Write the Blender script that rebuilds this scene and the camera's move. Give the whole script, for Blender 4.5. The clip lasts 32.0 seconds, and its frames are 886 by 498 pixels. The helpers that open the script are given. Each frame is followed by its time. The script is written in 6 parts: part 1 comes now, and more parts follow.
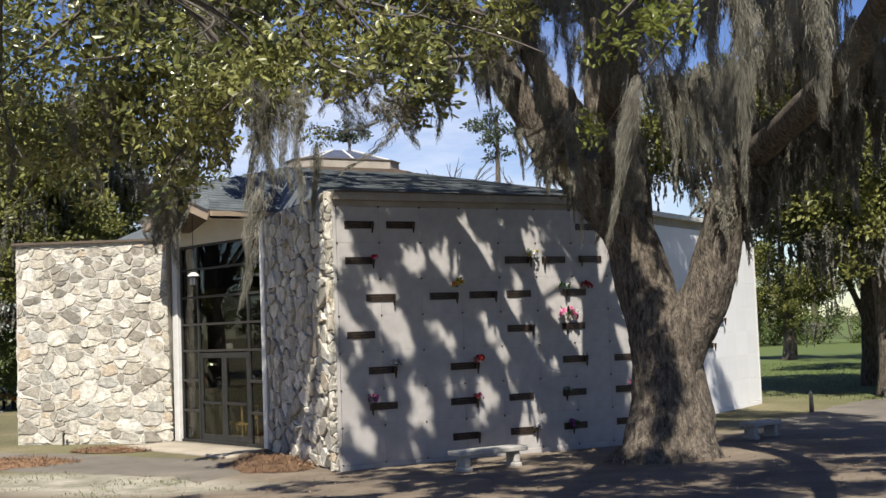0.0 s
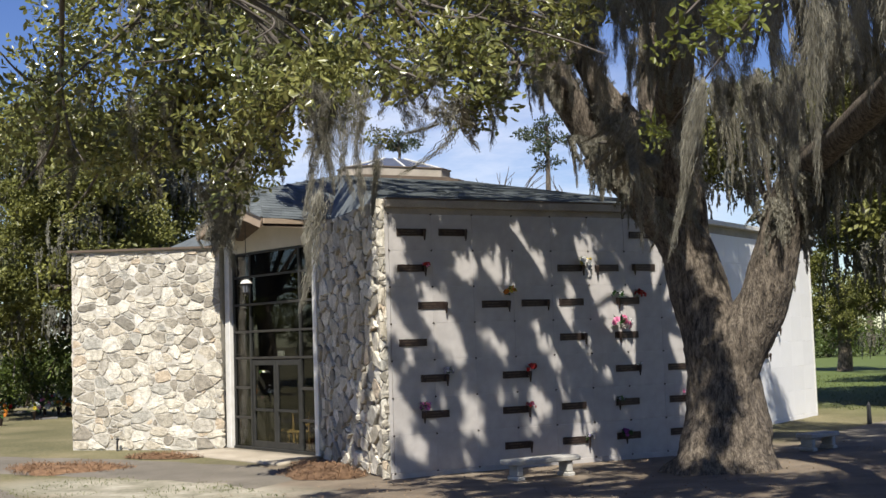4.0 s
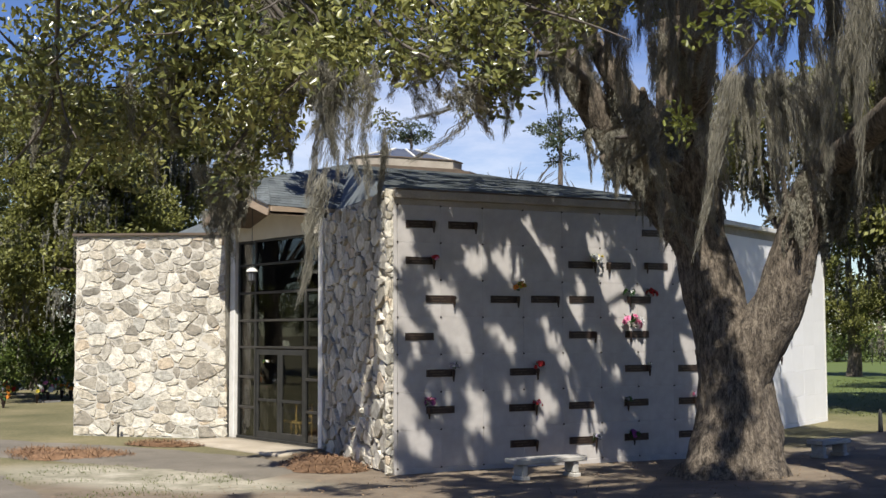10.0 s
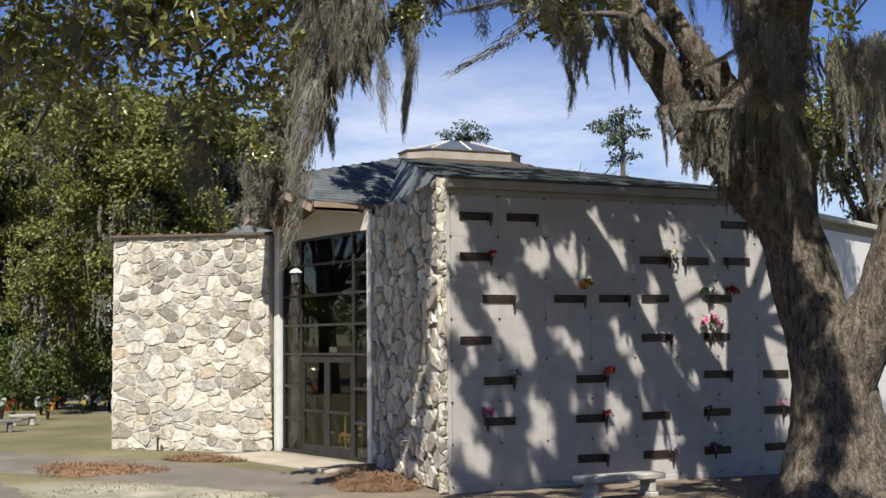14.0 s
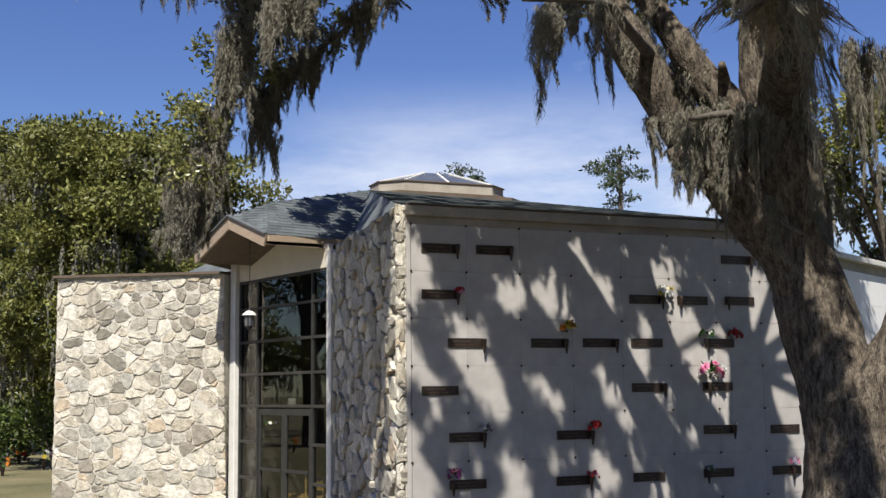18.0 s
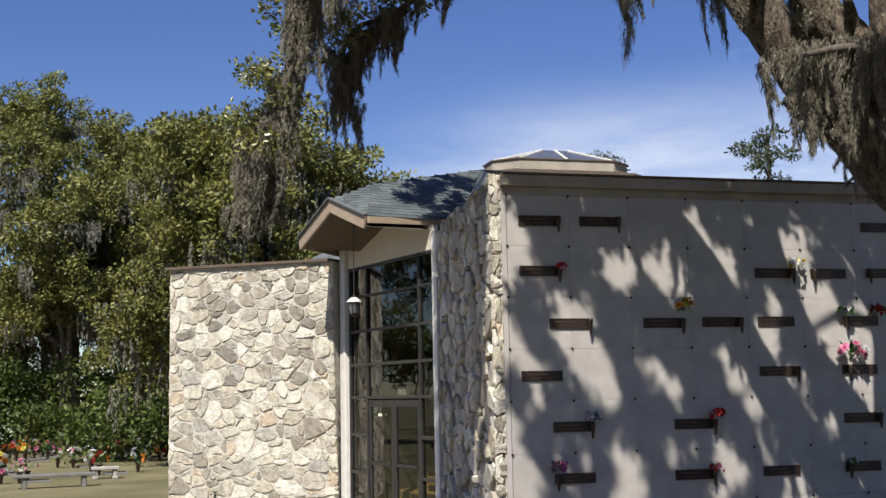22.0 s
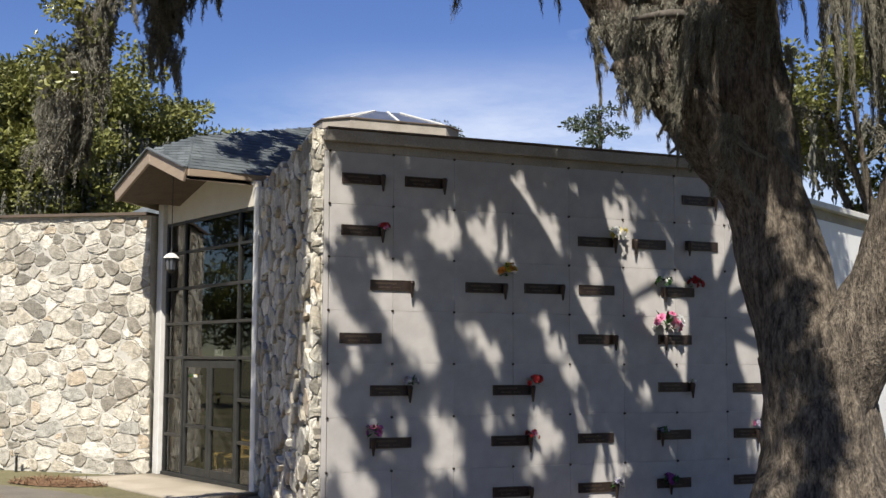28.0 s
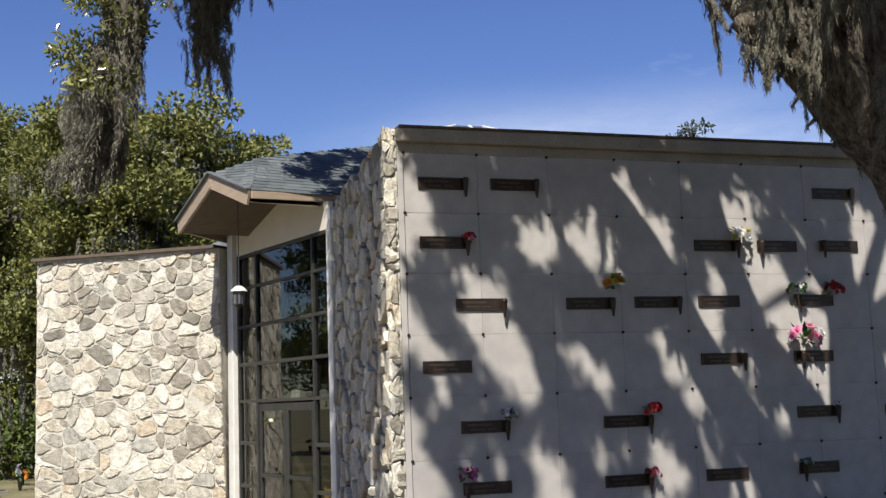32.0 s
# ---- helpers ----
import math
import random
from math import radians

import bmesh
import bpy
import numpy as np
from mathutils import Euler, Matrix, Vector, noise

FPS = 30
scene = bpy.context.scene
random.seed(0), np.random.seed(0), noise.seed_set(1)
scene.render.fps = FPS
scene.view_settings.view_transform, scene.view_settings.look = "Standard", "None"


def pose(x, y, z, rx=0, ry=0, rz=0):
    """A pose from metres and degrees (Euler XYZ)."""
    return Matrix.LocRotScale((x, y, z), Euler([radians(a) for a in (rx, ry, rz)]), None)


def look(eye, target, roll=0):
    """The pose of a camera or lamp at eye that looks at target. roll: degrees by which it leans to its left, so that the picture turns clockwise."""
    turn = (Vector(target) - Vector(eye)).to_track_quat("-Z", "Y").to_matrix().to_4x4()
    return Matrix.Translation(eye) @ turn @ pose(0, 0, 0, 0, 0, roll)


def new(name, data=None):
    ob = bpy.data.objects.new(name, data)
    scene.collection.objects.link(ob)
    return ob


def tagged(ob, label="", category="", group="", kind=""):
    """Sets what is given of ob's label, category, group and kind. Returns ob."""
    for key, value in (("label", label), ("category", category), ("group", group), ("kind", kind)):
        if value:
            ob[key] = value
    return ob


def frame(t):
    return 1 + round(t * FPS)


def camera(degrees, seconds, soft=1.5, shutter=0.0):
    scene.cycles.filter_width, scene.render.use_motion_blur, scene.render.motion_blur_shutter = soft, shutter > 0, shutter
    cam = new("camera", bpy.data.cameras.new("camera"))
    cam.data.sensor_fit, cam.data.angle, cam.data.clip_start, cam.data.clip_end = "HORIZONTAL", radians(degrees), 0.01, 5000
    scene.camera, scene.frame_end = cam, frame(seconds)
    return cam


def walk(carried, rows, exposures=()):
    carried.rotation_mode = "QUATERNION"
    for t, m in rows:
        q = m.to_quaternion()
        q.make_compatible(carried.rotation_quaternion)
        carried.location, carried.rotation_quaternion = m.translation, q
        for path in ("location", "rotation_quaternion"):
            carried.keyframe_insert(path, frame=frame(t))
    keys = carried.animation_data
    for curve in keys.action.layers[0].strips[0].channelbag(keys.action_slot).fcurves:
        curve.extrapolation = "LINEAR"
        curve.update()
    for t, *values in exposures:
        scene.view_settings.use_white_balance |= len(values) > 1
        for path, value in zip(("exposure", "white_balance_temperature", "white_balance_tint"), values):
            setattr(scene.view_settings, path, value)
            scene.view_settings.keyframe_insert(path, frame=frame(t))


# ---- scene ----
cam = camera(41.0, 32.0)
PATH = [
    (0, (-8.991, -21.227, 2.645), (-8.045, -19.47, 2.779), -2.1),
    (0.5, (-9.014, -21.18, 2.641), (-8.086, -19.413, 2.77), -1.7),
    (1, (-9.014, -21.134, 2.65), (-8.098, -19.36, 2.769), -1.7),
    (1.5, (-9.033, -21.119, 2.642), (-8.138, -19.335, 2.77), -1.7),
    (2, (-9.004, -21.12, 2.623), (-8.112, -19.336, 2.768), -2.5),
    (2.5, (-9.002, -21.13, 2.62), (-8.112, -19.345, 2.771), -2.2),
    (3, (-8.98, -21.119, 2.625), (-8.098, -19.33, 2.774), -2.0),
    (3.5, (-8.997, -21.117, 2.642), (-8.118, -19.326, 2.791), -2.0),
    (4, (-9.017, -21.117, 2.614), (-8.144, -19.324, 2.767), -1.8),
    (4.5, (-9.025, -21.094, 2.63), (-8.16, -19.297, 2.779), -1.7),
    (6.5, (-9.011, -21.102, 2.616), (-8.135, -19.311, 2.78), -2.0),
    (7, (-9.036, -21.133, 2.595), (-8.153, -19.346, 2.76), -1.9),
    (7.5, (-9.025, -21.113, 2.583), (-8.142, -19.326, 2.739), -1.5),
    (8, (-9.09, -21.151, 2.63), (-8.194, -19.369, 2.777), -1.2),
    (8.5, (-9.068, -21.084, 2.607), (-8.182, -19.298, 2.758), -1.2),
    (9, (-9.09, -21.01, 2.592), (-8.209, -19.223, 2.768), -0.6),
    (9.5, (-8.97, -20.855, 2.597), (-8.113, -19.054, 2.744), -0.7),
    (10, (-8.834, -20.741, 2.638), (-7.975, -18.94, 2.78), -0.2),
    (10.5, (-8.703, -20.481, 2.604), (-7.852, -18.678, 2.768), -0.6),
    (11, (-8.663, -20.239, 2.6), (-7.811, -18.437, 2.765), -0.9),
    (11.5, (-8.516, -19.969, 2.53), (-7.696, -18.15, 2.66), -1.8),
    (12, (-8.453, -19.8, 2.536), (-7.664, -17.967, 2.678), -0.9),
    (12.5, (-8.295, -19.519, 2.52), (-7.486, -17.696, 2.668), -1.8),
    (13, (-8.219, -19.328, 2.534), (-7.382, -17.519, 2.697), -2.0),
    (13.5, (-8.061, -19.101, 2.562), (-7.258, -17.278, 2.746), -2.2),
    (14, (-7.895, -18.801, 2.552), (-7.127, -16.961, 2.709), -0.6),
    (14.5, (-7.757, -18.535, 2.55), (-6.982, -16.703, 2.759), -1.3),
    (16.5, (-6.909, -17.458, 2.584), (-6.147, -15.622, 2.809), -0.7),
    (17, (-6.614, -17.167, 2.543), (-5.887, -15.316, 2.755), -0.4),
    (17.5, (-6.447, -16.928, 2.517), (-5.704, -15.083, 2.718), 0.1),
    (18, (-6.283, -16.66, 2.546), (-5.523, -14.826, 2.787), -0.6),
    (18.5, (-6.068, -16.415, 2.516), (-5.318, -14.574, 2.741), -0.6),
    (19, (-5.828, -16.197, 2.527), (-5.102, -14.346, 2.741), 0.8),
    (19.5, (-5.673, -15.97, 2.492), (-4.969, -14.113, 2.73), 0.2),
    (20, (-5.504, -15.809, 2.463), (-4.817, -13.949, 2.729), -0.1),
    (20.5, (-5.286, -15.766, 2.444), (-4.624, -13.901, 2.732), 0.7),
    (21, (-5.086, -15.67, 2.391), (-4.366, -13.826, 2.674), -0.8),
    (21.5, (-4.936, -15.562, 2.402), (-4.234, -13.703, 2.629), -2.1),
    (22, (-4.994, -15.559, 2.366), (-4.481, -13.641, 2.608), -1.1),
    (22.5, (-4.933, -15.498, 2.333), (-4.576, -13.545, 2.574), -0.3),
    (23, (-4.932, -15.488, 2.332), (-4.632, -13.524, 2.564), -0.7),
    (23.5, (-4.899, -15.388, 2.345), (-4.495, -13.447, 2.608), 0.9),
    (24, (-4.854, -15.391, 2.379), (-4.336, -13.477, 2.636), 1.1),
    (24.5, (-4.809, -15.448, 2.362), (-4.232, -13.551, 2.622), 0.6),
    (26.5, (-4.876, -15.51, 2.33), (-4.309, -13.602, 2.531), -1.5),
    (27, (-4.806, -15.45, 2.312), (-4.176, -13.558, 2.463), -0.6),
    (27.5, (-4.685, -15.324, 2.258), (-3.984, -13.454, 2.372), 0.9),
    (28, (-4.666, -15.163, 2.294), (-3.89, -13.329, 2.48), 0.2),
    (28.5, (-4.501, -14.962, 2.233), (-3.664, -13.152, 2.386), -3.2),
    (29, (-4.308, -14.609, 2.206), (-3.569, -12.759, 2.39), -3.5),
    (29.5, (-4.216, -14.316, 2.187), (-3.474, -12.471, 2.399), -2.4),
    (30, (-4.156, -14.069, 2.208), (-3.421, -12.221, 2.417), -3.4),
    (30.5, (-4.13, -13.796, 2.204), (-3.464, -11.923, 2.42), -3.3),
    (31, (-4.045, -13.628, 2.217), (-3.448, -11.739, 2.491), -2.0),
    (31.5, (-3.972, -13.36, 2.173), (-3.354, -11.477, 2.435), -2.3),
    (32, (-3.867, -13.103, 2.171), (-3.234, -11.223, 2.428), -2.0),
]
walk(cam, [(t, look(eye, target, roll)) for t, eye, target, roll in PATH],
     [(0, 0.71), (11, 0.69), (18, 0.64), (24, 0.62), (28, 0.7), (32, 0.73)])

# ---- world, sun ----
world = bpy.data.worlds.new("sky")
scene.world = world
world.use_nodes = True
wn, wl = world.node_tree.nodes, world.node_tree.links
wn.clear()
SUN_AZ, SUN_EL = Vector((-0.52, -0.85, 0)).normalized(), radians(50)
sky = wn.new("ShaderNodeTexSky")
sky.sky_type = "NISHITA"
sky.sun_disc = False
sky.sun_elevation = SUN_EL
sky.sun_rotation = math.atan2(SUN_AZ.x, SUN_AZ.y)
sky.air_density, sky.dust_density, sky.ozone_density = 1.0, 0.15, 4.0
tc = wn.new("ShaderNodeTexCoord")
cmap = wn.new("ShaderNodeMapping")
cmap.inputs["Scale"].default_value = (1.2, 1.2, 4.5)
cno = wn.new("ShaderNodeTexNoise")
cno.inputs["Scale"].default_value = 2.3
cno.inputs["Detail"].default_value = 7
cno.inputs["Roughness"].default_value = 0.62
cra = wn.new("ShaderNodeValToRGB")
cra.color_ramp.elements[0].position, cra.color_ramp.elements[1].position = 0.66, 1.0
sep = wn.new("ShaderNodeSeparateXYZ")
low = wn.new("ShaderNodeMapRange")
low.inputs[1].default_value, low.inputs[2].default_value = 0.42, 0.12
low.inputs[3].default_value, low.inputs[4].default_value = 0.0, 1.0
cm = wn.new("ShaderNodeMath")
cm.operation = "MULTIPLY"
cmix = wn.new("ShaderNodeMixRGB")
cmix.inputs[2].default_value = (11.5, 12.0, 13.4, 1)
bg = wn.new("ShaderNodeBackground")
bg.inputs["Strength"].default_value = 0.052
wo = wn.new("ShaderNodeOutputWorld")
wl.new(tc.outputs["Generated"], cmap.inputs["Vector"])
wl.new(cmap.outputs[0], cno.inputs["Vector"])
wl.new(cno.outputs[0], cra.inputs[0])
wl.new(tc.outputs["Generated"], sep.inputs[0])
wl.new(sep.outputs["Z"], low.inputs[0])
wl.new(cra.outputs[0], cm.inputs[0])
wl.new(low.outputs[0], cm.inputs[1])
bank, bmap, badd = wn.new("ShaderNodeVectorMath"), wn.new("ShaderNodeMapRange"), wn.new("ShaderNodeMath")
bank.operation, badd.operation = "DOT_PRODUCT", "MULTIPLY_ADD"
bank.inputs[1].default_value = (0.44, 0.898, 0.0)
bmap.inputs[1].default_value, bmap.inputs[2].default_value = 0.935, 0.982
bmap.interpolation_type = "SMOOTHSTEP"
cra2 = wn.new("ShaderNodeValToRGB")
cra2.color_ramp.elements[0].position, cra2.color_ramp.elements[1].position = 0.3, 0.62
bz, bmul = wn.new("ShaderNodeMapRange"), wn.new("ShaderNodeMath")
bmul.operation = "MULTIPLY"
bz.interpolation_type = "SMOOTHSTEP"
bz.inputs[1].default_value, bz.inputs[2].default_value = 0.275, 0.16
wl.new(sep.outputs["Z"], bz.inputs[0])
wl.new(cno.outputs[0], cra2.inputs[0])
wl.new(tc.outputs["Generated"], bank.inputs[0])
wl.new(bank.outputs["Value"], bmap.inputs[0])
wl.new(bmap.outputs[0], bmul.inputs[0])
wl.new(bz.outputs[0], bmul.inputs[1])
wl.new(bmul.outputs[0], badd.inputs[0])
wl.new(cra2.outputs[0], badd.inputs[1])
wl.new(cm.outputs[0], badd.inputs[2])
wl.new(badd.outputs[0], cmix.inputs[0])
hsv = wn.new("ShaderNodeHueSaturation")
hsv.inputs["Saturation"].default_value = 1.17
hsv.inputs["Value"].default_value = 1.36
hsv.inputs["Hue"].default_value = 0.52
wl.new(sky.outputs[0], hsv.inputs["Color"])
wl.new(hsv.outputs[0], cmix.inputs[1])
wl.new(cmix.outputs[0], bg.inputs["Color"])
wl.new(bg.outputs[0], wo.inputs[0])

sun = new("sun", bpy.data.lights.new("sun", "SUN"))
sun.data.energy = 5.0
sun.data.angle = radians(0.53)
sun.data.color = (1.0, 0.955, 0.88)
SUN_DIR = Vector((SUN_AZ.x * math.cos(SUN_EL), SUN_AZ.y * math.cos(SUN_EL), math.sin(SUN_EL)))
sun.matrix_world = look(SUN_DIR * 60, (0, 0, 0))


# ---- materials ----
ALBEDO_SCALE = 0.82  # every base colour is scaled down so shade renders deeper beside the sky


def material(name, a, b, scale=4.0, rough=0.8, bump=0.3, fine=60.0, metal=0.0, rand=0.0, c=None, coord="Object", stretch=(1, 1, 1), spec=0.4, leafy=0.0, dist=0.01):
    """Two colours mixed by a broad and a fine noise, with relief; rand shifts the brightness from piece to piece."""
    a, b, c = (tuple(ALBEDO_SCALE * k for k in q) if q else None for q in (a, b, c))
    m = bpy.data.materials.new(name)
    m.use_nodes = True
    n, l = m.node_tree.nodes, m.node_tree.links
    p = n["Principled BSDF"]
    p.inputs["Roughness"].default_value, p.inputs["Metallic"].default_value = rough, metal
    p.inputs["Specular IOR Level"].default_value = spec
    t = n.new("ShaderNodeTexCoord")
    mp = n.new("ShaderNodeMapping")
    mp.inputs["Scale"].default_value = stretch
    l.new(t.outputs[coord], mp.inputs[0])
    n1, n2 = n.new("ShaderNodeTexNoise"), n.new("ShaderNodeTexNoise")
    for node, s, d in ((n1, scale, 6), (n2, fine, 4)):
        node.inputs["Scale"].default_value, node.inputs["Detail"].default_value = s, d
        l.new(mp.outputs[0], node.inputs["Vector"])
    r = n.new("ShaderNodeValToRGB")
    r.color_ramp.elements[0].position, r.color_ramp.elements[1].position = 0.36, 0.64
    r.color_ramp.elements[0].color, r.color_ramp.elements[1].color = (*a, 1), (*b, 1)
    if c:
        e = r.color_ramp.elements.new(0.5)
        e.color = (*c, 1)
    mixf = n.new("ShaderNodeMath")
    mixf.operation = "MULTIPLY_ADD"
    mixf.inputs[1].default_value = 0.45
    half = n.new("ShaderNodeMath")
    half.operation = "MULTIPLY_ADD"
    half.inputs[1].default_value, half.inputs[2].default_value = 0.6, -0.02
    l.new(n1.outputs[0], half.inputs[0])
    l.new(n2.outputs[0], mixf.inputs[0])
    l.new(half.outputs[0], mixf.inputs[2])
    l.new(mixf.outputs[0], r.inputs[0])
    out = r.outputs[0]
    if rand:
        info = n.new("ShaderNodeObjectInfo")
        isl = n.new("ShaderNodeNewGeometry")
        add = n.new("ShaderNodeMath")
        add.operation = "ADD"
        l.new(info.outputs["Random"], add.inputs[0])
        l.new(isl.outputs["Random Per Island"], add.inputs[1])
        fr = n.new("ShaderNodeMath")
        fr.operation = "FRACT"
        l.new(add.outputs[0], fr.inputs[0])
        rg = n.new("ShaderNodeMapRange")
        rg.inputs[3].default_value, rg.inputs[4].default_value = 1 - rand, 1 + rand
        l.new(fr.outputs[0], rg.inputs[0])
        hs = n.new("ShaderNodeHueSaturation")
        l.new(rg.outputs[0], hs.inputs["Value"])
        l.new(out, hs.inputs["Color"])
        out = hs.outputs[0]
    l.new(out, p.inputs["Base Color"])
    if bump:
        bu = n.new("ShaderNodeBump")
        bu.inputs["Strength"].default_value, bu.inputs["Distance"].default_value = bump, dist
        l.new(mixf.outputs[0], bu.inputs["Height"])
        l.new(bu.outputs[0], p.inputs["Normal"])
    if leafy:
        tr = n.new("ShaderNodeBsdfTranslucent")
        mx = n.new("ShaderNodeMixShader")
        mx.inputs[0].default_value = leafy
        l.new(out, tr.inputs["Color"])
        l.new(p.outputs[0], mx.inputs[1])
        l.new(tr.outputs[0], mx.inputs[2])
        l.new(mx.outputs[0], n["Material Output"].inputs[0])
    return m


def stone_material():
    """Fieldstone: every stone takes its own tint between white, buff, grey and brown."""
    m = material("fieldstone", (0.29, 0.275, 0.24), (0.6, 0.57, 0.51), 7, 0.85, 0.9, 34, dist=0.035)
    n, l = m.node_tree.nodes, m.node_tree.links
    p = n["Principled BSDF"]
    base = p.inputs["Base Color"].links[0].from_socket
    info = n.new("ShaderNodeObjectInfo")
    r = n.new("ShaderNodeValToRGB")
    r.color_ramp.interpolation = "CONSTANT"
    tints = [(0.0, (1.55, 1.52, 1.43)), (0.16, (0.86, 0.82, 0.73)), (0.27, (1.25, 1.21, 1.1)), (0.42, (1.0, 0.97, 0.9)), (0.54, (0.68, 0.64, 0.57)),
             (0.63, (1.15, 1.08, 0.95)), (0.74, (0.9, 0.9, 0.86)), (0.83, (0.54, 0.52, 0.47)), (0.88, (1.2, 1.04, 0.85)), (0.93, (1.4, 1.35, 1.22))]
    r.color_ramp.elements[0].color, r.color_ramp.elements[1].color = (*tints[0][1], 1), (*tints[1][1], 1)
    r.color_ramp.elements[1].position = tints[1][0]
    for pos, col in tints[2:]:
        r.color_ramp.elements.new(pos).color = (*col, 1)
    mul = n.new("ShaderNodeMixRGB")
    mul.blend_type = "MULTIPLY"
    mul.inputs[0].default_value = 1
    isl, add, fr = n.new("ShaderNodeNewGeometry"), n.new("ShaderNodeMath"), n.new("ShaderNodeMath")
    add.operation, fr.operation = "ADD", "FRACT"
    l.new(info.outputs["Random"], add.inputs[0])
    l.new(isl.outputs["Random Per Island"], add.inputs[1])
    l.new(add.outputs[0], fr.inputs[0])
    l.new(fr.outputs[0], r.inputs[0])
    l.new(base, mul.inputs[1])
    l.new(r.outputs[0], mul.inputs[2])
    l.new(mul.outputs[0], p.inputs["Base Color"])
    return m


def glass_material():
    m = bpy.data.materials.new("tinted_glass")
    m.use_nodes = True
    n, l = m.node_tree.nodes, m.node_tree.links
    n.remove(n["Principled BSDF"])
    g, t, f, mx = n.new("ShaderNodeBsdfGlossy"), n.new("ShaderNodeBsdfTransparent"), n.new("ShaderNodeLayerWeight"), n.new("ShaderNodeMixShader")
    g.inputs["Roughness"].default_value = 0.015
    t.inputs["Color"].default_value = (0.42, 0.44, 0.43, 1)
    f.inputs["Blend"].default_value = 0.5
    pw, ml = n.new("ShaderNodeMath"), n.new("ShaderNodeMath")
    pw.operation, ml.operation = "POWER", "MULTIPLY_ADD"
    pw.inputs[1].default_value = 4.0
    ml.inputs[1].default_value, ml.inputs[2].default_value = 0.9, 0.06
    l.new(f.outputs["Facing"], pw.inputs[0])
    l.new(pw.outputs[0], ml.inputs[0])
    l.new(ml.outputs[0], mx.inputs[0])
    l.new(t.outputs[0], mx.inputs[1])
    l.new(g.outputs[0], mx.inputs[2])
    l.new(mx.outputs[0], n["Material Output"].inputs[0])
    return m


STONE = stone_material()
MORTAR = material("mortar", (0.48, 0.45, 0.385), (0.63, 0.59, 0.51), 9, 0.95, 0.5)
GRANITE = material("grey_granite", (0.385, 0.36, 0.335), (0.52, 0.488, 0.455), 3, 0.45, 0.05, 170, rand=0.04, spec=0.35)
CONCRETE = material("cast_concrete", (0.3, 0.265, 0.22), (0.46, 0.41, 0.34), 2.2, 0.85, 0.3, 40)
STUCCO = material("cream_stucco", (0.62, 0.56, 0.46), (0.7, 0.64, 0.54), 3, 0.85, 0.2, 90)
POST = material("white_paint", (0.68, 0.66, 0.6), (0.8, 0.78, 0.73), 5, 0.6, 0.15, 60)
# far wing panels: the glare of the sun is put into a near-white colour
SUNLIT_WALL = material("sunlit_panels", (0.92, 0.91, 0.89), (0.98, 0.97, 0.95), 2, 0.6, 0.05, 120, rand=0.03)
FASCIA = material("brown_fascia", (0.33, 0.25, 0.175), (0.42, 0.325, 0.235), 3, 0.6, 0.2, 40, stretch=(1, 1, 6))
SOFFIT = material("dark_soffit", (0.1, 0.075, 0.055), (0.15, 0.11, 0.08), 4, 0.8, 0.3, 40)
SHINGLE = material("slate_shingle", (0.075, 0.088, 0.092), (0.15, 0.166, 0.168), 1.5, 0.9, 0.5, 90, rand=0.24)
SHINGLE_BASE = material("roof_felt", (0.1, 0.11, 0.115), (0.17, 0.185, 0.19), 2, 0.95, 0.3)
METAL = material("bronze_aluminium", (0.03, 0.03, 0.028), (0.055, 0.055, 0.05), 6, 0.45, 0.05, 60, metal=0.3)
ALU = material("grey_aluminium", (0.05, 0.046, 0.04), (0.085, 0.08, 0.07), 6, 0.45, 0.05, 60, metal=0.4)
BLACK = material("black_iron", (0.02, 0.02, 0.02), (0.04, 0.04, 0.038), 8, 0.5, 0.1)
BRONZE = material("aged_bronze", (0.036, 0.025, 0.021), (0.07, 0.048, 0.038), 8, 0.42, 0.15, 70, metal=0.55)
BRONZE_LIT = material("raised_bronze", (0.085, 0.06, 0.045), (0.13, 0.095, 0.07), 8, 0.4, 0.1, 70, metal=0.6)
GLASS = glass_material()
LAMP_GLASS = material("milky_glass", (0.6, 0.6, 0.57), (0.7, 0.7, 0.68), 5, 0.2, 0.0)
SKYLIGHT = material("dark_skylight", (0.09, 0.1, 0.12), (0.13, 0.14, 0.16), 2, 0.15, 0.0, spec=0.6)
BARK = material("oak_bark", (0.03, 0.024, 0.018), (0.27, 0.225, 0.17), 15, 0.95, 1.0, 55, c=(0.135, 0.108, 0.08), stretch=(1, 1, 0.3), dist=0.1)
TWIG = material("twig_bark", (0.08, 0.065, 0.05), (0.15, 0.13, 0.11), 9, 0.9, 0.4, 30)
LEAF = material("oak_leaf", (0.1, 0.115, 0.028), (0.34, 0.33, 0.105), 3, 0.24, 0.0, 20, rand=0.5, leafy=0.3, spec=0.8)
LEAF_DARK = material("glossy_leaf", (0.09, 0.11, 0.03), (0.26, 0.27, 0.085), 3, 0.3, 0.0, 20, rand=0.55, leafy=0.28, spec=0.75)
LEAF_NEW = material("young_leaf", (0.12, 0.15, 0.028), (0.21, 0.225, 0.05), 3, 0.35, 0.0, 20, rand=0.3, leafy=0.35)
LEAF_FAR = material("far_foliage", (0.075, 0.086, 0.018), (0.235, 0.235, 0.06), 0.6, 0.5, 0.0, 9, rand=0.45, leafy=0.2)
LEAF_PINE = material("pine_foliage", (0.04, 0.06, 0.03), (0.09, 0.11, 0.06), 0.8, 0.6, 0.0, 9, rand=0.35, leafy=0.15)
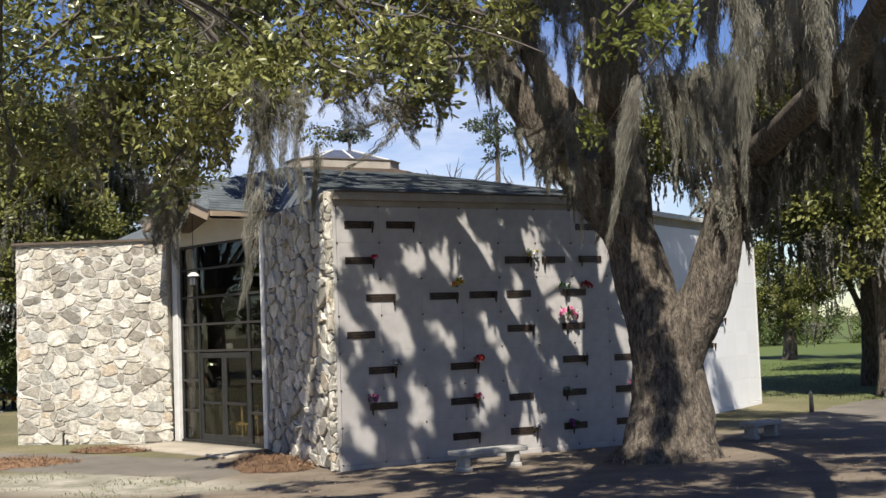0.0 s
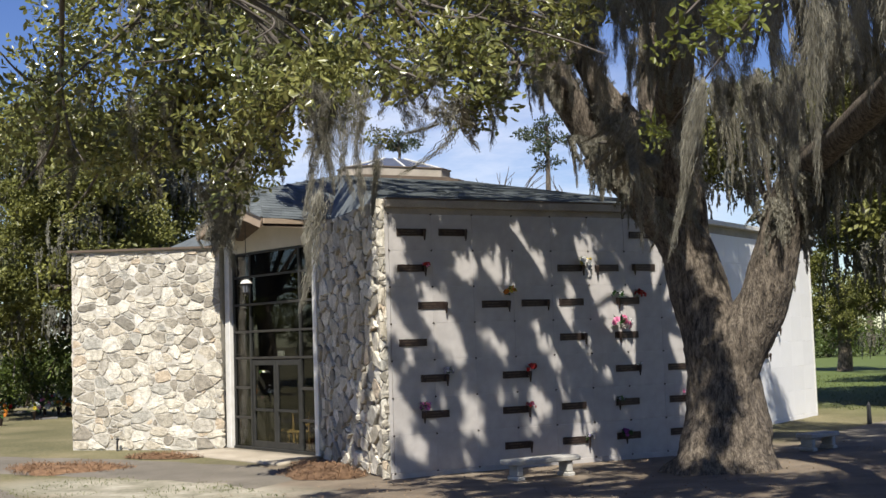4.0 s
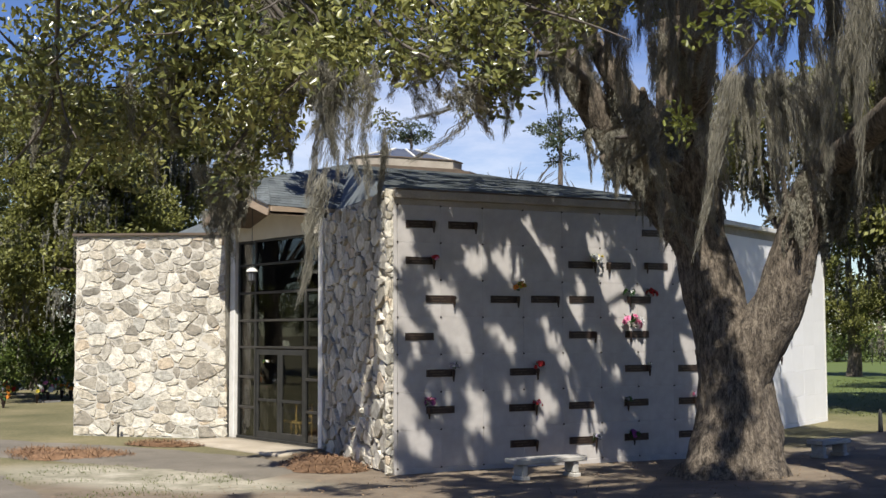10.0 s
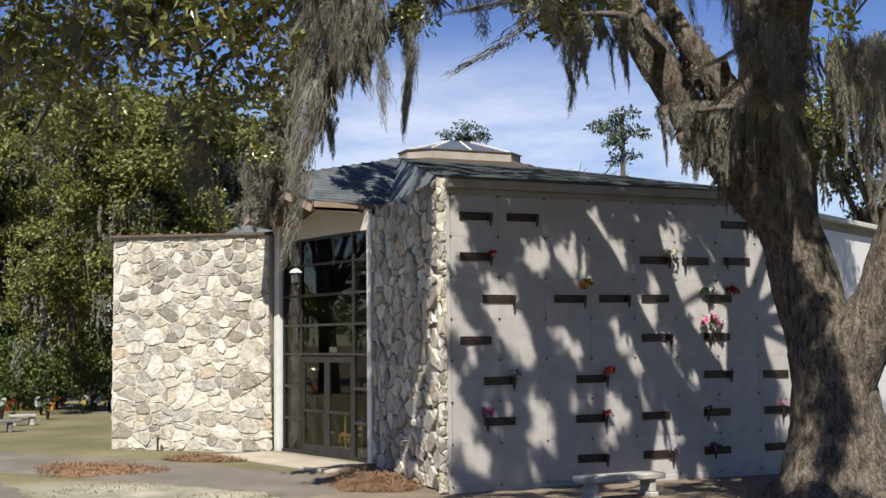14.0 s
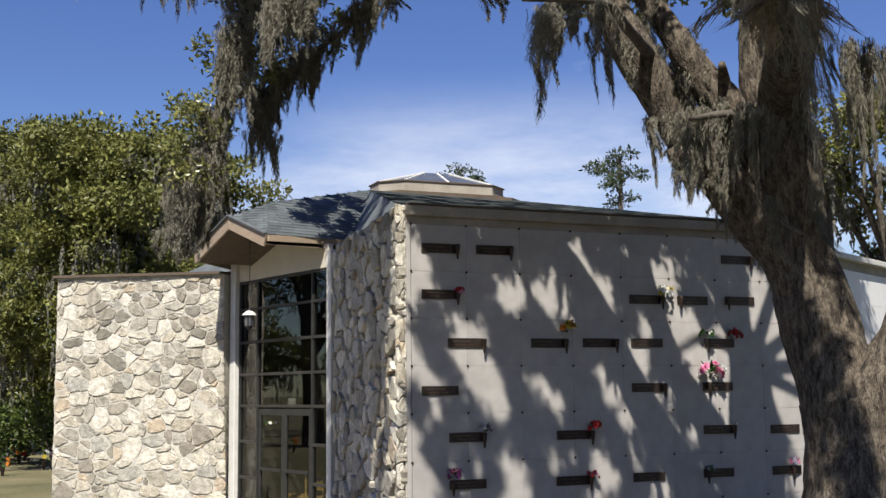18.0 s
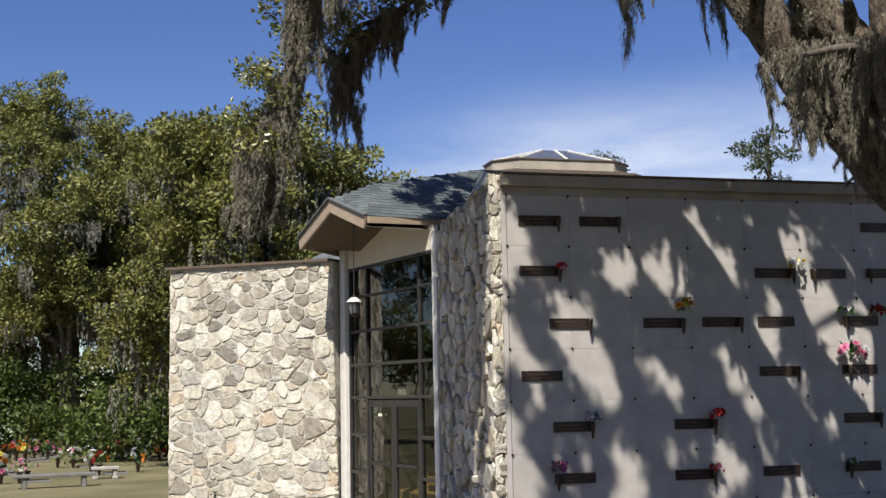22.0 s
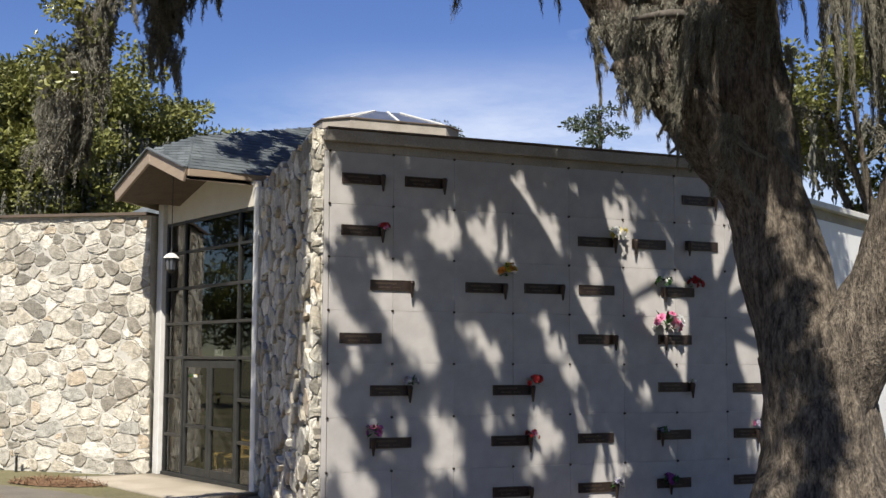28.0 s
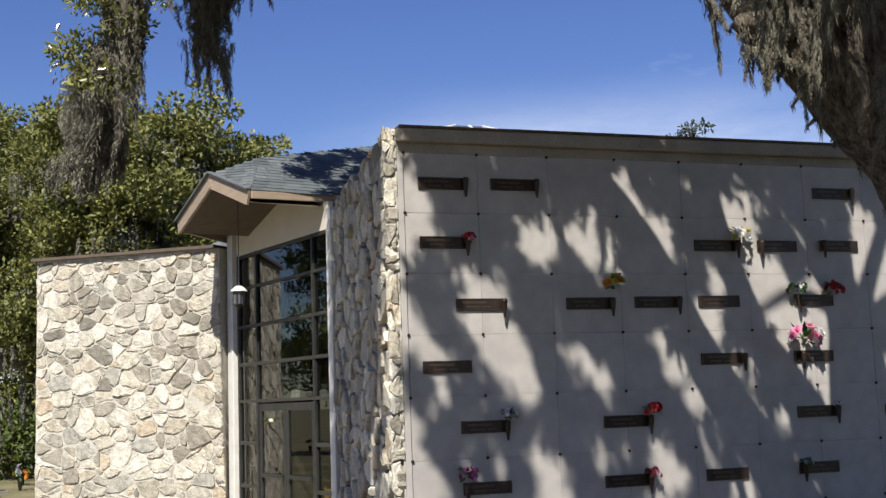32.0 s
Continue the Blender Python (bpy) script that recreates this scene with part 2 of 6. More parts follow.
SHRUB = material("shrub_foliage", (0.05, 0.08, 0.015), (0.14, 0.175, 0.035), 0.8, 0.5, 0.0, 9, rand=0.45, leafy=0.2)
MOSS = material("spanish_moss", (0.14, 0.13, 0.1), (0.33, 0.31, 0.245), 4, 0.95, 0.0, 30, rand=0.3, leafy=0.25, spec=0.1)
FAR_GREY = material("far_moss", (0.13, 0.128, 0.1), (0.3, 0.29, 0.235), 4, 0.95, 0.0, 30, rand=0.3, leafy=0.3, spec=0.1)
MULCH = material("pine_straw", (0.14, 0.075, 0.038), (0.31, 0.185, 0.1), 6, 0.95, 0.6, 60, rand=0.35)
PATH_MAT = material("worn_asphalt", (0.13, 0.115, 0.088), (0.23, 0.2, 0.158), 0.9, 0.95, 0.4, 70)
SLAB = material("pale_concrete", (0.35, 0.3, 0.22), (0.48, 0.415, 0.32), 1.2, 0.9, 0.2, 60)
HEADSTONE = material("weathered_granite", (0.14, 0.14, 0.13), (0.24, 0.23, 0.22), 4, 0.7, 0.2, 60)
BENCH = material("cast_stone", (0.34, 0.325, 0.29), (0.5, 0.48, 0.43), 5, 0.9, 0.3, 60)
WOOD = material("varnished_wood", (0.6, 0.36, 0.1), (0.8, 0.52, 0.18), 4, 0.4, 0.1, 30, stretch=(1, 1, 6))
# the gloom of the room behind the glass is put into these two colours
INNER = material("dim_room_panel", (0.1, 0.085, 0.07), (0.15, 0.13, 0.105), 2, 0.9, 0.05)
CARPET = material("dim_room_floor", (0.07, 0.05, 0.04), (0.11, 0.08, 0.065), 5, 0.9, 0.2)
SIGN = material("pale_sign", (0.75, 0.73, 0.62), (0.82, 0.8, 0.7), 5, 0.6, 0.0)
PALE_GREEN = material("pale_green_siding", (0.5, 0.6, 0.45), (0.58, 0.68, 0.52), 1, 0.8, 0.1)
DARK_ROOF = material("far_roof", (0.12, 0.12, 0.12), (0.18, 0.18, 0.17), 1, 0.9, 0.1)


def petal(name, col):
    return material(name, tuple(v * 0.7 for v in col), col, 30, 0.6, 0.0, 90, rand=0.25, leafy=0.25)


RED, PINK, WHITE = petal("red_petal", (0.6, 0.03, 0.03)), petal("pink_petal", (0.95, 0.3, 0.5)), petal("white_petal", (0.95, 0.94, 0.9))
ORANGE, YELLOW, PURPLE = petal("orange_petal", (0.75, 0.26, 0.03)), petal("yellow_petal", (0.75, 0.6, 0.08)), petal("purple_petal", (0.35, 0.08, 0.35))
LILAC, STEM = petal("lilac_petal", (0.55, 0.5, 0.62)), petal("green_stem", (0.05, 0.13, 0.03))


def ground_material():
    """Dry lawn with bare, litter-strewn earth under the oak."""
    m = material("lawn", (0.1, 0.095, 0.04), (0.25, 0.21, 0.115), 0.35, 0.95, 0.3, 14, c=(0.16, 0.145, 0.068), dist=0.03)
    n, l = m.node_tree.nodes, m.node_tree.links
    p = n["Principled BSDF"]
    base = p.inputs["Base Color"].links[0].from_socket
    tcn, vm = n.new("ShaderNodeTexCoord"), n.new("ShaderNodeVectorMath")
    vm.operation = "DISTANCE"
    vm.inputs[1].default_value = (1.5, -8.5, 0.4)
    no = n.new("ShaderNodeTexNoise")
    no.inputs["Scale"].default_value, no.inputs["Detail"].default_value = 0.5, 6
    ad = n.new("ShaderNodeMath")
    ad.operation = "MULTIPLY_ADD"
    ad.inputs[1].default_value = 9.0
    mr = n.new("ShaderNodeMapRange")
    mr.inputs[1].default_value, mr.inputs[2].default_value, mr.inputs[3].default_value, mr.inputs[4].default_value = 16.0, 20.0, 1.0, 0.0
    n3 = n.new("ShaderNodeTexNoise")
    n3.inputs["Scale"].default_value, n3.inputs["Detail"].default_value = 0.9, 12
    n3.inputs["Roughness"].default_value = 0.72
    r = n.new("ShaderNodeValToRGB")
    r.color_ramp.elements[0].color, r.color_ramp.elements[1].color = (0.085, 0.064, 0.044, 1), (0.24, 0.192, 0.135, 1)
    r.color_ramp.elements[0].position, r.color_ramp.elements[1].position = 0.28, 0.72
    mx = n.new("ShaderNodeMixRGB")
    for s in (vm.inputs[0], no.inputs["Vector"], n3.inputs["Vector"]):
        l.new(tcn.outputs["Object"], s)
    l.new(no.outputs[0], ad.inputs[0])
    l.new(vm.outputs["Value"], ad.inputs[2])
    l.new(ad.outputs[0], mr.inputs[0])
    l.new(n3.outputs[0], r.inputs[0])
    l.new(mr.outputs[0], mx.inputs[0])
    sx, gr, gm = n.new("ShaderNodeSeparateXYZ"), n.new("ShaderNodeMapRange"), n.new("ShaderNodeMixRGB")
    gr.inputs[1].default_value, gr.inputs[2].default_value = 17.0, 24.0
    gm.inputs[2].default_value = (0.085, 0.115, 0.026, 1)
    l.new(tcn.outputs["Object"], sx.inputs[0])
    l.new(sx.outputs["X"], gr.inputs[0])
    l.new(gr.outputs[0], gm.inputs[0])
    l.new(base, gm.inputs[1])
    base = gm.outputs[0]
    l.new(base, mx.inputs[1])
    l.new(r.outputs[0], mx.inputs[2])
    # a strip of bleached sand and dead grass along the drive
    mp, ln, wob, edge, pale = n.new("ShaderNodeMapping"), n.new("ShaderNodeVectorMath"), n.new("ShaderNodeMath"), n.new("ShaderNodeMapRange"), n.new("ShaderNodeMixRGB")
    mp.vector_type, ln.operation, wob.operation = "TEXTURE", "LENGTH", "MULTIPLY_ADD"
    mp.inputs["Location"].default_value, mp.inputs["Rotation"].default_value, mp.inputs["Scale"].default_value = (-4.3, 1.7, 0), (0, 0, radians(-55)), (3.9, 1.5, 100)
    wob.inputs[1].default_value = 1.1
    edge.inputs[1].default_value, edge.inputs[2].default_value, edge.inputs[3].default_value, edge.inputs[4].default_value = 1.25, 1.75, 0.9, 0.0
    sand = n.new("ShaderNodeValToRGB")
    sand.color_ramp.elements[0].color, sand.color_ramp.elements[1].color = (0.17, 0.16, 0.105, 1), (0.42, 0.385, 0.3, 1)
    sand.color_ramp.elements[0].position, sand.color_ramp.elements[1].position = 0.38, 0.62
    l.new(tcn.outputs["Object"], mp.inputs["Vector"])
    l.new(mp.outputs[0], ln.inputs[0])
    l.new(n3.outputs[0], wob.inputs[0])
    l.new(n3.outputs[0], sand.inputs[0])
    l.new(ln.outputs["Value"], wob.inputs[2])
    l.new(wob.outputs[0], edge.inputs[0])
    l.new(edge.outputs[0], pale.inputs[0])
    l.new(mx.outputs[0], pale.inputs[1])
    l.new(sand.outputs[0], pale.inputs[2])
    l.new(pale.outputs[0], p.inputs["Base Color"])
    return m


# ---- mesh helpers ----
RNG = np.random.default_rng(7)


def data(name, verts, faces, mat, smooth=False):
    me = bpy.data.meshes.new(name)
    me.from_pydata([tuple(v) for v in verts], [], faces)
    me.materials.append(mat)
    if smooth:
        me.polygons.foreach_set("use_smooth", [True] * len(me.polygons))
    return me


def obj(name, me, parent=None, m=None, label=""):
    ob = new(name, me)
    if parent is not None:
        ob.parent = parent
    if m is not None:
        ob.matrix_basis = m
    if label:
        ob["label"] = label
    return ob


def part(name, bm, mat, parent=None, label="", smooth=False):
    me = bpy.data.meshes.new(name)
    bm.to_mesh(me)
    bm.free()
    me.materials.append(mat)
    if smooth:
        me.polygons.foreach_set("use_smooth", [True] * len(me.polygons))
    return obj(name, me, parent, None, label)


def box_bm(size, at=(0, 0, 0), bevel=0.0, turn=None, bm=None):
    bm = bm or bmesh.new()
    m = Matrix.Translation(at) @ (turn.to_4x4() if turn else Matrix.Identity(4)) @ Matrix.Diagonal((*size, 1))
    g = bmesh.ops.create_cube(bm, size=1, matrix=m)
    if bevel:
        bmesh.ops.bevel(bm, geom=list({e for v in g["verts"] for e in v.link_edges}), offset=bevel, segments=1, affect="EDGES", profile=0.5)
    return bm


def cyl_bm(r1, r2, h, at=(0, 0, 0), seg=12, bm=None, turn=None):
    bm = bm or bmesh.new()
    m = Matrix.Translation(at) @ (turn.to_4x4() if turn else Matrix.Identity(4)) @ Matrix.Translation((0, 0, h / 2))
    bmesh.ops.create_cone(bm, cap_ends=True, segments=seg, radius1=r1, radius2=r2, depth=h, matrix=m)
    return bm


def prism(points, z0, z1, name, mat, parent=None):
    """An upright prism over a plan polygon (anticlockwise)."""
    k = len(points)
    v = [(x, y, z0) for x, y in points] + [(x, y, z1) for x, y in points]
    f = [tuple(reversed(range(k))), tuple(range(k, 2 * k))] + [(i, (i + 1) % k, k + (i + 1) % k, k + i) for i in range(k)]
    return obj(name, data(name, v, f, mat), parent)


def tube(points, radii, seg=10, rough=0.0, seed=0, close=True, steps=6, furrow=0.0):
    """Verts and faces of a limb along a smoothed line."""
    pts, rs = [Vector(p) for p in points], list(radii)
    fine, fr = [], []
    for i in range(len(pts) - 1):
        p0, p1, p2, p3 = pts[max(i - 1, 0)], pts[i], pts[i + 1], pts[min(i + 2, len(pts) - 1)]
        for s in range(steps):
            t = s / steps
            fine.append(0.5 * (2 * p1 + (p2 - p0) * t + (2 * p0 - 5 * p1 + 4 * p2 - p3) * t * t + (3 * p1 - p0 - 3 * p2 + p3) * t**3))
            fr.append(rs[i] + (rs[i + 1] - rs[i]) * t)
    fine.append(pts[-1]), fr.append(rs[-1])
    verts, faces = [], []
    side = Vector((1, 0, 0))
    for i, p in enumerate(fine):
        d = (fine[min(i + 1, len(fine) - 1)] - fine[max(i - 1, 0)]).normalized()
        side = (side - d * side.dot(d)).normalized()
        up = d.cross(side)
        for k in range(seg):
            a = 2 * math.pi * k / seg
            w = side * math.cos(a) + up * math.sin(a)
            r = fr[i]
            if rough:
                q = p + w * r
                r *= 1 + rough * noise.noise(q * 1.3 + Vector((seed, 0, 0))) + 0.5 * rough * noise.noise(Vector((q.x * 4, q.y * 4, q.z * 1.2)))
            if furrow:
                q = p + w * r
                deep = abs(noise.noise(Vector((q.x * 7, q.y * 7, q.z * 1.6 + seed)))) + 0.5 * abs(noise.noise(Vector((q.x * 15, q.y * 15, q.z * 4))))
                r += furrow * (min(deep, 0.5) * 2 - 0.6)
            verts.append(p + w * r)
    for i in range(len(fine) - 1):
        for k in range(seg):
            a, b = i * seg + k, i * seg + (k + 1) % seg
            faces.append((a, b, b + seg, a + seg))
    if close:
        faces.append(tuple(range((len(fine) - 1) * seg, len(fine) * seg)))
    return verts, faces


def gz(x, y):
    """Height of the ground: level round the building, rising gently towards the drive."""
    d = max(0.0, -y - 0.3)
    return 0.0485 * d - 0.00022 * max(0.0, d - 24) ** 2 if d < 60 else 0.0485 * 60 - 0.285 - 0.01


# ---- stone facing ----
def clip(poly, n, c):
    out = []
    for i, p in enumerate(poly):
        q = poly[(i + 1) % len(poly)]
        dp, dq = p[0] * n[0] + p[1] * n[1] - c, q[0] * n[0] + q[1] * n[1] - c
        if dp <= 0:
            out.append(p)
        if dp * dq < 0:
            t = dp / (dp - dq)
            out.append((p[0] + t * (q[0] - p[0]), p[1] + t * (q[1] - p[1])))
    return out


def cells(region, step, seed, squash=1.0, top_small=0.0, flat=1.0):
    """Irregular polygons that fill a convex region, by the bisectors of jittered seeds; flat < 1 lays them lengthwise."""
    if flat < 1:
        tall = cells([(x, y / flat) for x, y in region], step, seed, squash / flat, top_small)
        return [[(x, y * flat) for x, y in p] for p in tall]
    rng = np.random.default_rng(seed)
    xs, ys = [p[0] for p in region], [p[1] for p in region]
    pts, y = [], min(ys) - step
    row = 0
    while y < max(ys) + step:
        f = 1 - top_small * max(0.0, (y - min(ys)) / (max(ys) - min(ys)) - 0.55) / 0.45
        x = min(xs) - step + (0.5 * step if row % 2 else 0)
        while x < max(xs) + step:
            pts.append((x + rng.uniform(-0.42, 0.42) * step * f, y + rng.uniform(-0.42, 0.42) * step * squash * f))
            x += step * f * rng.uniform(0.8, 1.35)
        y += step * squash * f
        row += 1
    pts = np.array(pts)
    keep = rng.random(len(pts)) > 0.24
    extra = rng.uniform((min(xs), min(ys)), (max(xs), max(ys)), (int(0.34 * len(pts)), 2))
    pts = np.vstack([pts[keep], extra])
    wt = rng.uniform(-0.75, 0.75, len(pts)) * step * step * squash
    out = []
    for i, p in enumerate(pts):
        poly = [tuple(q) for q in region]
        d = np.hypot(*(pts - p).T)
        for j in np.argsort(d)[1:22]:
            q = pts[j]
            n = q - p
            poly = clip(poly, n, n @ (p + q) / 2 + (wt[i] - wt[j]) / 2)
            if len(poly) < 3:
                break
        if len(poly) >= 3:
            out.append(poly)
    return out


def shrink(poly, gap):
    n = len(poly)
    area = sum(poly[i][0] * poly[(i + 1) % n][1] - poly[(i + 1) % n][0] * poly[i][1] for i in range(n)) / 2
    big = [p for p in poly]
    out = big
    for i in range(n):
        a, b = poly[i], poly[(i + 1) % n]
        e = (b[0] - a[0], b[1] - a[1])
        k = math.hypot(*e)
        if k < 1e-5:
            continue
        nrm = (e[1] / k, -e[0] / k)
        if area < 0:
            nrm = (-nrm[0], -nrm[1])
        out = clip(out, nrm, nrm[0] * a[0] + nrm[1] * a[1] - gap)
        if len(out) < 3:
            return []
    return out


def lay_stones(parent, polys, place, seed, gap=0.012, depth=(0.05, 0.1), single=9999):
    """One mesh a stone; place(u, v, d) gives the point d proud of the face."""
    rng = np.random.default_rng(seed)
    count, rest_v, rest_f = 0, [], []
    polys = sorted(polys, key=lambda p: min(q[0] for q in p)) if single < 9999 else polys
    for poly in polys:
        a = shrink(poly, gap * rng.uniform(0.5, 1.7))
        if len(a) < 3:
            continue
        ragged = []
        for i, p in enumerate(a):
            q, o2 = a[(i + 1) % len(a)], a[i - 1]
            ln = math.hypot(q[0] - p[0], q[1] - p[1])
            lp = math.hypot(o2[0] - p[0], o2[1] - p[1])
            if min(ln, lp) > 0.07:
                c1, c2 = rng.uniform(0.15, 0.42), rng.uniform(0.15, 0.42)
                ragged += [(p[0] + (o2[0] - p[0]) * c1, p[1] + (o2[1] - p[1]) * c1), (p[0] + (q[0] - p[0]) * c2, p[1] + (q[1] - p[1]) * c2)]
            else:
                ragged.append(p)
            if ln > 0.16:
                k = rng.uniform(0.0, 0.045) * ln
                nx, ny = (q[1] - p[1]) / ln, -(q[0] - p[0]) / ln
                sg = 1 if (np.mean([u for u, _ in a]) - p[0]) * nx + (np.mean([w for _, w in a]) - p[1]) * ny > 0 else -1
                m5 = rng.uniform(0.4, 0.6)
                ragged.append((p[0] + (q[0] - p[0]) * m5 + nx * k * sg, p[1] + (q[1] - p[1]) * m5 + ny * k * sg))
        a = ragged
        cx, cy = np.mean(a, axis=0)
        size = min(max(x for x, _ in a) - min(x for x, _ in a), max(y for _, y in a) - min(y for _, y in a))
        if size < 0.045:
            continue
        k1, k2 = 1 - min(0.3, 0.02 / size), 1 - min(0.55, 0.06 / size)
        b, c = ([(cx + (x - cx) * q, cy + (y - cy) * q) for x, y in a] for q in (k1, k2))
        d = rng.uniform(*depth)
        k = len(a)
        tilt = rng.uniform(-0.16, 0.16, 2)
        rise = lambda x, y, e: d * e + tilt[0] * (x - cx) * 0.5 + tilt[1] * (y - cy) * 0.5 + rng.uniform(-0.007, 0.007)  # noqa: E731
        v = [place(x, y, -0.01) for x, y in a] + [place(x, y, rise(x, y, 0.8)) for x, y in a] + [place(x, y, rise(x, y, 0.97)) for x, y in b] + [place(x, y, rise(x, y, 1.0)) for x, y in c] + [place(cx, cy, d)]
        f = []
        for i in range(k):
            j = (i + 1) % k
            f += [(i, j, k + j, k + i), (k + i, k + j, 2 * k + j, 2 * k + i), (2 * k + i, 2 * k + j, 3 * k + j, 3 * k + i), (3 * k + i, 3 * k + j, 4 * k)]
        if count >= single:
            base = len(rest_v)
            rest_v += v
            rest_f += [tuple(base + q for q in face) for face in f]
            continue
        me = data("stone", v, f, STONE)
        bmn = bmesh.new()
        bmn.from_mesh(me)
        bmesh.ops.recalc_face_normals(bmn, faces=bmn.faces)
        bmn.to_mesh(me)
        bmn.free()
        obj("stone", me, parent)
        count += 1
    if rest_v:
        me = data("far_stones", rest_v, rest_f, STONE)
        bmn = bmesh.new()
        bmn.from_mesh(me)
        bmesh.ops.recalc_face_normals(bmn, faces=bmn.faces)
        bmn.to_mesh(me)
        bmn.free()
        obj("far_stones", me, parent)["kind"] = "stuff"
    return count


# ---- ground ----
def build_ground():
    xs = sorted(set([-900, -400, -200, -120, -80] + list(range(-60, -15, 3)) + [0.75 * q for q in range(-20, 27)] + list(range(21, 61, 3)) + [80, 120, 200, 400, 900]))
    ys = sorted(set([-900, -400, -200, -120, -80] + [v * 0.75 for v in range(-80, 41)] + list(range(33, 100, 6)) + [120, 200, 400, 900]))
    v = [(x, y, gz(x, y) - 0.02 + (0.03 * noise.noise(Vector((x * 0.2, y * 0.2, 0))) if abs(x) < 80 and -60 < y < 100 else 0)) for y in ys for x in xs]
    w = len(xs)
    f = [(j * w + i, j * w + i + 1, (j + 1) * w + i + 1, (j + 1) * w + i) for j in range(len(ys) - 1) for i in range(w - 1)]
    g = obj("ground", data("ground", v, f, ground_material(), True))
    tagged(g, "dry mown lawn and bare earth sloping down to the building", "ground", kind="structure")


build_ground()


def sheet(name, pts, mat, label, category, lift=0.015, thick=0.0, sub=8):
    """A flat piece laid on the ground: strips between two edges given as pairs of plan points."""
    v, f = [], []
    rows = []
    for i in range(len(pts[0]) - 1):
        for q in range(8):
            rows.append([[pts[e][i][c] + (pts[e][i + 1][c] - pts[e][i][c]) * q / 8 for c in (0, 1)] for e in (0, 1)])
    rows.append([pts[0][-1], pts[1][-1]])
    for i, (a, b) in enumerate(rows):
        for k in range(sub + 1):
            t = k / sub
            edge = k in (0, sub)
            if not thick:
                t += 0.09 * noise.noise(Vector((a[0] * 1.3, a[1] * 1.3, k * 5.0)))
            x, y = a[0] + t * (b[0] - a[0]), a[1] + t * (b[1] - a[1])
            v.append((x, y, gz(x, y) + (-0.05 if (edge or i in (0, len(rows) - 1)) and not thick else lift) + 0.004 * noise.noise(Vector((x, y, 3)))))
    for i in range(len(rows) - 1):
        for k in range(sub):
            a = i * (sub + 1) + k
            f.append((a, a + 1, a + sub + 2, a + sub + 1))
    ob = obj(name, data(name, v, f, mat, True))
    if thick:
        m = ob.modifiers.new("edge", "SOLIDIFY")
        m.thickness, m.offset = thick, -1
    return tagged(ob, label, category, kind="structure")


sheet("pavement_path", ([(-30, 17.5), (-14, 15.6), (-7, 13.0), (-4.2, 9.6), (-2.6, 7.2), (-1.2, 4.2), (-1.0, 1.6)],
                        [(-30, 13.5), (-14, 11.6), (-8.2, 9.0), (-5.6, 5.6), (-4.2, 3.4), (-2.9, 1.6), (-2.6, 0.4)]),
      PATH_MAT, "worn grey asphalt path curving past the stone wall", "path", 0.012)
sheet("drive", ([(-8.6, 16.0), (-7.3, 9.5), (-6.5, 4.4), (-6.05, 1.6), (-5.6, -0.8), (-5.1, -2.3), (-4.9, -5.0), (-5.4, -9.0)],
                [(-13.5, 17.0), (-12.5, 10.5), (-11.6, 5.0), (-11.1, 1.6), (-10.8, -0.8), (-10.6, -2.3), (-10.6, -5.0), (-10.8, -9.0)]),
      PATH_MAT, "grey asphalt drive along the dry lawn", "drive", 0.009)
sheet("pavement_right", ([(9, -0.4), (14, 2.6), (18.5, 4.8), (24, 6.0), (40, 8)], [(9, -4.2), (14, -1.6), (20, 1.2), (26, 2.6), (42, 3.4)]),
      PATH_MAT, "grey asphalt drive beside the far wing", "path", 0.012)
sheet("entrance_slab", ([(-0.62, 9.0), (-0.05, 6.9), (0.42, 5.0)], [(-2.2, 8.8), (-1.5, 6.2), (-0.9, 4.1)]), SLAB,
      "pale concrete slab at the entrance", "slab", 0.035, 0.08, 3)


# ---- left stone wall ----
def frame_of(origin, angle):
    a = radians(angle)
    u, n = Vector((math.cos(a), math.sin(a), 0)), Vector((math.sin(a), -math.cos(a), 0))
    return Vector((*origin, 0)), u, n


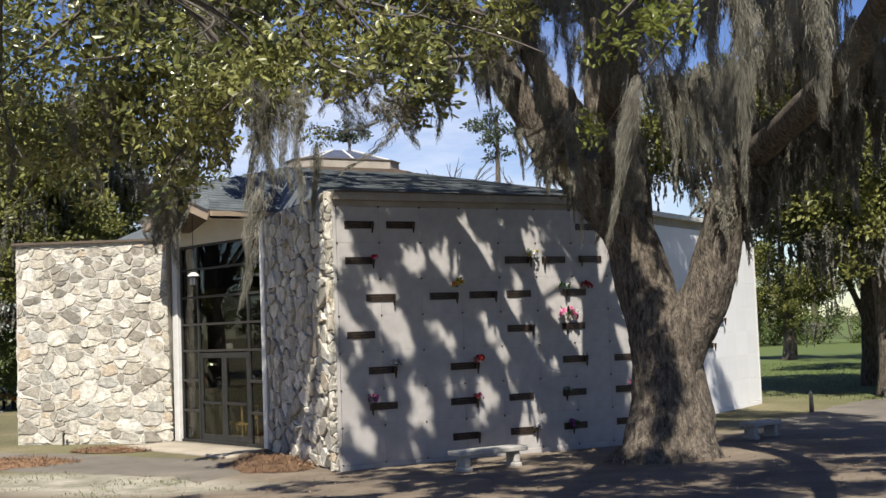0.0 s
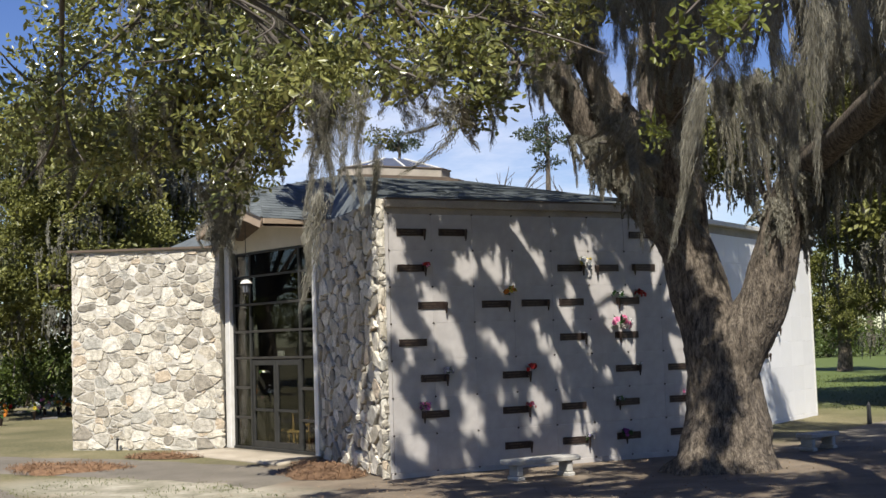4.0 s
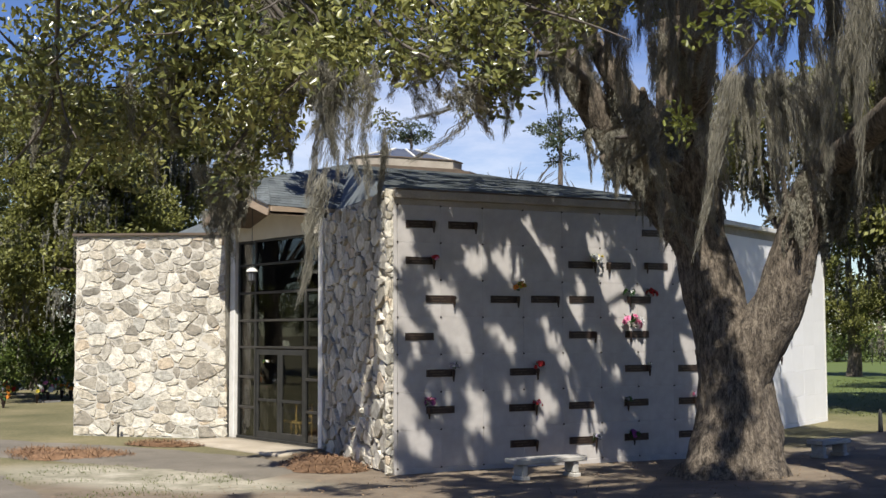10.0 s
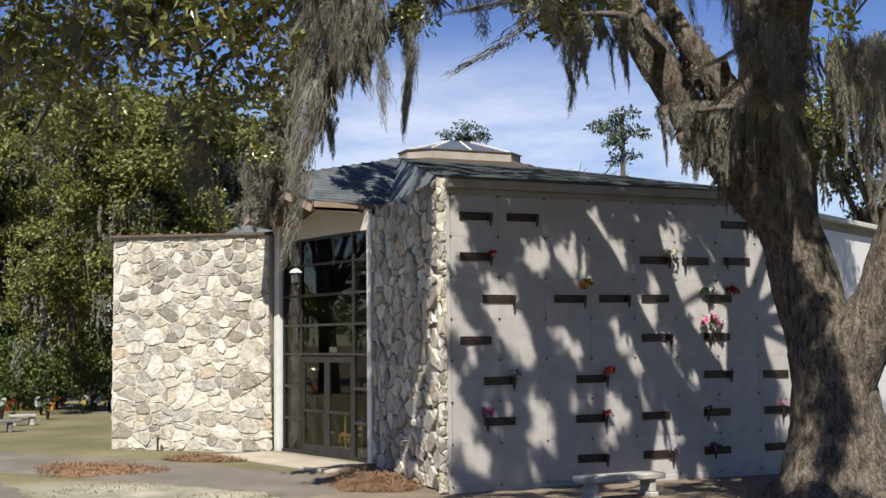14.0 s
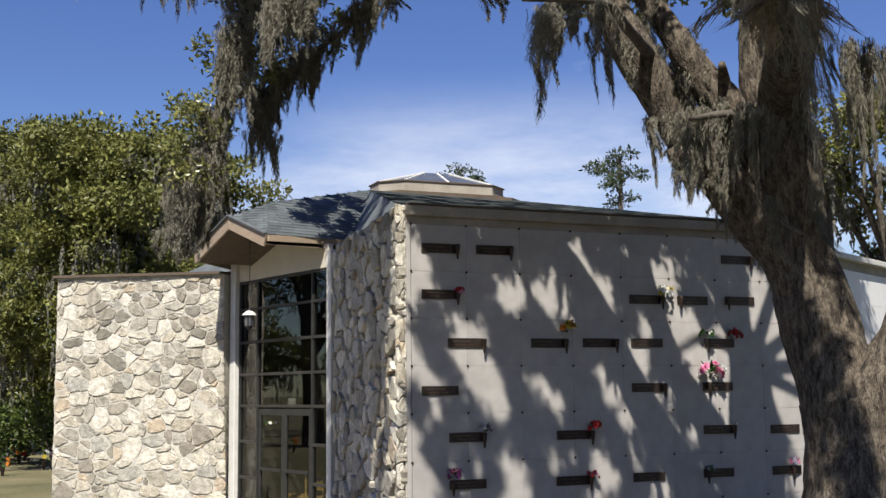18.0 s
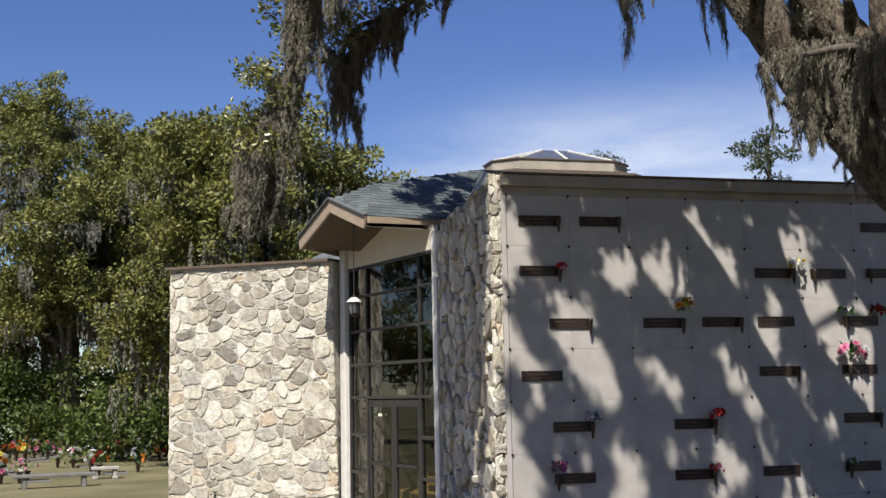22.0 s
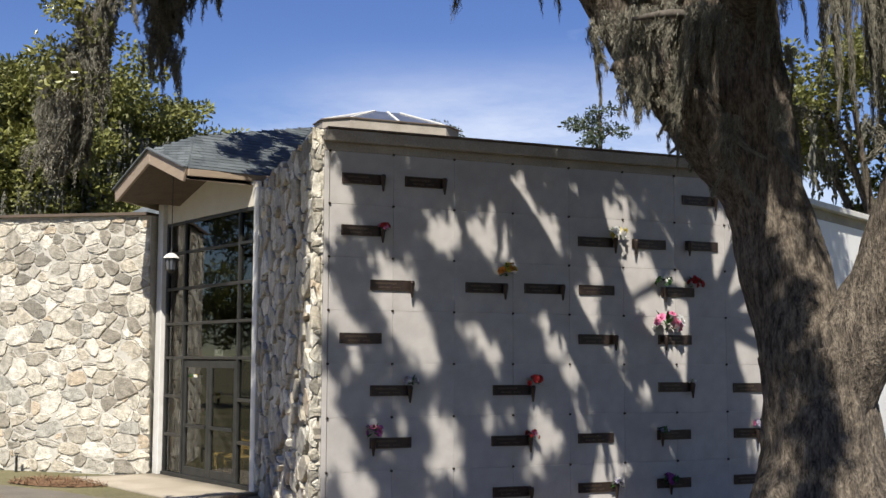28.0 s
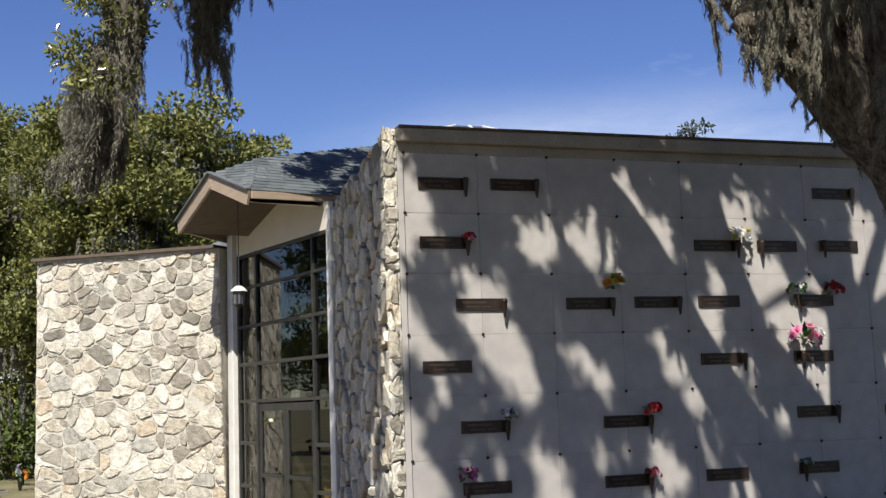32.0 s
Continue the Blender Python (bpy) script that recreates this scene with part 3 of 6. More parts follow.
def stone_wall_left():
    o, u, n = frame_of((-4.09, 12.0), -43.6)
    length, top, rise = 4.4, 5.17, 0.1
    core = obj("wall_stone_left", None)
    tagged(core, "tall fieldstone wall of white, buff and grey stones beside the entrance", "stone wall", kind="structure")

    def slab(name, mat, a0, a1, d0, d1, z0, z1):
        """A slab along the wall whose top falls a little towards the entrance."""
        v = [o + u * a + n * d + Vector((0, 0, z + (rise * (1 - a / length) if z > 1 else 0))) for z in (z0, z1) for a, d in ((a0, d0), (a1, d0), (a1, d1), (a0, d1))]
        obj(name, data(name, v, [(3, 2, 1, 0), (4, 5, 6, 7), (0, 1, 5, 4), (1, 2, 6, 5), (2, 3, 7, 6), (3, 0, 4, 7)], mat), core)

    slab("mortar_core", MORTAR, 0.0, length + 0.05, -0.04, -0.5, -0.1, top)
    k = lay_stones(core, cells([(0.0, 0.0), (length + 0.17, 0.0), (length + 0.03, top - 0.02), (0.0, top - 0.02)], 0.345, 3, 0.55, 0.42, 0.68),
                   lambda a, b, d: o + u * a + n * (d - 0.05) + Vector((0, 0, b * (1 + rise / top * (1 - a / length)))), 11, 0.011, (0.018, 0.046), 340)
    # the outer end, one stone deep
    lay_stones(core, cells([(0.0, 0.0), (0.45, 0.0), (0.45, top + rise - 0.02), (0.0, top + rise - 0.02)], 0.34, 5, 0.8), lambda a, b, d: o - n * (0.05 + a) - u * (d - 0.04) + Vector((0, 0, b)), 12)
    slab("coping", SOFFIT, -0.08, length + 0.02, 0.06, -0.55, top, top + 0.06)
    return k


# ---- granite wing ----
COLS, ROWS, PW, PH, PX0, PZ0 = 8, 7, 0.913, 0.7165, 0.085, 0.085


def granite_wing():
    w = obj("wall_granite", None)
    tagged(w, "tall mausoleum wall of pale grey granite crypt panels with bronze plaques", "granite wall", kind="structure")
    right = PX0 + COLS * PW + 0.12
    prism([(0.0, 0.03), (right, 0.03), (right, 4.9), (0.42, 4.9)], -0.2, 5.1, "crypt_core", MORTAR, w)
    part("plinth", box_bm((right - 0.02, 0.06, 0.27), (right / 2 + 0.01, 0.0, -0.05), 0.008), GRANITE, w)
    part("left_strip", box_bm((PX0 - 0.01, 0.05, 5.02), (PX0 / 2, 0.005, 2.6), 0.005), GRANITE, w)
    bm = box_bm((PW - 0.0025, 0.045, PH - 0.0025), (0, 0, 0), 0.0015)
    panel = bpy.data.meshes.new("panel")
    bm.to_mesh(panel), bm.free()
    panel.materials.append(GRANITE)
    bm = cyl_bm(0.02, 0.013, 0.022, (0, 0, 0), 10, None, Matrix.Rotation(radians(90), 3, "X"))
    ros = bpy.data.meshes.new("rosette")
    bm.to_mesh(ros), bm.free()
    ros.materials.append(BRONZE)
    for c in range(COLS):
        for r in range(ROWS):
            obj("panel", panel, w, pose(PX0 + (c + 0.5) * PW, 0.0 + 0.0015 * RNG.uniform(-1, 1), PZ0 + (r + 0.5) * PH))
    for c in range(COLS + 1):
        for r in range(ROWS + 1):
            obj("rosette", ros, w, pose(PX0 + c * PW, -0.0225, PZ0 + r * PH))
    part("frieze", box_bm((right, 0.05, 0.12), (right / 2, 0.0, 5.16), 0.006), CONCRETE, w)
    part("cornice", box_bm((right + 0.05, 0.36, 0.16), (right / 2 + 0.02, 0.06, 5.3), 0.012), CONCRETE, w)
    part("drip_edge", box_bm((right + 0.1, 0.24, 0.03), (right / 2 + 0.06, -0.02, 5.395), 0.006), SOFFIT, w)


def end_wall():
    """The fieldstone end of the wing, from the granite corner back to the entrance."""
    b = obj("wall_stone_end", None)
    tagged(b, "upright fieldstone end wall between the granite wing and the entrance", "stone wall", kind="structure")
    fx = lambda y: -0.075 + 0.098 * y  # noqa: E731
    prism([(fx(-0.02) + 0.06, -0.02), (0.0, -0.02), (0.46, 4.9), (fx(4.9) + 0.06, 4.9)], -0.15, 5.36, "mortar_core", MORTAR, b)
    lay_stones(b, cells([(-0.17, 0.0), (-0.028, 0.0), (-0.028, 5.4), (-0.17, 5.4)], 0.2, 21, 1.15), lambda x, z, d: Vector((x, 0.0 - d, z)), 22, 0.006, (0.02, 0.07))
    side = cells([(-0.05, 0.0), (4.9, 0.0), (4.9, 5.37), (-0.05, 5.4)], 0.335, 23, 0.6, 0.2, 0.72)
    lay_stones(b, side, lambda y, z, d: Vector((fx(y) + 0.06, y, z)) + Vector((-1.0, 0.098, 0)).normalized() * d, 24, 0.008, (0.03, 0.125), 260)
    return b


# ---- entrance ----
GO, GU, GN = frame_of((0.41, 5.15), 104.07)
GU, GN = GU, Vector((-GU.y, GU.x, 0))
GLEN = 3.74


def g_at(s, z, d=0.0):
    """A point of the glazing: s metres along from the end beside the stone end wall, d metres outwards."""
    return GO + GU * s + GN * d + Vector((0, 0, z))


def g_box(s0, s1, z0, z1, d0, d1, bevel=0.004):
    turn = Matrix((GU, GN, Vector((0, 0, 1)))).transposed()
    c = g_at((s0 + s1) / 2, (z0 + z1) / 2, (d0 + d1) / 2)
    return box_bm((s1 - s0, d1 - d0, z1 - z0), c, bevel, turn)


def entrance():
    e = obj("entrance_glazing", None)
    tagged(e, "tall dark glazed entrance screen with bronze aluminium mullions", "glazed screen", kind="structure")
    top = 4.98
    for s0, s1, z1, d1 in ((-0.17, 0.0, 5.3, 0.1), (GLEN + 0.06, GLEN + 0.3, 5.4, 0.12)):
        part("jamb", g_box(s0, s1, 0.0, z1, -0.1, d1, 0.01), POST, e, "cream painted upright post")
    v = [g_at(s, z, d) for d in (-0.05, 0.05) for s, z in ((0, top), (GLEN, top), (GLEN, 5.36), (2.0, 5.8), (0, 5.42))]
    f = [(0, 1, 2, 3, 4), (9, 8, 7, 6, 5)] + [(i, (i + 1) % 5, 5 + (i + 1) % 5, 5 + i) for i in range(5)]
    obj("head", data("head", v, f, STUCCO), e, None, "cream plaster panel over the glass")
    for s in (0.0, 0.6, 2.87, GLEN - 0.06):
        part("mullion", g_box(s, s + 0.06, 0.05, top, -0.05, 0.05), METAL, e)
    for z in (3.63, 2.945, 2.285):
        part("transom", g_box(0.06, GLEN - 0.06, z, z + 0.055, -0.045, 0.047), ALU, e)
    for z in (4.335, top - 0.06):
        part("transom", g_box(0.06, GLEN - 0.06, z, z + 0.05, -0.045, 0.047), METAL, e)
    for z in (0.79, 1.54):
        for s0, s1 in ((0.06, 0.6), (2.93, GLEN - 0.06)):
            part("transom", g_box(s0, s1, z, z + 0.06, -0.045, 0.047), ALU, e)
    part("sill", g_box(0.0, GLEN, 0.0, 0.1, -0.06, 0.08), METAL, e)
    cols, rows = (0.06, 0.6, 0.66, 2.87, 2.93, GLEN - 0.06), (0.1, 2.285, 2.34, 2.945, 3.0, 3.63, 3.685, 4.335, 4.385, top - 0.06)
    for i in range(0, 6, 2):
        for j in range(0, 10, 2):
            if i == 2 and j == 0:
                continue
            p = part("pane", g_box(cols[i], cols[i + 1], rows[j], rows[j + 1], -0.006, 0.006, 0), GLASS, e)
            p.visible_shadow = False
    for s0, s1, side in ((0.67, 1.76, 1), (1.77, 2.86, -1)):
        d = obj("door_leaf", None, e)
        part("stile", g_box(s0, s0 + 0.1, 0.1, 2.26, -0.03, 0.03), METAL, d)
        part("stile", g_box(s1 - 0.1, s1, 0.1, 2.26, -0.03, 0.03), METAL, d)
        part("rail", g_box(s0 + 0.1, s1 - 0.1, 0.1, 0.26, -0.03, 0.03), METAL, d)
        part("rail", g_box(s0 + 0.1, s1 - 0.1, 2.13, 2.26, -0.03, 0.03), METAL, d)
        part("push_bar", g_box(s0 + 0.1, s1 - 0.1, 1.0, 1.06, 0.03, 0.07), METAL, d)
        p = part("pane", g_box(s0 + 0.1, s1 - 0.1, 0.26, 2.13, -0.005, 0.005, 0), GLASS, d)
        p.visible_shadow = False
    part("exit_sign", g_box(1.8, 2.02, 2.34, 2.47, -0.27, -0.2), SIGN, e, "small pale sign above the doors")


def lantern(at, hang, shell=POST, pane=LAMP_GLASS, label="pale carriage lantern on a chain under the porch"):
    """A hanging carriage lantern with a chain up to the soffit."""
    r = obj("hanging_lantern", None, None, Matrix.Translation(at))
    tagged(r, label, "lantern", "lanterns of the porch")
    part("glass_body", cyl_bm(0.075, 0.115, 0.21, (0, 0, 0), 6), pane, r, "glass sides")
    bm = cyl_bm(0.145, 0.135, 0.02, (0, 0, 0.21), 12)
    for r0, r1, z in ((0.135, 0.1, 0.23), (0.1, 0.05, 0.265)):
        cyl_bm(r0, r1, 0.035, (0, 0, z), 12, bm)
    part("cap", bm, shell, r, "domed metal cap")
    part("finial", cyl_bm(0.022, 0.01, 0.07, (0, 0, 0.3), 8), BLACK, r)
    part("foot", cyl_bm(0.035, 0.09, 0.06, (0, 0, -0.06), 8), BLACK, r)
    part("drop", cyl_bm(0.006, 0.02, 0.05, (0, 0, -0.11), 6), BLACK, r)
    for k in range(6):
        a = math.pi * k / 3
        bm = box_bm((0.014, 0.014, 0.23), (0.1 * math.cos(a), 0.1 * math.sin(a), 0.1))
        part("rib", bm, BLACK, r)
    part("chain", cyl_bm(0.008, 0.008, hang + 0.05, (0, 0, 0.37), 6), BLACK, r)


# ---- roof ----
APEX, EAVE_R, EAVE_L = Vector((-1.32, 6.18, 6.02)), Vector((-0.89, 4.93, 5.53)), Vector((-1.67, 7.9, 5.48))
KNEE, T_L, T_FL, T_FR = Vector((-0.5, 6.5, 6.38)), Vector((2.2, 10.0, 7.04)), Vector((2.26, 8.25, 7.08)), Vector((6.15, 8.3, 7.04))
G_L, G_R, E_IN = Vector((0.06, 0.22, 5.4)), Vector((7.6, 0.1, 5.4)), Vector((0.96, 5.5, 5.58))


def facet(name, pts, parent):
    return obj(name, data(name, pts, [(0, i, i + 1) for i in range(1, len(pts) - 1)], SHINGLE), parent)


def drop_on(pts, p):
    """Height and normal of the fan of triangles over a roof polygon, below or above a point."""
    best = None
    for i in range(1, len(pts) - 1):
        a, b, c = pts[0], pts[i], pts[i + 1]
        n = (b - a).cross(c - a).normalized()
        n = -n if n.z < 0 else n
        den = (b.x - a.x) * (c.y - a.y) - (c.x - a.x) * (b.y - a.y)
        s = ((p.x - a.x) * (c.y - a.y) - (c.x - a.x) * (p.y - a.y)) / den
        t = ((b.x - a.x) * (p.y - a.y) - (p.x - a.x) * (b.y - a.y)) / den
        out = max(-s, -t, s + t - 1)
        if best is None or out < best[0]:
            best = (out, a.z - (n.x * (p.x - a.x) + n.y * (p.y - a.y)) / n.z, n)
    return best[1], best[2]


def shingles(pts, parent, single, course=0.145, tab=0.3, seed=1):
    """Courses of tabs over a planar polygon whose first two points are its eave."""
    rng = np.random.default_rng(seed)
    o = pts[0]
    n = Vector((0, 0, 0))
    for i in range(1, len(pts) - 1):
        n += (pts[i] - o).cross(pts[i + 1] - o)
    n.normalize()
    if n.z < 0:
        n = -n
    u = n.cross(Vector((0, 0, 1))).cross(n).cross(n).normalized()
    v = n.cross(u)
    poly = [((p - o).dot(u), (p - o).dot(v)) for p in pts]
    vmin, vmax = min(p[1] for p in poly), max(p[1] for p in poly)
    shared = None
    verts, faces = [], []
    k = 0
    y = vmin
    while y < vmax - 0.03:
        mid = y + course * 0.5
        hits = []
        for i in range(len(poly)):
            a, b = poly[i], poly[(i + 1) % len(poly)]
            if (a[1] - mid) * (b[1] - mid) < 0:
                hits.append(a[0] + (mid - a[1]) / (b[1] - a[1]) * (b[0] - a[0]))
        if len(hits) >= 2:
            x, x1 = min(hits), max(hits)
            x -= rng.uniform(0, tab * 0.5)
            first = min(hits)
            while x < x1:
                a, b = max(x, first), min(x + tab - 0.008, x1)
                if b - a > 0.03:
                    h0, h1 = 0.007 + rng.uniform(0, 0.006), 0.003
                    q = [(a, y, h0), (b, y, h0), (b, y + course * 1.05, h1), (a, y + course * 1.05, h1), (a, y, 0), (b, y, 0)]
                    if single and b - a > tab - 0.02:
                        if shared is None:
                            w = tab - 0.008
                            shared = data("shingle", [(0, 0, 0.01), (w, 0, 0.01), (w, course * 1.05, 0.003), (0, course * 1.05, 0.003), (0, 0, 0), (w, 0, 0)], [(0, 1, 2, 3), (4, 5, 1, 0)], SHINGLE)
                        p = o + u * a + v * y
                        z, nn = drop_on(pts, p + u * tab / 2 + v * course / 2)
                        u3 = (u - nn * u.dot(nn)).normalized()
                        p.z = z - ((nn.x * (u * tab / 2 + v * course / 2).x + nn.y * (u * tab / 2 + v * course / 2).y) / -nn.z)
                        p = p + nn * rng.uniform(0.001, 0.005)
                        m = Matrix((u3, nn.cross(u3), nn)).transposed().to_4x4()
                        m.translation = p
                        obj("shingle", shared, parent, m)
                    else:
                        base = len(verts)
                        for c in q:
                            p = o + u * c[0] + v * c[1]
                            p.z, nn = drop_on(pts, p)
                            verts.append(p + nn * (c[2] + 0.002))
                        faces += [(base, base + 1, base + 2, base + 3), (base + 4, base + 5, base + 1, base)]
                    k += 1
                x += tab
        y += course
    if verts:
        rest = obj("shingle_courses", data("shingle_courses", verts, faces, SHINGLE), parent)
        rest["kind"] = "stuff"
    return k


def beam(a, b, width, height, name, mat, parent, drop=0.0, bevel=0.006):
    """A board from a to b, height hanging below its top line."""
    a, b = Vector(a), Vector(b)
    d = b - a
    x = d.normalized()
    y = Vector((0, 0, 1)).cross(x).normalized()
    z = x.cross(y)
    turn = Matrix((x, y, z)).transposed()
    c = (a + b) / 2 - z * (height / 2 + drop)
    return part(name, box_bm((d.length, width, height), c, bevel, turn), mat, parent)


def roof():
    r = obj("roof", None)
    tagged(r, "low pitched grey slate-coloured shingle roof with a gabled porch", "roof", kind="structure")
    back = [Vector((8.4, 6, 5.49)), Vector((10, 13, 5.49)), Vector((5, 18, 5.49)), Vector((-1.2, 14.5, 5.49))]
    T_R = Vector((6.1, 10.0, 7.04))
    sets = [("roof_front", [G_L, G_R, T_FR, T_FL], False, 3), ("roof_porch", [EAVE_R, E_IN, KNEE], True, 4), ("roof_gable", [EAVE_R, KNEE, APEX], False, 9),
            ("roof_hip", [E_IN, T_FL, KNEE], False, 10), ("roof_valley", [E_IN, G_L, T_FL], False, 5), ("roof_ridge", [KNEE, T_FL, T_L], False, 8),
            ("roof_porch_far", [EAVE_L, APEX, KNEE], False, 6), ("roof_porch_far", [EAVE_L, KNEE, T_L], False, 11), ("roof_porch_far", [Vector((0.1, 10.3, 5.48)), EAVE_L, T_L], False, 12),
            ("roof_right", [G_R, back[0], T_R, T_FR], False, 7)]
    for nm, pts, single, seed in sets:
        facet(nm, pts, r)
        if nm != "roof_valley":
            shingles(pts, r, single, seed=seed)
    facet("roof_back", [back[0], back[1], T_R], r)
    facet("roof_back", [back[1], back[2], back[3], T_L, T_R], r)
    facet("roof_back", [back[3], Vector((0.1, 10.3, 5.48)), T_L], r)
    # porch fascia boards and soffit
    out = Vector((-0.93, -0.37, 0)) * 0.02
    beam(APEX + out, EAVE_R + out, 0.05, 0.24, "barge_board", FASCIA, r)
    beam(EAVE_L + out, APEX + out, 0.05, 0.24, "barge_board", FASCIA, r)
    beam(EAVE_R, E_IN, 0.05, 0.12, "eave_board", FASCIA, r, 0.012)
    beam(Vector((0.1, 10.3, 5.48)), EAVE_L, 0.05, 0.16, "eave_board", FASCIA, r, 0.012)
    for a, b in ((APEX, EAVE_R), (EAVE_L, APEX)):
        beam(a + out * 2.5, b + out * 2.5, 0.09, 0.035, "drip_edge", SHINGLE_BASE, r, -0.035)
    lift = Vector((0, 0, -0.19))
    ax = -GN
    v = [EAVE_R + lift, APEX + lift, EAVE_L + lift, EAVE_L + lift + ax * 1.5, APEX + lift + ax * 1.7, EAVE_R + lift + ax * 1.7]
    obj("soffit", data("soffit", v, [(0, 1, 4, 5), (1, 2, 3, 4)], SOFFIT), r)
    # rooflight
    s = obj("rooflight", None)
    tagged(s, "low rooflight with concrete kerb and pale glazing bars", "rooflight")
    c = Vector((4.22, 9.0, 7.0))

    def ring(scale, grow=0.0):
        """An elongated octagon in plan."""
        return [(c.x + sx * (x * scale + grow), c.y + sy * (y * scale + grow)) for sx, sy, x, y in ((-1, -1, 1.1, 0.72), (1, -1, 1.1, 0.72), (1, -1, 1.58, 0.3), (1, 1, 1.58, 0.3), (1, 1, 1.1, 0.72), (-1, 1, 1.1, 0.72), (-1, 1, 1.58, 0.3), (-1, -1, 1.58, 0.3))]

    prism(ring(1, 0.34), c.z - 0.1, c.z + 0.05, "base_step", SOFFIT, s)
    prism(ring(1, 0.17), c.z + 0.05, c.z + 0.11, "base_step", SOFFIT, s)
    prism(ring(1), c.z + 0.11, c.z + 0.36, "kerb", CONCRETE, s)
    prism(ring(1, 0.03), c.z + 0.36, c.z + 0.385, "kerb_cap", SOFFIT, s)
    q = [Vector((x, y, c.z + 0.385)) for x, y in ring(0.98)] + [c + Vector((-0.3, 0, 0.72)), c + Vector((0.3, 0, 0.72))]
    obj("glazing", data("glazing", q, [(0, 1, 9, 8), (1, 2, 9), (2, 3, 9), (3, 4, 9), (4, 5, 8, 9), (5, 6, 8), (6, 7, 8), (7, 0, 8)], SKYLIGHT), s)
    for i, t in ((7, 8), (0, 8), (1, 9), (2, 9)):
        beam(q[i] + Vector((0, 0, 0.02)), q[t] + Vector((0, 0, 0.02)), 0.05, 0.03, "glazing_bar", POST, s)
    mid = (q[0] + q[1]) / 2
    beam(mid + Vector((0, 0, 0.02)), (q[8] + q[9]) / 2 + Vector((0, 0, 0.02)), 0.05, 0.03, "glazing_bar", POST, s)


# ---- far wing ----
def far_wing():
    w = obj("wall_far_wing", None)
    tagged(w, "panelled crypt wing beyond the oak, coloured white for sun glare", "wing wall", kind="structure")
    o, u, n = frame_of((16.95, 6.6), 28.7)
    length = 8.6
    a = o - u * length
    pts = [a - n * 0.05, o - n * 0.05, o - n * 5, a - n * 5]
    prism([(p.x, p.y) for p in pts], -0.3, 5.15, "crypt_core", MORTAR, w)
    turn = Matrix((u, -n, Vector((0, 0, 1)))).transposed()
    bm = box_bm((0.95 - 0.002, 0.05, PH - 0.002), (0, 0, 0), 0.0015)
    panel = bpy.data.meshes.new("panel")
    bm.to_mesh(panel), bm.free()
    panel.materials.append(SUNLIT_WALL)
    for c in range(9):
        for r in range(7):
            m = turn.to_4x4()
            m.translation = a + u * (0.95 * (c + 0.5)) - n * 0.03 + Vector((0, 0, 0.1 + PH * (r + 0.5)))
            obj("panel", panel, w, m)
    part("plinth", box_bm((length, 0.06, 0.35), a + u * length / 2 - n * 0.03 + Vector((0, 0, -0.08)), 0.005, turn), SUNLIT_WALL, w)
    part("frieze", box_bm((length, 0.05, 0.2), a + u * length / 2 - n * 0.03 + Vector((0, 0, 5.22)), 0.005, turn), CONCRETE, w)
    part("cornice", box_bm((length + 0.1, 0.5, 0.12), a + u * length / 2 - n * 0.1 + Vector((0, 0, 5.38)), 0.01, turn), POST, w)
    end = part("end_trim", box_bm((0.06, 0.2, 5.3), o - n * 0.1 + u * 0.03 + Vector((0, 0, 2.6)), 0.005, turn), POST, w)
    return a, u, n, turn


# ---- bronze plaques and flowers ----
def petals(mats, radius, count, seed, squash=0.8):
    """A loose posy: ruffled blooms of small cupped petals, one mesh for each colour."""
    rng = np.random.default_rng(seed)
    groups = {}
    for i in range(count):
        d = rng.normal(size=3)
        d /= np.linalg.norm(d)
        if d[2] < -0.3:
            d[2] *= -1
        p = Vector(d * radius * rng.uniform(0.55, 1.0))
        p.z *= squash
        m = mats[i % len(mats)]
        g = groups.setdefault((i, m.name), (m, [], []))
        nrm = Vector(d)
        s = nrm.orthogonal().normalized()
        t = nrm.cross(s)
        br = radius * rng.uniform(0.3, 0.46)
        for ring, (kk, rr, hh) in enumerate(((6, 1.0, 0.25), (5, 0.62, 0.5), (3, 0.3, 0.65))):
            off = rng.uniform(0, 6.28)
            for k in range(kk):
                a, w = off + 2 * math.pi * k / kk, 2 * math.pi / kk * 0.55
                c0, c1, c2 = (s * math.cos(q) + t * math.sin(q) for q in (a - w, a, a + w))
                base = len(g[1])
                g[1].extend([p + nrm * br * 0.1, p + c0 * br * rr * 0.75 + nrm * br * hh * 0.7, p + c1 * br * rr + nrm * br * hh * rng.uniform(0.7, 1.2), p + c2 * br * rr * 0.75 + nrm * br * hh * 0.7])
                g[2].append((base, base + 1, base + 2, base + 3))
    return [(m, v, f) for m, v, f in groups.values()]


def leaves_fan(radius, count, seed):
    rng = np.random.default_rng(seed)
    v, f = [], []
    for _ in range(count):
        a, e = rng.uniform(0, 6.28), rng.uniform(-0.5, 0.9)
        d = Vector((math.cos(a) * math.cos(e), math.sin(a) * math.cos(e), math.sin(e)))
        s = d.cross(Vector((0, 0, 1))).normalized() * radius * 0.16
        b = len(v)
        v += [d * radius * 0.2, d * radius * 0.7 + s, d * radius * 1.25, d * radius * 0.7 - s]
        f.append((b, b + 1, b + 2, b + 3))
    return v, f


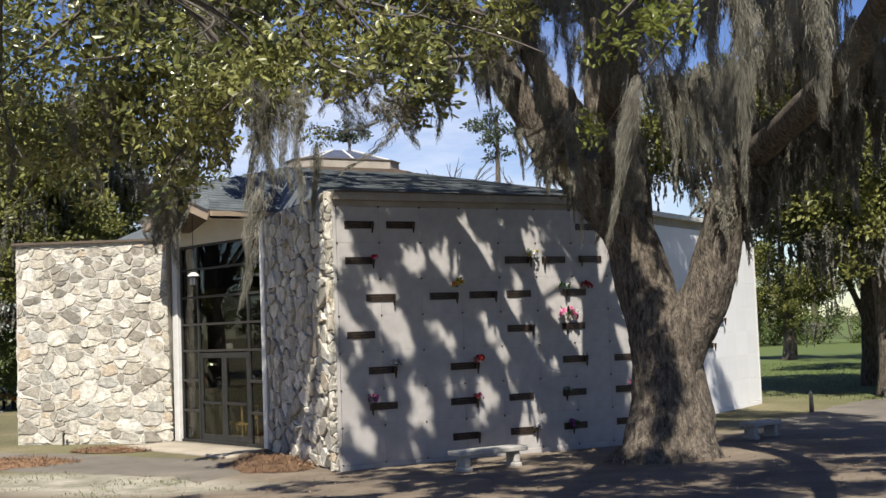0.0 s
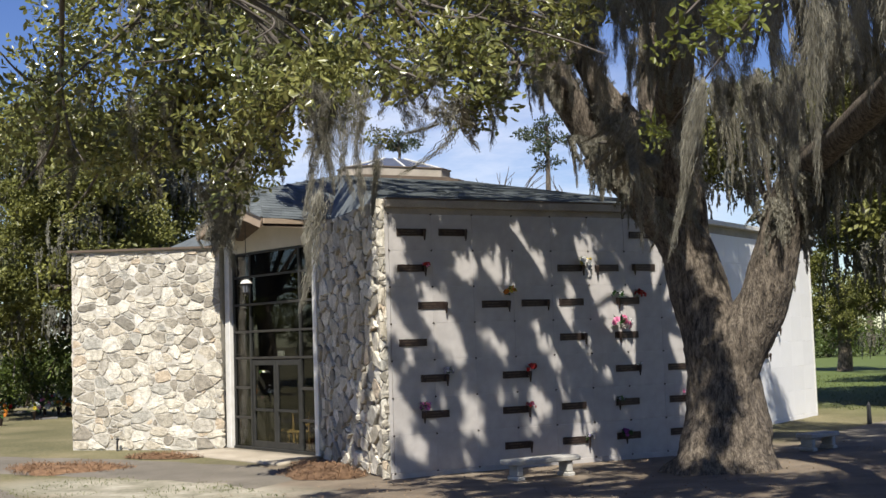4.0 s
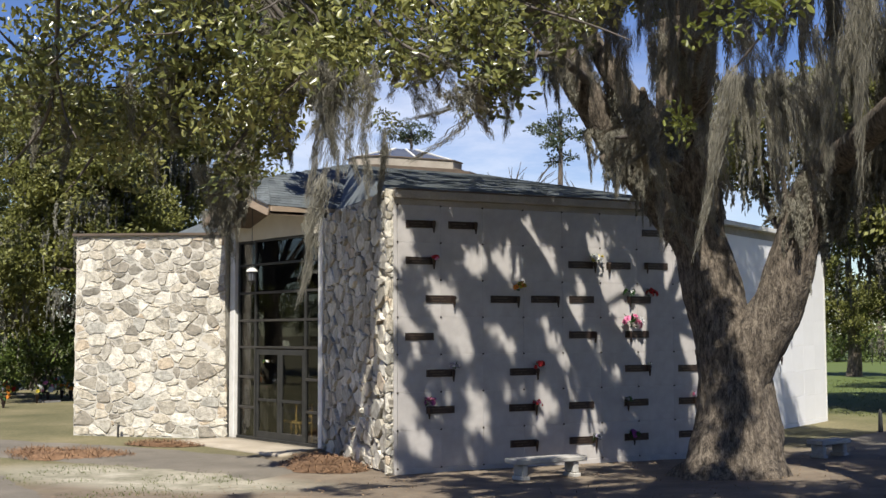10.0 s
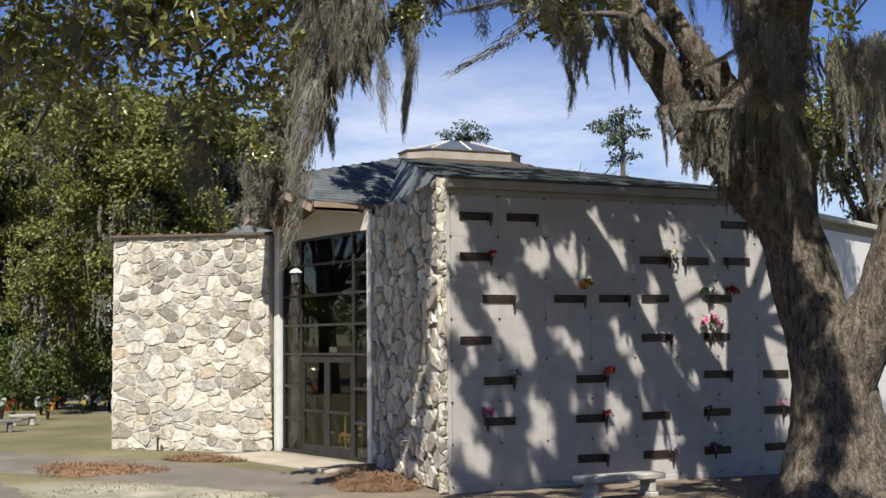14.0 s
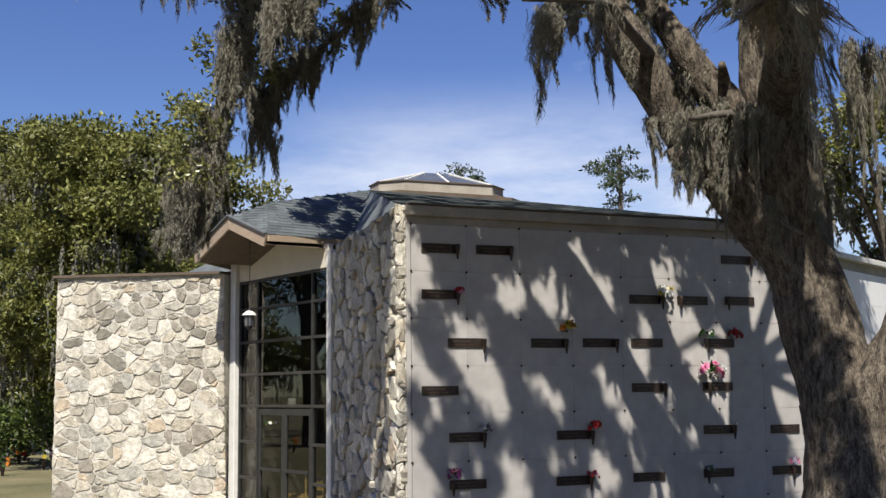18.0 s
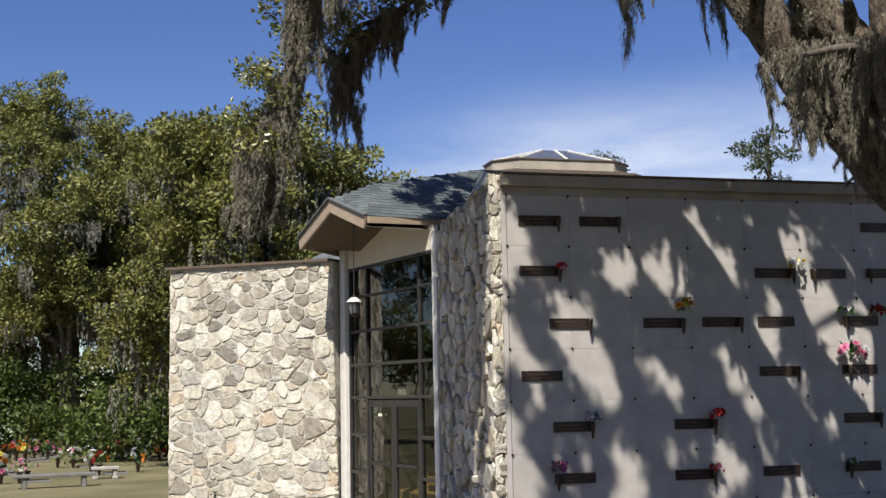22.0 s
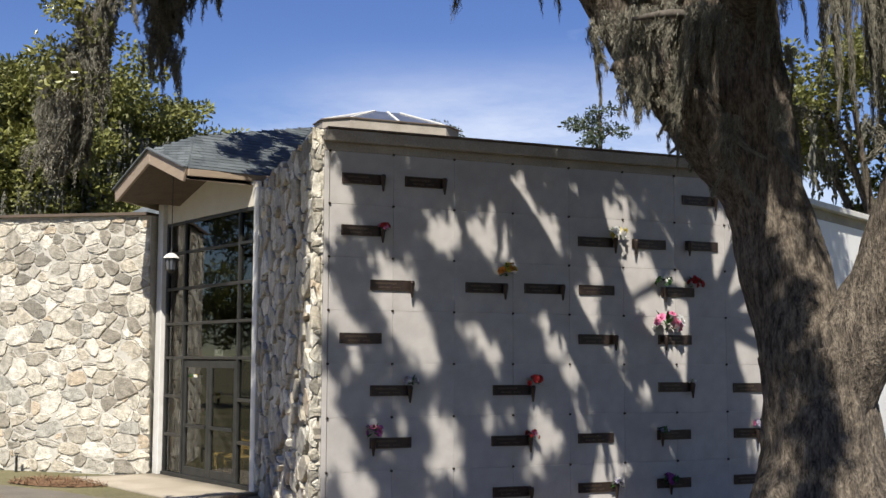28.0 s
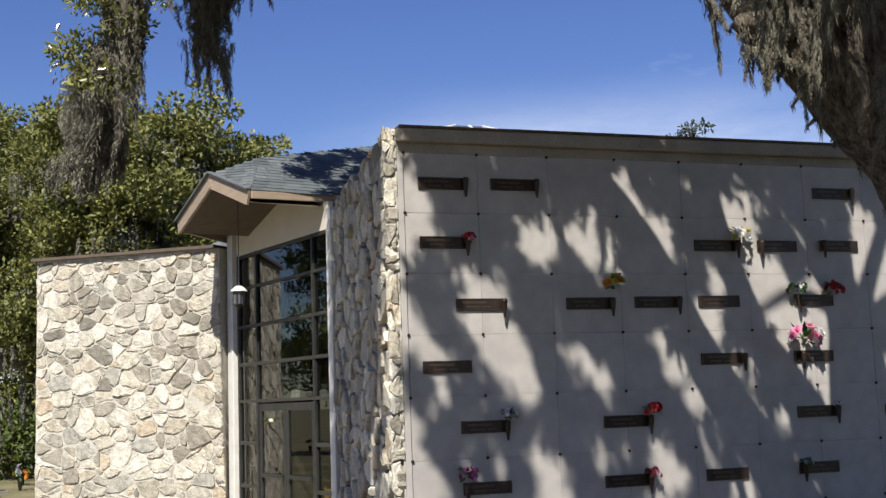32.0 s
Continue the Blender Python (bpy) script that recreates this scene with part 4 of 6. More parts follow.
def posy(at, mats, radius, seed, label, stem=0.0):
    ob = obj("flower_bunch", None, None, Matrix.Translation(at))
    tagged(ob, label, "flowers", "memorial flowers")
    for m, v, f in petals(mats, radius, 15, seed):
        obj("bloom", data("bloom", v, f, m), ob)
    v, f = leaves_fan(radius, 16, seed + 1)
    obj("foliage", data("foliage", v, f, STEM), ob)
    if stem:
        part("stems", cyl_bm(0.012, 0.02, stem, (0, 0, -stem), 6), STEM, ob)
    return ob


def plaque_meshes():
    out = {}
    bm = box_bm((0.6, 0.018, 0.145), (0, 0, 0), 0.006)
    me = bpy.data.meshes.new("plate")
    bm.to_mesh(me), bm.free()
    me.materials.append(BRONZE)
    out["plate"] = me
    bm = bmesh.new()
    for x, z, sx, sz in ((0, 0.065, 0.57, 0.006), (0, -0.065, 0.57, 0.006), (-0.285, 0, 0.006, 0.136), (0.285, 0, 0.006, 0.136)):
        box_bm((sx, 0.006, sz), (x, -0.011, z), 0, None, bm)
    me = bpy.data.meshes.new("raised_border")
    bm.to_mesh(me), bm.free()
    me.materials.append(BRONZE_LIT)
    out["border"] = me
    bm = bmesh.new()
    for x, z, sx, sz in ((-0.07, 0.025, 0.3, 0.026), (-0.1, -0.028, 0.16, 0.016), (0.08, -0.028, 0.1, 0.016)):
        box_bm((sx, 0.005, sz), (x, -0.011, z), 0, None, bm)
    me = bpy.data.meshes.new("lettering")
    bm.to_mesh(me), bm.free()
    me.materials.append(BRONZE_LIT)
    out["bars"] = me
    bm = cyl_bm(0.042, 0.03, 0.03, (0, 0, 0.0), 10)
    cyl_bm(0.012, 0.04, 0.2, (0, 0, -0.2), 10, bm)
    me = bpy.data.meshes.new("vase")
    bm.to_mesh(me), bm.free()
    me.materials.append(BRONZE)
    out["vase"] = me
    return out


PLQ = plaque_meshes()


def plaque(x, z, vase=None, turn=None, origin=None, label="dark bronze name plaque screwed to a granite crypt panel"):
    """x, z: the middle of the plate on the wall; vase: how far along from the middle its flower vase hangs, or None."""
    m = pose(x, -0.034, z) if origin is None else Matrix.Translation(origin) @ turn.to_4x4() @ pose(x, -0.034, z)
    ob = obj("memorial_plaque", None, None, m)
    tagged(ob, label, "plaque", "bronze plaques on the crypt wall")
    obj("plate", PLQ["plate"], ob)
    obj("raised_border", PLQ["border"], ob)
    obj("lettering", PLQ["bars"], ob)
    if vase is not None:
        obj("vase", PLQ["vase"], ob, pose(vase, -0.07, 0.035))
        part("bracket", box_bm((0.02, 0.07, 0.03), (vase, -0.035, 0.0)), BRONZE, ob)
    return ob


stone_wall_left()
granite_wing()
end_wall()
entrance()
lantern((-0.86, 6.48, 3.9), 1.62, POST, SKYLIGHT)
roof()
FA, FU, FN, FT = far_wing()


# ---- inside the entrance ----
def interior():
    a, b = g_at(-0.2, 0), g_at(GLEN + 0.2, 0)
    inn = -GN
    floor = [a + inn * 0.1, b + inn * 0.1, b + inn * 8, a + inn * 8]
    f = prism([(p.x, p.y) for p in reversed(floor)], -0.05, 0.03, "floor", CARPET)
    tagged(f, "patterned carpet inside the chapel, coloured dark for the unlit room", "floor", kind="structure")
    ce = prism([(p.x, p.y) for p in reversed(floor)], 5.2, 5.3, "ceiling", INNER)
    tagged(ce, "plain chapel ceiling, coloured dark for the unlit room", "ceiling", kind="structure")
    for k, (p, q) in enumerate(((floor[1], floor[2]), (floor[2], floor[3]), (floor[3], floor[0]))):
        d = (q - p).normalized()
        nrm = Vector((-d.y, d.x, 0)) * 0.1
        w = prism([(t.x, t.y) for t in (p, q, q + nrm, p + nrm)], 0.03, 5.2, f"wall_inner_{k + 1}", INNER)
        tagged(w, "plain chapel inside wall, coloured dark for the unlit room", "wall", kind="structure")

    def chair(at, rz):
        c = obj("wooden_chair", None, None, Matrix.Translation(at) @ pose(0, 0, 0, 0, 0, rz))
        tagged(c, "varnished yellow wooden chair inside the chapel", "chair", "chapel chairs")
        part("seat", box_bm((0.44, 0.42, 0.04), (0, 0, 0.44), 0.008), WOOD, c)
        for x in (-0.19, 0.19):
            for y in (-0.18, 0.18):
                part("leg", box_bm((0.04, 0.04, 0.43 if y < 0 else 0.92), (x, y, 0.215 if y < 0 else 0.46), 0.004), WOOD, c)
        for z in (0.6, 0.72, 0.86):
            part("slat", box_bm((0.36, 0.02, 0.06), (0, 0.18, z), 0.004), WOOD, c)

    chair(g_at(1.75, 0.03, -0.6), 104 + 180)
    chair(g_at(2.5, 0.03, -0.7), 104 + 150)
    t = obj("wooden_table", None, None, Matrix.Translation(g_at(0.4, 0.03, -0.8)) @ pose(0, 0, 0, 0, 0, 104))
    tagged(t, "small varnished wooden table inside the chapel", "table")
    part("tabletop", box_bm((0.6, 0.5, 0.05), (0, 0, 0.72), 0.008), WOOD, t)
    part("front_panel", box_bm((0.54, 0.04, 0.6), (0, 0.2, 0.4), 0.004), WOOD, t)
    for x in (-0.26, 0.26):
        for y in (-0.2, 0.2):
            part("leg", box_bm((0.05, 0.05, 0.7), (x, y, 0.35), 0.004), WOOD, t)
    wr = obj("door_wreath", None, None, Matrix.Translation(g_at(2.35, 1.95, 0.05)))
    tagged(wr, "gold and white wreath hung on the glass door", "wreath")
    for m, v, f2 in petals([YELLOW, WHITE, STEM], 0.1, 12, 77, 0.5):
        obj("bloom", data("bloom", v, f2, m), wr)
    stand = g_at(4.0, 0.03, -0.98)
    fs = obj("flower_stand", None, None, Matrix.Translation(stand))
    tagged(fs, "slender dark iron flower stand inside the chapel", "stand")
    part("pole", cyl_bm(0.012, 0.012, 1.06, (0, 0, 0.02), 8), BLACK, fs)
    part("base", cyl_bm(0.16, 0.14, 0.03, (0, 0, 0), 14), BLACK, fs)
    part("bowl", cyl_bm(0.05, 0.1, 0.08, (0, 0, 1.07), 12), BLACK, fs)
    posy(stand + Vector((0, 0, 1.22)), [WHITE, PINK], 0.11, 78, "white and pink silk flowers on a stand behind the glass")


interior()

# plaques: middle along the wall, height, vase offset from the middle (or None)
PLATES = [(0.55, 4.74, 0.27), (1.46, 4.745, 0.27), (6.0, 4.74, 0.27), (0.55, 4.035, 0.27), (4.18, 4.03, 0.3), (5.1, 4.03, -0.27), (6.05, 4.04, -0.27), (0.97, 3.3, 0.28),
          (2.38, 3.305, 0.29), (3.3, 3.315, 0.29), (4.19, 3.32, None), (5.6, 3.325, -0.26), (0.54, 2.578, None), (4.18, 2.598, 0.29), (5.54, 2.605, -0.2), (0.98, 1.875, 0.25),
          (2.8, 1.87, 0.3), (5.53, 1.897, 0.27), (6.88, 1.88, None), (0.98, 1.175, -0.27), (2.78, 1.163, 0.28), (4.16, 1.17, None), (5.5, 1.19, -0.25), (6.88, 1.19, 0.1),
          (2.8, 0.455, 0.27), (4.16, 0.465, 0.3), (5.49, 0.48, -0.1), (6.87, 0.49, None)]
for x, z, vs in PLATES:
    plaque(x, z, vs)
POSIES = [((0.84, -0.11, 4.08), [RED, RED, PINK], 0.085, "small bunch of red silk roses in a bronze wall vase"), ((4.52, -0.12, 4.15), [WHITE, YELLOW, WHITE], 0.16, "white and yellow silk flowers in a wall vase"),
          ((2.68, -0.12, 3.53), [ORANGE, YELLOW, ORANGE], 0.145, "orange and yellow silk flowers in a wall vase"), ((5.31, -0.12, 3.46), [WHITE, STEM, WHITE], 0.13, "white lilies with green leaves in a wall vase"),
          ((5.85, -0.12, 3.45), [RED], 0.14, "bright red silk flowers in a wall vase"), ((5.34, -0.13, 2.82), [PINK, WHITE, PINK, WHITE], 0.24, "large bunch of pink, white and red flowers in a wall vase"),
          ((1.24, -0.11, 2.0), [LILAC, WHITE], 0.11, "pale lilac flowers in a wall vase"), ((3.12, -0.12, 1.98), [RED, RED], 0.14, "drooping dark red flowers in a wall vase"),
          ((5.8, -0.1, 1.98), [WHITE], 0.05, "tiny white flowers in a wall vase"), ((0.71, -0.12, 1.33), [PURPLE, PINK, PURPLE], 0.13, "purple and magenta flowers in a wall vase"),
          ((3.08, -0.11, 1.23), [RED, PINK], 0.1, "red flowers in a wall vase"), ((5.25, -0.11, 1.25), [STEM, STEM, LILAC], 0.1, "green sprays in a wall vase"),
          ((4.47, -0.11, 0.5), [WHITE, LILAC], 0.11, "white and lilac flowers in a wall vase"), ((5.38, -0.11, 0.54), [PURPLE, STEM], 0.12, "dark purple flowers in a wall vase"),
          ((7.0, -0.11, 1.33), [PINK, LILAC], 0.1, "pale pink flowers in a wall vase")]
for i, (p, mats, r, lab) in enumerate(POSIES):
    posy(p, mats, r, 200 + i * 3, lab)
for x, z in ((3.4, 3.3), (5.2, 2.6), (4.3, 1.9), (6.4, 4.0)):
    plaque(x, z, 0.27, FT, FA, "dark bronze plaque with a vase on the far wing")
fm = Matrix.Translation(FA) @ FT.to_4x4()
posy(fm @ Vector((3.67, -0.12, 3.45)), [ORANGE, RED], 0.14, 291, "orange and red flowers on the far wing")


# ---- benches ----
def bench(at, rz, length=1.5, label="weathered cast-stone bench on bare earth by the granite wall", mat=BENCH, low=0.0):
    b = obj("stone_bench", None, None, Matrix.Translation(at) @ pose(0, 0, 0, 0, 0, rz))
    tagged(b, label, "bench", "stone benches")
    part("seat", box_bm((length, 0.4, 0.09), (0, 0, 0.42 - low), 0.015), mat, b)
    for x in (-length * 0.36, length * 0.36):
        bm = box_bm((0.12, 0.3, 0.3 - low), (x, 0, 0.225 - low / 2), 0.02)
        box_bm((0.16, 0.36, 0.08), (x, 0, 0.04), 0.015, None, bm)
        part("pedestal", bm, mat, b)


bench((1.87, -2.5, gz(1, -2.5) - 0.02), 4, low=0.09)
bench((9.1, -1.75, gz(9, -1.75) - 0.02), 12, 1.0, "cast-stone bench in the shade beside the far wing", low=0.1)
# this bench's dark stone stands in for the tree shade lying over it
bench((-6.9, 19.5, -0.1), 10, 2.2, "long low stone bench among the graves, coloured dark for tree shade", HEADSTONE)
bench((-5.6, 22.6, -0.02), 8, 0.8, "pale stone bench among the graves", low=0.1)
bench((-14.5, 16.8, 0.0), 15, 1.4, "dark stone bench near the path", HEADSTONE)


# ---- leaves, moss and trees ----
def spray_mesh(name, mat, radius, leaves, size, seed, flat=0.7, plain=False):
    """A spray of single folded leaves on short twigs."""
    rng = np.random.default_rng(seed)
    v, f = [], []
    for _ in range(leaves):
        p = rng.normal(size=3)
        p *= radius * rng.uniform(0.15, 1.0) ** 0.5 / np.linalg.norm(p)
        p[2] *= flat
        d = rng.normal(size=3) * 0.8 + p / radius * 0.9 + np.array([0, 0, 0.15])
        d /= np.linalg.norm(d)
        s = np.cross(d, rng.normal(size=3))
        s /= np.linalg.norm(s)
        n = np.cross(d, s)
        k = size * rng.uniform(0.65, 1.25)
        b = len(v)
        if plain:
            v += [p, p + d * k * 0.45 + s * k * 0.28 + n * k * 0.07, p + d * k, p + d * k * 0.45 - s * k * 0.28 + n * k * 0.07]
            f.append((b, b + 1, b + 2, b + 3))
            continue
        v += [p, p + d * k * 0.3 + s * k * 0.2 + n * k * 0.05, p + d * k * 0.7 + s * k * 0.2 + n * k * 0.07, p + d * k, p + d * k * 0.7 - s * k * 0.2 + n * k * 0.07, p + d * k * 0.3 - s * k * 0.2 + n * k * 0.05]
        f += [(b, b + 1, b + 2, b + 3), (b, b + 3, b + 4, b + 5)]
    return data(name, v, f, mat)


def lobed_mesh(mat, radius, lobes, leaves, size, seed):
    """Several sprays joined into one uneven clump."""
    rng = np.random.default_rng(seed)
    bm = bmesh.new()
    for k in range(lobes):
        me = spray_mesh("tmp", mat, radius * rng.uniform(0.7, 1.1), leaves, size, seed * 10 + k, 0.7, True)
        me.transform(Matrix.Translation(Vector(rng.normal(size=3)) * radius * 0.8))
        bm.from_mesh(me)
        bpy.data.meshes.remove(me)
    me = bpy.data.meshes.new("leaf_clump")
    bm.to_mesh(me)
    bm.free()
    me.materials.append(mat)
    return me


def bough_mesh(mat, radius, tufts, leaves, size, seed):
    """An unseen bough for the shade it casts: separate tufts with gaps between them."""
    rng = np.random.default_rng(seed)
    bm = bmesh.new()
    for k in range(tufts):
        me = spray_mesh("tmp", mat, rng.uniform(0.17, 0.33), leaves, size, seed * 50 + k, 0.8, True)
        a, r = rng.uniform(0, 6.28), radius * rng.uniform() ** 0.5
        me.transform(Matrix.Translation((r * math.cos(a), r * math.sin(a), rng.uniform(-0.3, 0.3))))
        bm.from_mesh(me)
        bpy.data.meshes.remove(me)
    me = bpy.data.meshes.new("leafy_bough")
    bm.to_mesh(me)
    bm.free()
    me.materials.append(mat)
    return me


def moss_mesh(seed, strands, width, spread=0.3, tassels=7, drift=0.0, mat=MOSS):
    """A curtain of hanging tassels one unit long, each a column of short curling threads that thins out to a ragged tip."""
    rng = np.random.default_rng(seed)
    v, f = [], []
    n = 3
    for k in range(tassels):
        cx, cy = rng.uniform(-spread, spread), rng.normal() * spread * 0.25
        top, full = rng.uniform(-0.1, 0.06), rng.uniform(0.3, 1.0)
        ph, am = rng.uniform(0, 6.28, 2), rng.uniform(0.01, 0.04, 2)
        rad = rng.uniform(0.03, 0.07)
        for _ in range(strands // tassels):
            u = rng.uniform() ** 1.25
            a0 = rng.uniform(0, 6.28)
            r0 = rad * (1 - 0.85 * u) * abs(rng.normal()) * 0.8
            ln = rng.uniform(0.07, 0.2) * (0.5 + 0.5 * full)
            out, curl, p2 = rng.uniform(-0.01, 0.035), rng.uniform(0.004, 0.016), rng.uniform(0, 6.28)
            ang, w = rng.uniform(0, 3.14), width * rng.uniform(0.6, 1.4)
            b = len(v)
            for i in range(n + 1):
                t = i / n
                z = top - u * full * 0.9 - ln * t
                depth = (top - z) / full
                r = r0 + out * math.sin(t * 2.2) * (1 - 0.6 * u)
                px = cx + r * math.cos(a0) + am[0] * math.sin(ph[0] + 5 * depth) + curl * math.sin(p2 + 5 * t) + drift * depth * depth
                py = cy + r * math.sin(a0) + am[1] * math.sin(ph[1] + 4 * depth) + curl * math.cos(p2 + 5 * t)
                a, ww = ang + 2 * t, w * (1 - 0.7 * t)
                v += [(px - math.cos(a) * ww, py - math.sin(a) * ww, z), (px + math.cos(a) * ww, py + math.sin(a) * ww, z)]
            f += [(b + 2 * i, b + 2 * i + 1, b + 2 * i + 3, b + 2 * i + 2) for i in range(n)]
    return data("moss", v, f, mat)


NEAR_SPRAY = [spray_mesh("leaf_spray", LEAF, 0.22, 84, 0.062, 31), spray_mesh("leaf_spray", LEAF_DARK, 0.24, 92, 0.064, 32), spray_mesh("leaf_spray", LEAF, 0.18, 62, 0.06, 33)]
NEW_SPRAY = spray_mesh("leaf_spray", LEAF_NEW, 0.15, 26, 0.075, 34)
HIGH_SPRAY = [spray_mesh("leaf_spray", LEAF_DARK, 0.62, 470, 0.14, 35, 0.7, True), spray_mesh("leaf_spray", LEAF, 0.5, 360, 0.14, 36, 0.7, True)]
FAR_SPRAY = [lobed_mesh(LEAF_FAR, 0.55, 4, 120, 0.165, 37), lobed_mesh(LEAF_FAR, 0.5, 5, 96, 0.16, 38)]
BOUGH = [bough_mesh(LEAF_DARK, 1.15, 17, 95, 0.13, 71), bough_mesh(LEAF, 1.0, 14, 95, 0.13, 72), bough_mesh(LEAF_DARK, 1.3, 20, 90, 0.13, 73)]
PINE_SPRAY = spray_mesh("leaf_clump", LEAF_PINE, 0.7, 90, 0.26, 39, 0.45)
SHRUB_SPRAY = [lobed_mesh(SHRUB, 0.55, 3, 100, 0.16, 40), lobed_mesh(SHRUB, 0.6, 3, 90, 0.2, 41)]
NEAR_MOSS = [moss_mesh(50, 1150, 0.0017, 0.12, 4), moss_mesh(51, 900, 0.0017, 0.07, 3, 0.1), moss_mesh(52, 1300, 0.0018, 0.16, 5), moss_mesh(53, 640, 0.0017, 0.04, 2, -0.1)]
MID_MOSS = [moss_mesh(54, 620, 0.0052, 0.15, 5), moss_mesh(55, 460, 0.0052, 0.09, 3, 0.09), moss_mesh(56, 700, 0.0054, 0.2, 6, -0.05)]
FAR_MOSS = [moss_mesh(57, 170, 0.032, 0.7, 10, 0.0, FAR_GREY), moss_mesh(58, 200, 0.032, 1.0, 12, 0.0, FAR_GREY)]
TAIL_MOSS = [moss_mesh(61, 1000, 0.0024, 0.035, 3), moss_mesh(62, 860, 0.0024, 0.03, 2)]
CORD_MOSS = [moss_mesh(59, 420, 0.003, 0.015, 2, 0.25), moss_mesh(60, 400, 0.003, 0.015, 2, -0.2)]


def stuff(ob):
    ob["kind"] = "stuff"
    return ob


def turned(p, rng, s=1.0, stretch=(1, 1, 1)):
    m = Matrix.Translation(p) @ pose(0, 0, 0, rng.uniform(-25, 25), rng.uniform(-25, 25), rng.uniform(0, 360))
    return m @ Matrix.Diagonal((s * stretch[0], s * stretch[1], s * stretch[2], 1))


def upright(p, rng, s, length):
    return Matrix.Translation(p) @ pose(0, 0, 0, rng.uniform(-4, 4), rng.uniform(-4, 4), rng.uniform(0, 360)) @ Matrix.Diagonal((s, s, length, 1))


def limb(name, pts, radii, parent, seg=14, rough=0.1, seed=0, mat=None, steps=6, furrow=0.0):
    v, f = tube(pts, radii, seg, rough, seed, True, steps, furrow)
    return obj(name, data(name, v, f, mat or BARK, True), parent)


def along(pts, t):
    k = t * (len(pts) - 1)
    i = min(int(k), len(pts) - 2)
    return Vector(pts[i]).lerp(Vector(pts[i + 1]), k - i)


def leaf_cloud(centres, radii, per, size, mat, rng):
    """A bough as tufts of single leaves: one mesh."""
    c, r = np.repeat(np.array(centres), per, 0), np.repeat(np.array(radii), per)
    k = len(c)

    def unit():
        d = rng.normal(size=(k, 3))
        return d / np.linalg.norm(d, axis=1)[:, None]

    p = c + unit() * (r * rng.uniform(size=k) ** 0.4)[:, None]
    d = unit()
    side = np.cross(d, unit())
    side /= np.linalg.norm(side, axis=1)[:, None] + 1e-6
    q = (size * rng.uniform(0.65, 1.25, k))[:, None]
    v = np.stack([p, p + d * q * 0.45 + side * q * 0.28, p + d * q, p + d * q * 0.45 - side * q * 0.28], 1).reshape(-1, 3)
    return data("leafy_bough", v.tolist(), [(4 * i, 4 * i + 1, 4 * i + 2, 4 * i + 3) for i in range(k)], mat)


def sunward(parent, spots, seed, low=9.6, high=12.4, radius=(0.13, 0.27), per=70):
    """Out-of-view leaf tufts added between the sun and the given spots to shade them."""
    rng = np.random.default_rng(seed)
    boughs = {}
    for p in spots:
        p = Vector(p)
        c = p + SUN_DIR * ((rng.uniform(low, high) - p.z) / SUN_DIR.z)
        boughs.setdefault((math.floor(c.x / 1.7), math.floor(c.y / 1.7)), []).append((tuple(c), rng.uniform(*radius)))
    for k, tufts in enumerate(boughs.values()):
        stuff(obj("leafy_bough", leaf_cloud([c for c, _ in tufts], [r for _, r in tufts], per, 0.13, (LEAF, LEAF_DARK)[k % 2], rng), parent))


# openings left in the added boughs where sun patches belong on the granite wall: along, up, half length, half width
GAPS = [(0.11, 4.78, 0.36, 0.16), (0.25, 4.3, 0.3, 0.18), (0.93, 3.5, 0.34, 0.2), (1.8, 4.04, 0.36, 0.3), (2.53, 4.05, 0.46, 0.31), (3.0, 4.68, 0.34, 0.14), (3.32, 4.13, 0.48, 0.18), (4.01, 4.59, 0.28, 0.07),
        (0.96, 2.95, 0.42, 0.21), (1.42, 2.52, 0.58, 0.26), (0.38, 2.68, 0.34, 0.2), (2.41, 2.44, 0.41, 0.13), (3.79, 2.49, 0.74, 0.31), (4.25, 1.96, 0.42, 0.2), (4.63, 4.26, 0.45, 0.25), (4.82, 3.44, 0.66, 0.38),
        (5.2, 2.69, 0.62, 0.34), (6.48, 2.6, 0.63, 0.15), (0.18, 1.46, 0.55, 0.18), (0.39, 0.84, 0.55, 0.2), (1.86, 1.01, 0.38, 0.22), (3.33, 1.34, 0.46, 0.16), (4.07, 1.42, 0.38, 0.09), (4.69, 0.7, 0.4, 0.14)]

# the same, for the boughs nearer the trunk
TRUNK_GAPS = [(4.58, 4.37, 0.25, 0.15), (4.94, 3.69, 0.31, 0.29), (5.06, 2.86, 0.42, 0.3), (5.55, 2.28, 0.35, 0.18), (6.03, 3.03, 0.41, 0.12), (6.24, 2.04, 0.41, 0.11), (6.59, 2.26, 0.41, 0.11), (5.77, 1.34, 0.38, 0.11), (7.02, 1.66, 0.36, 0.11), (4.68, 0.83, 0.39, 0.11), (6.06, 0.23, 0.34, 0.11), (5.64, 4.05, 0.28, 0.13), (4.07, 4.53, 0.3, 0.07), (3.67, 3.24, 0.33, 0.1)]


def lets_light(x, z):
    """Whether the added boughs leave this spot of the granite wall in the sun."""
    for gx, gz_, a, b in GAPS + TRUNK_GAPS:
        du, dv = (x - gx) * 0.42 - (z - gz_) * 0.91, (x - gx) * 0.91 + (z - gz_) * 0.42
        if math.hypot(du / (a + 0.12), dv / (b + 0.07)) < 1:
            return True
    thin = 0.36 - 0.66 * min(1.0, max(0.0, (x - 3.4) / 0.9)) + 0.9 * max(0.0, z - 4.3)
    return noise.noise(Vector(((x * 0.36 - z * 0.93) * 1.5, (x * 0.93 + z * 0.36) * 3.2, 3.3))) > thin


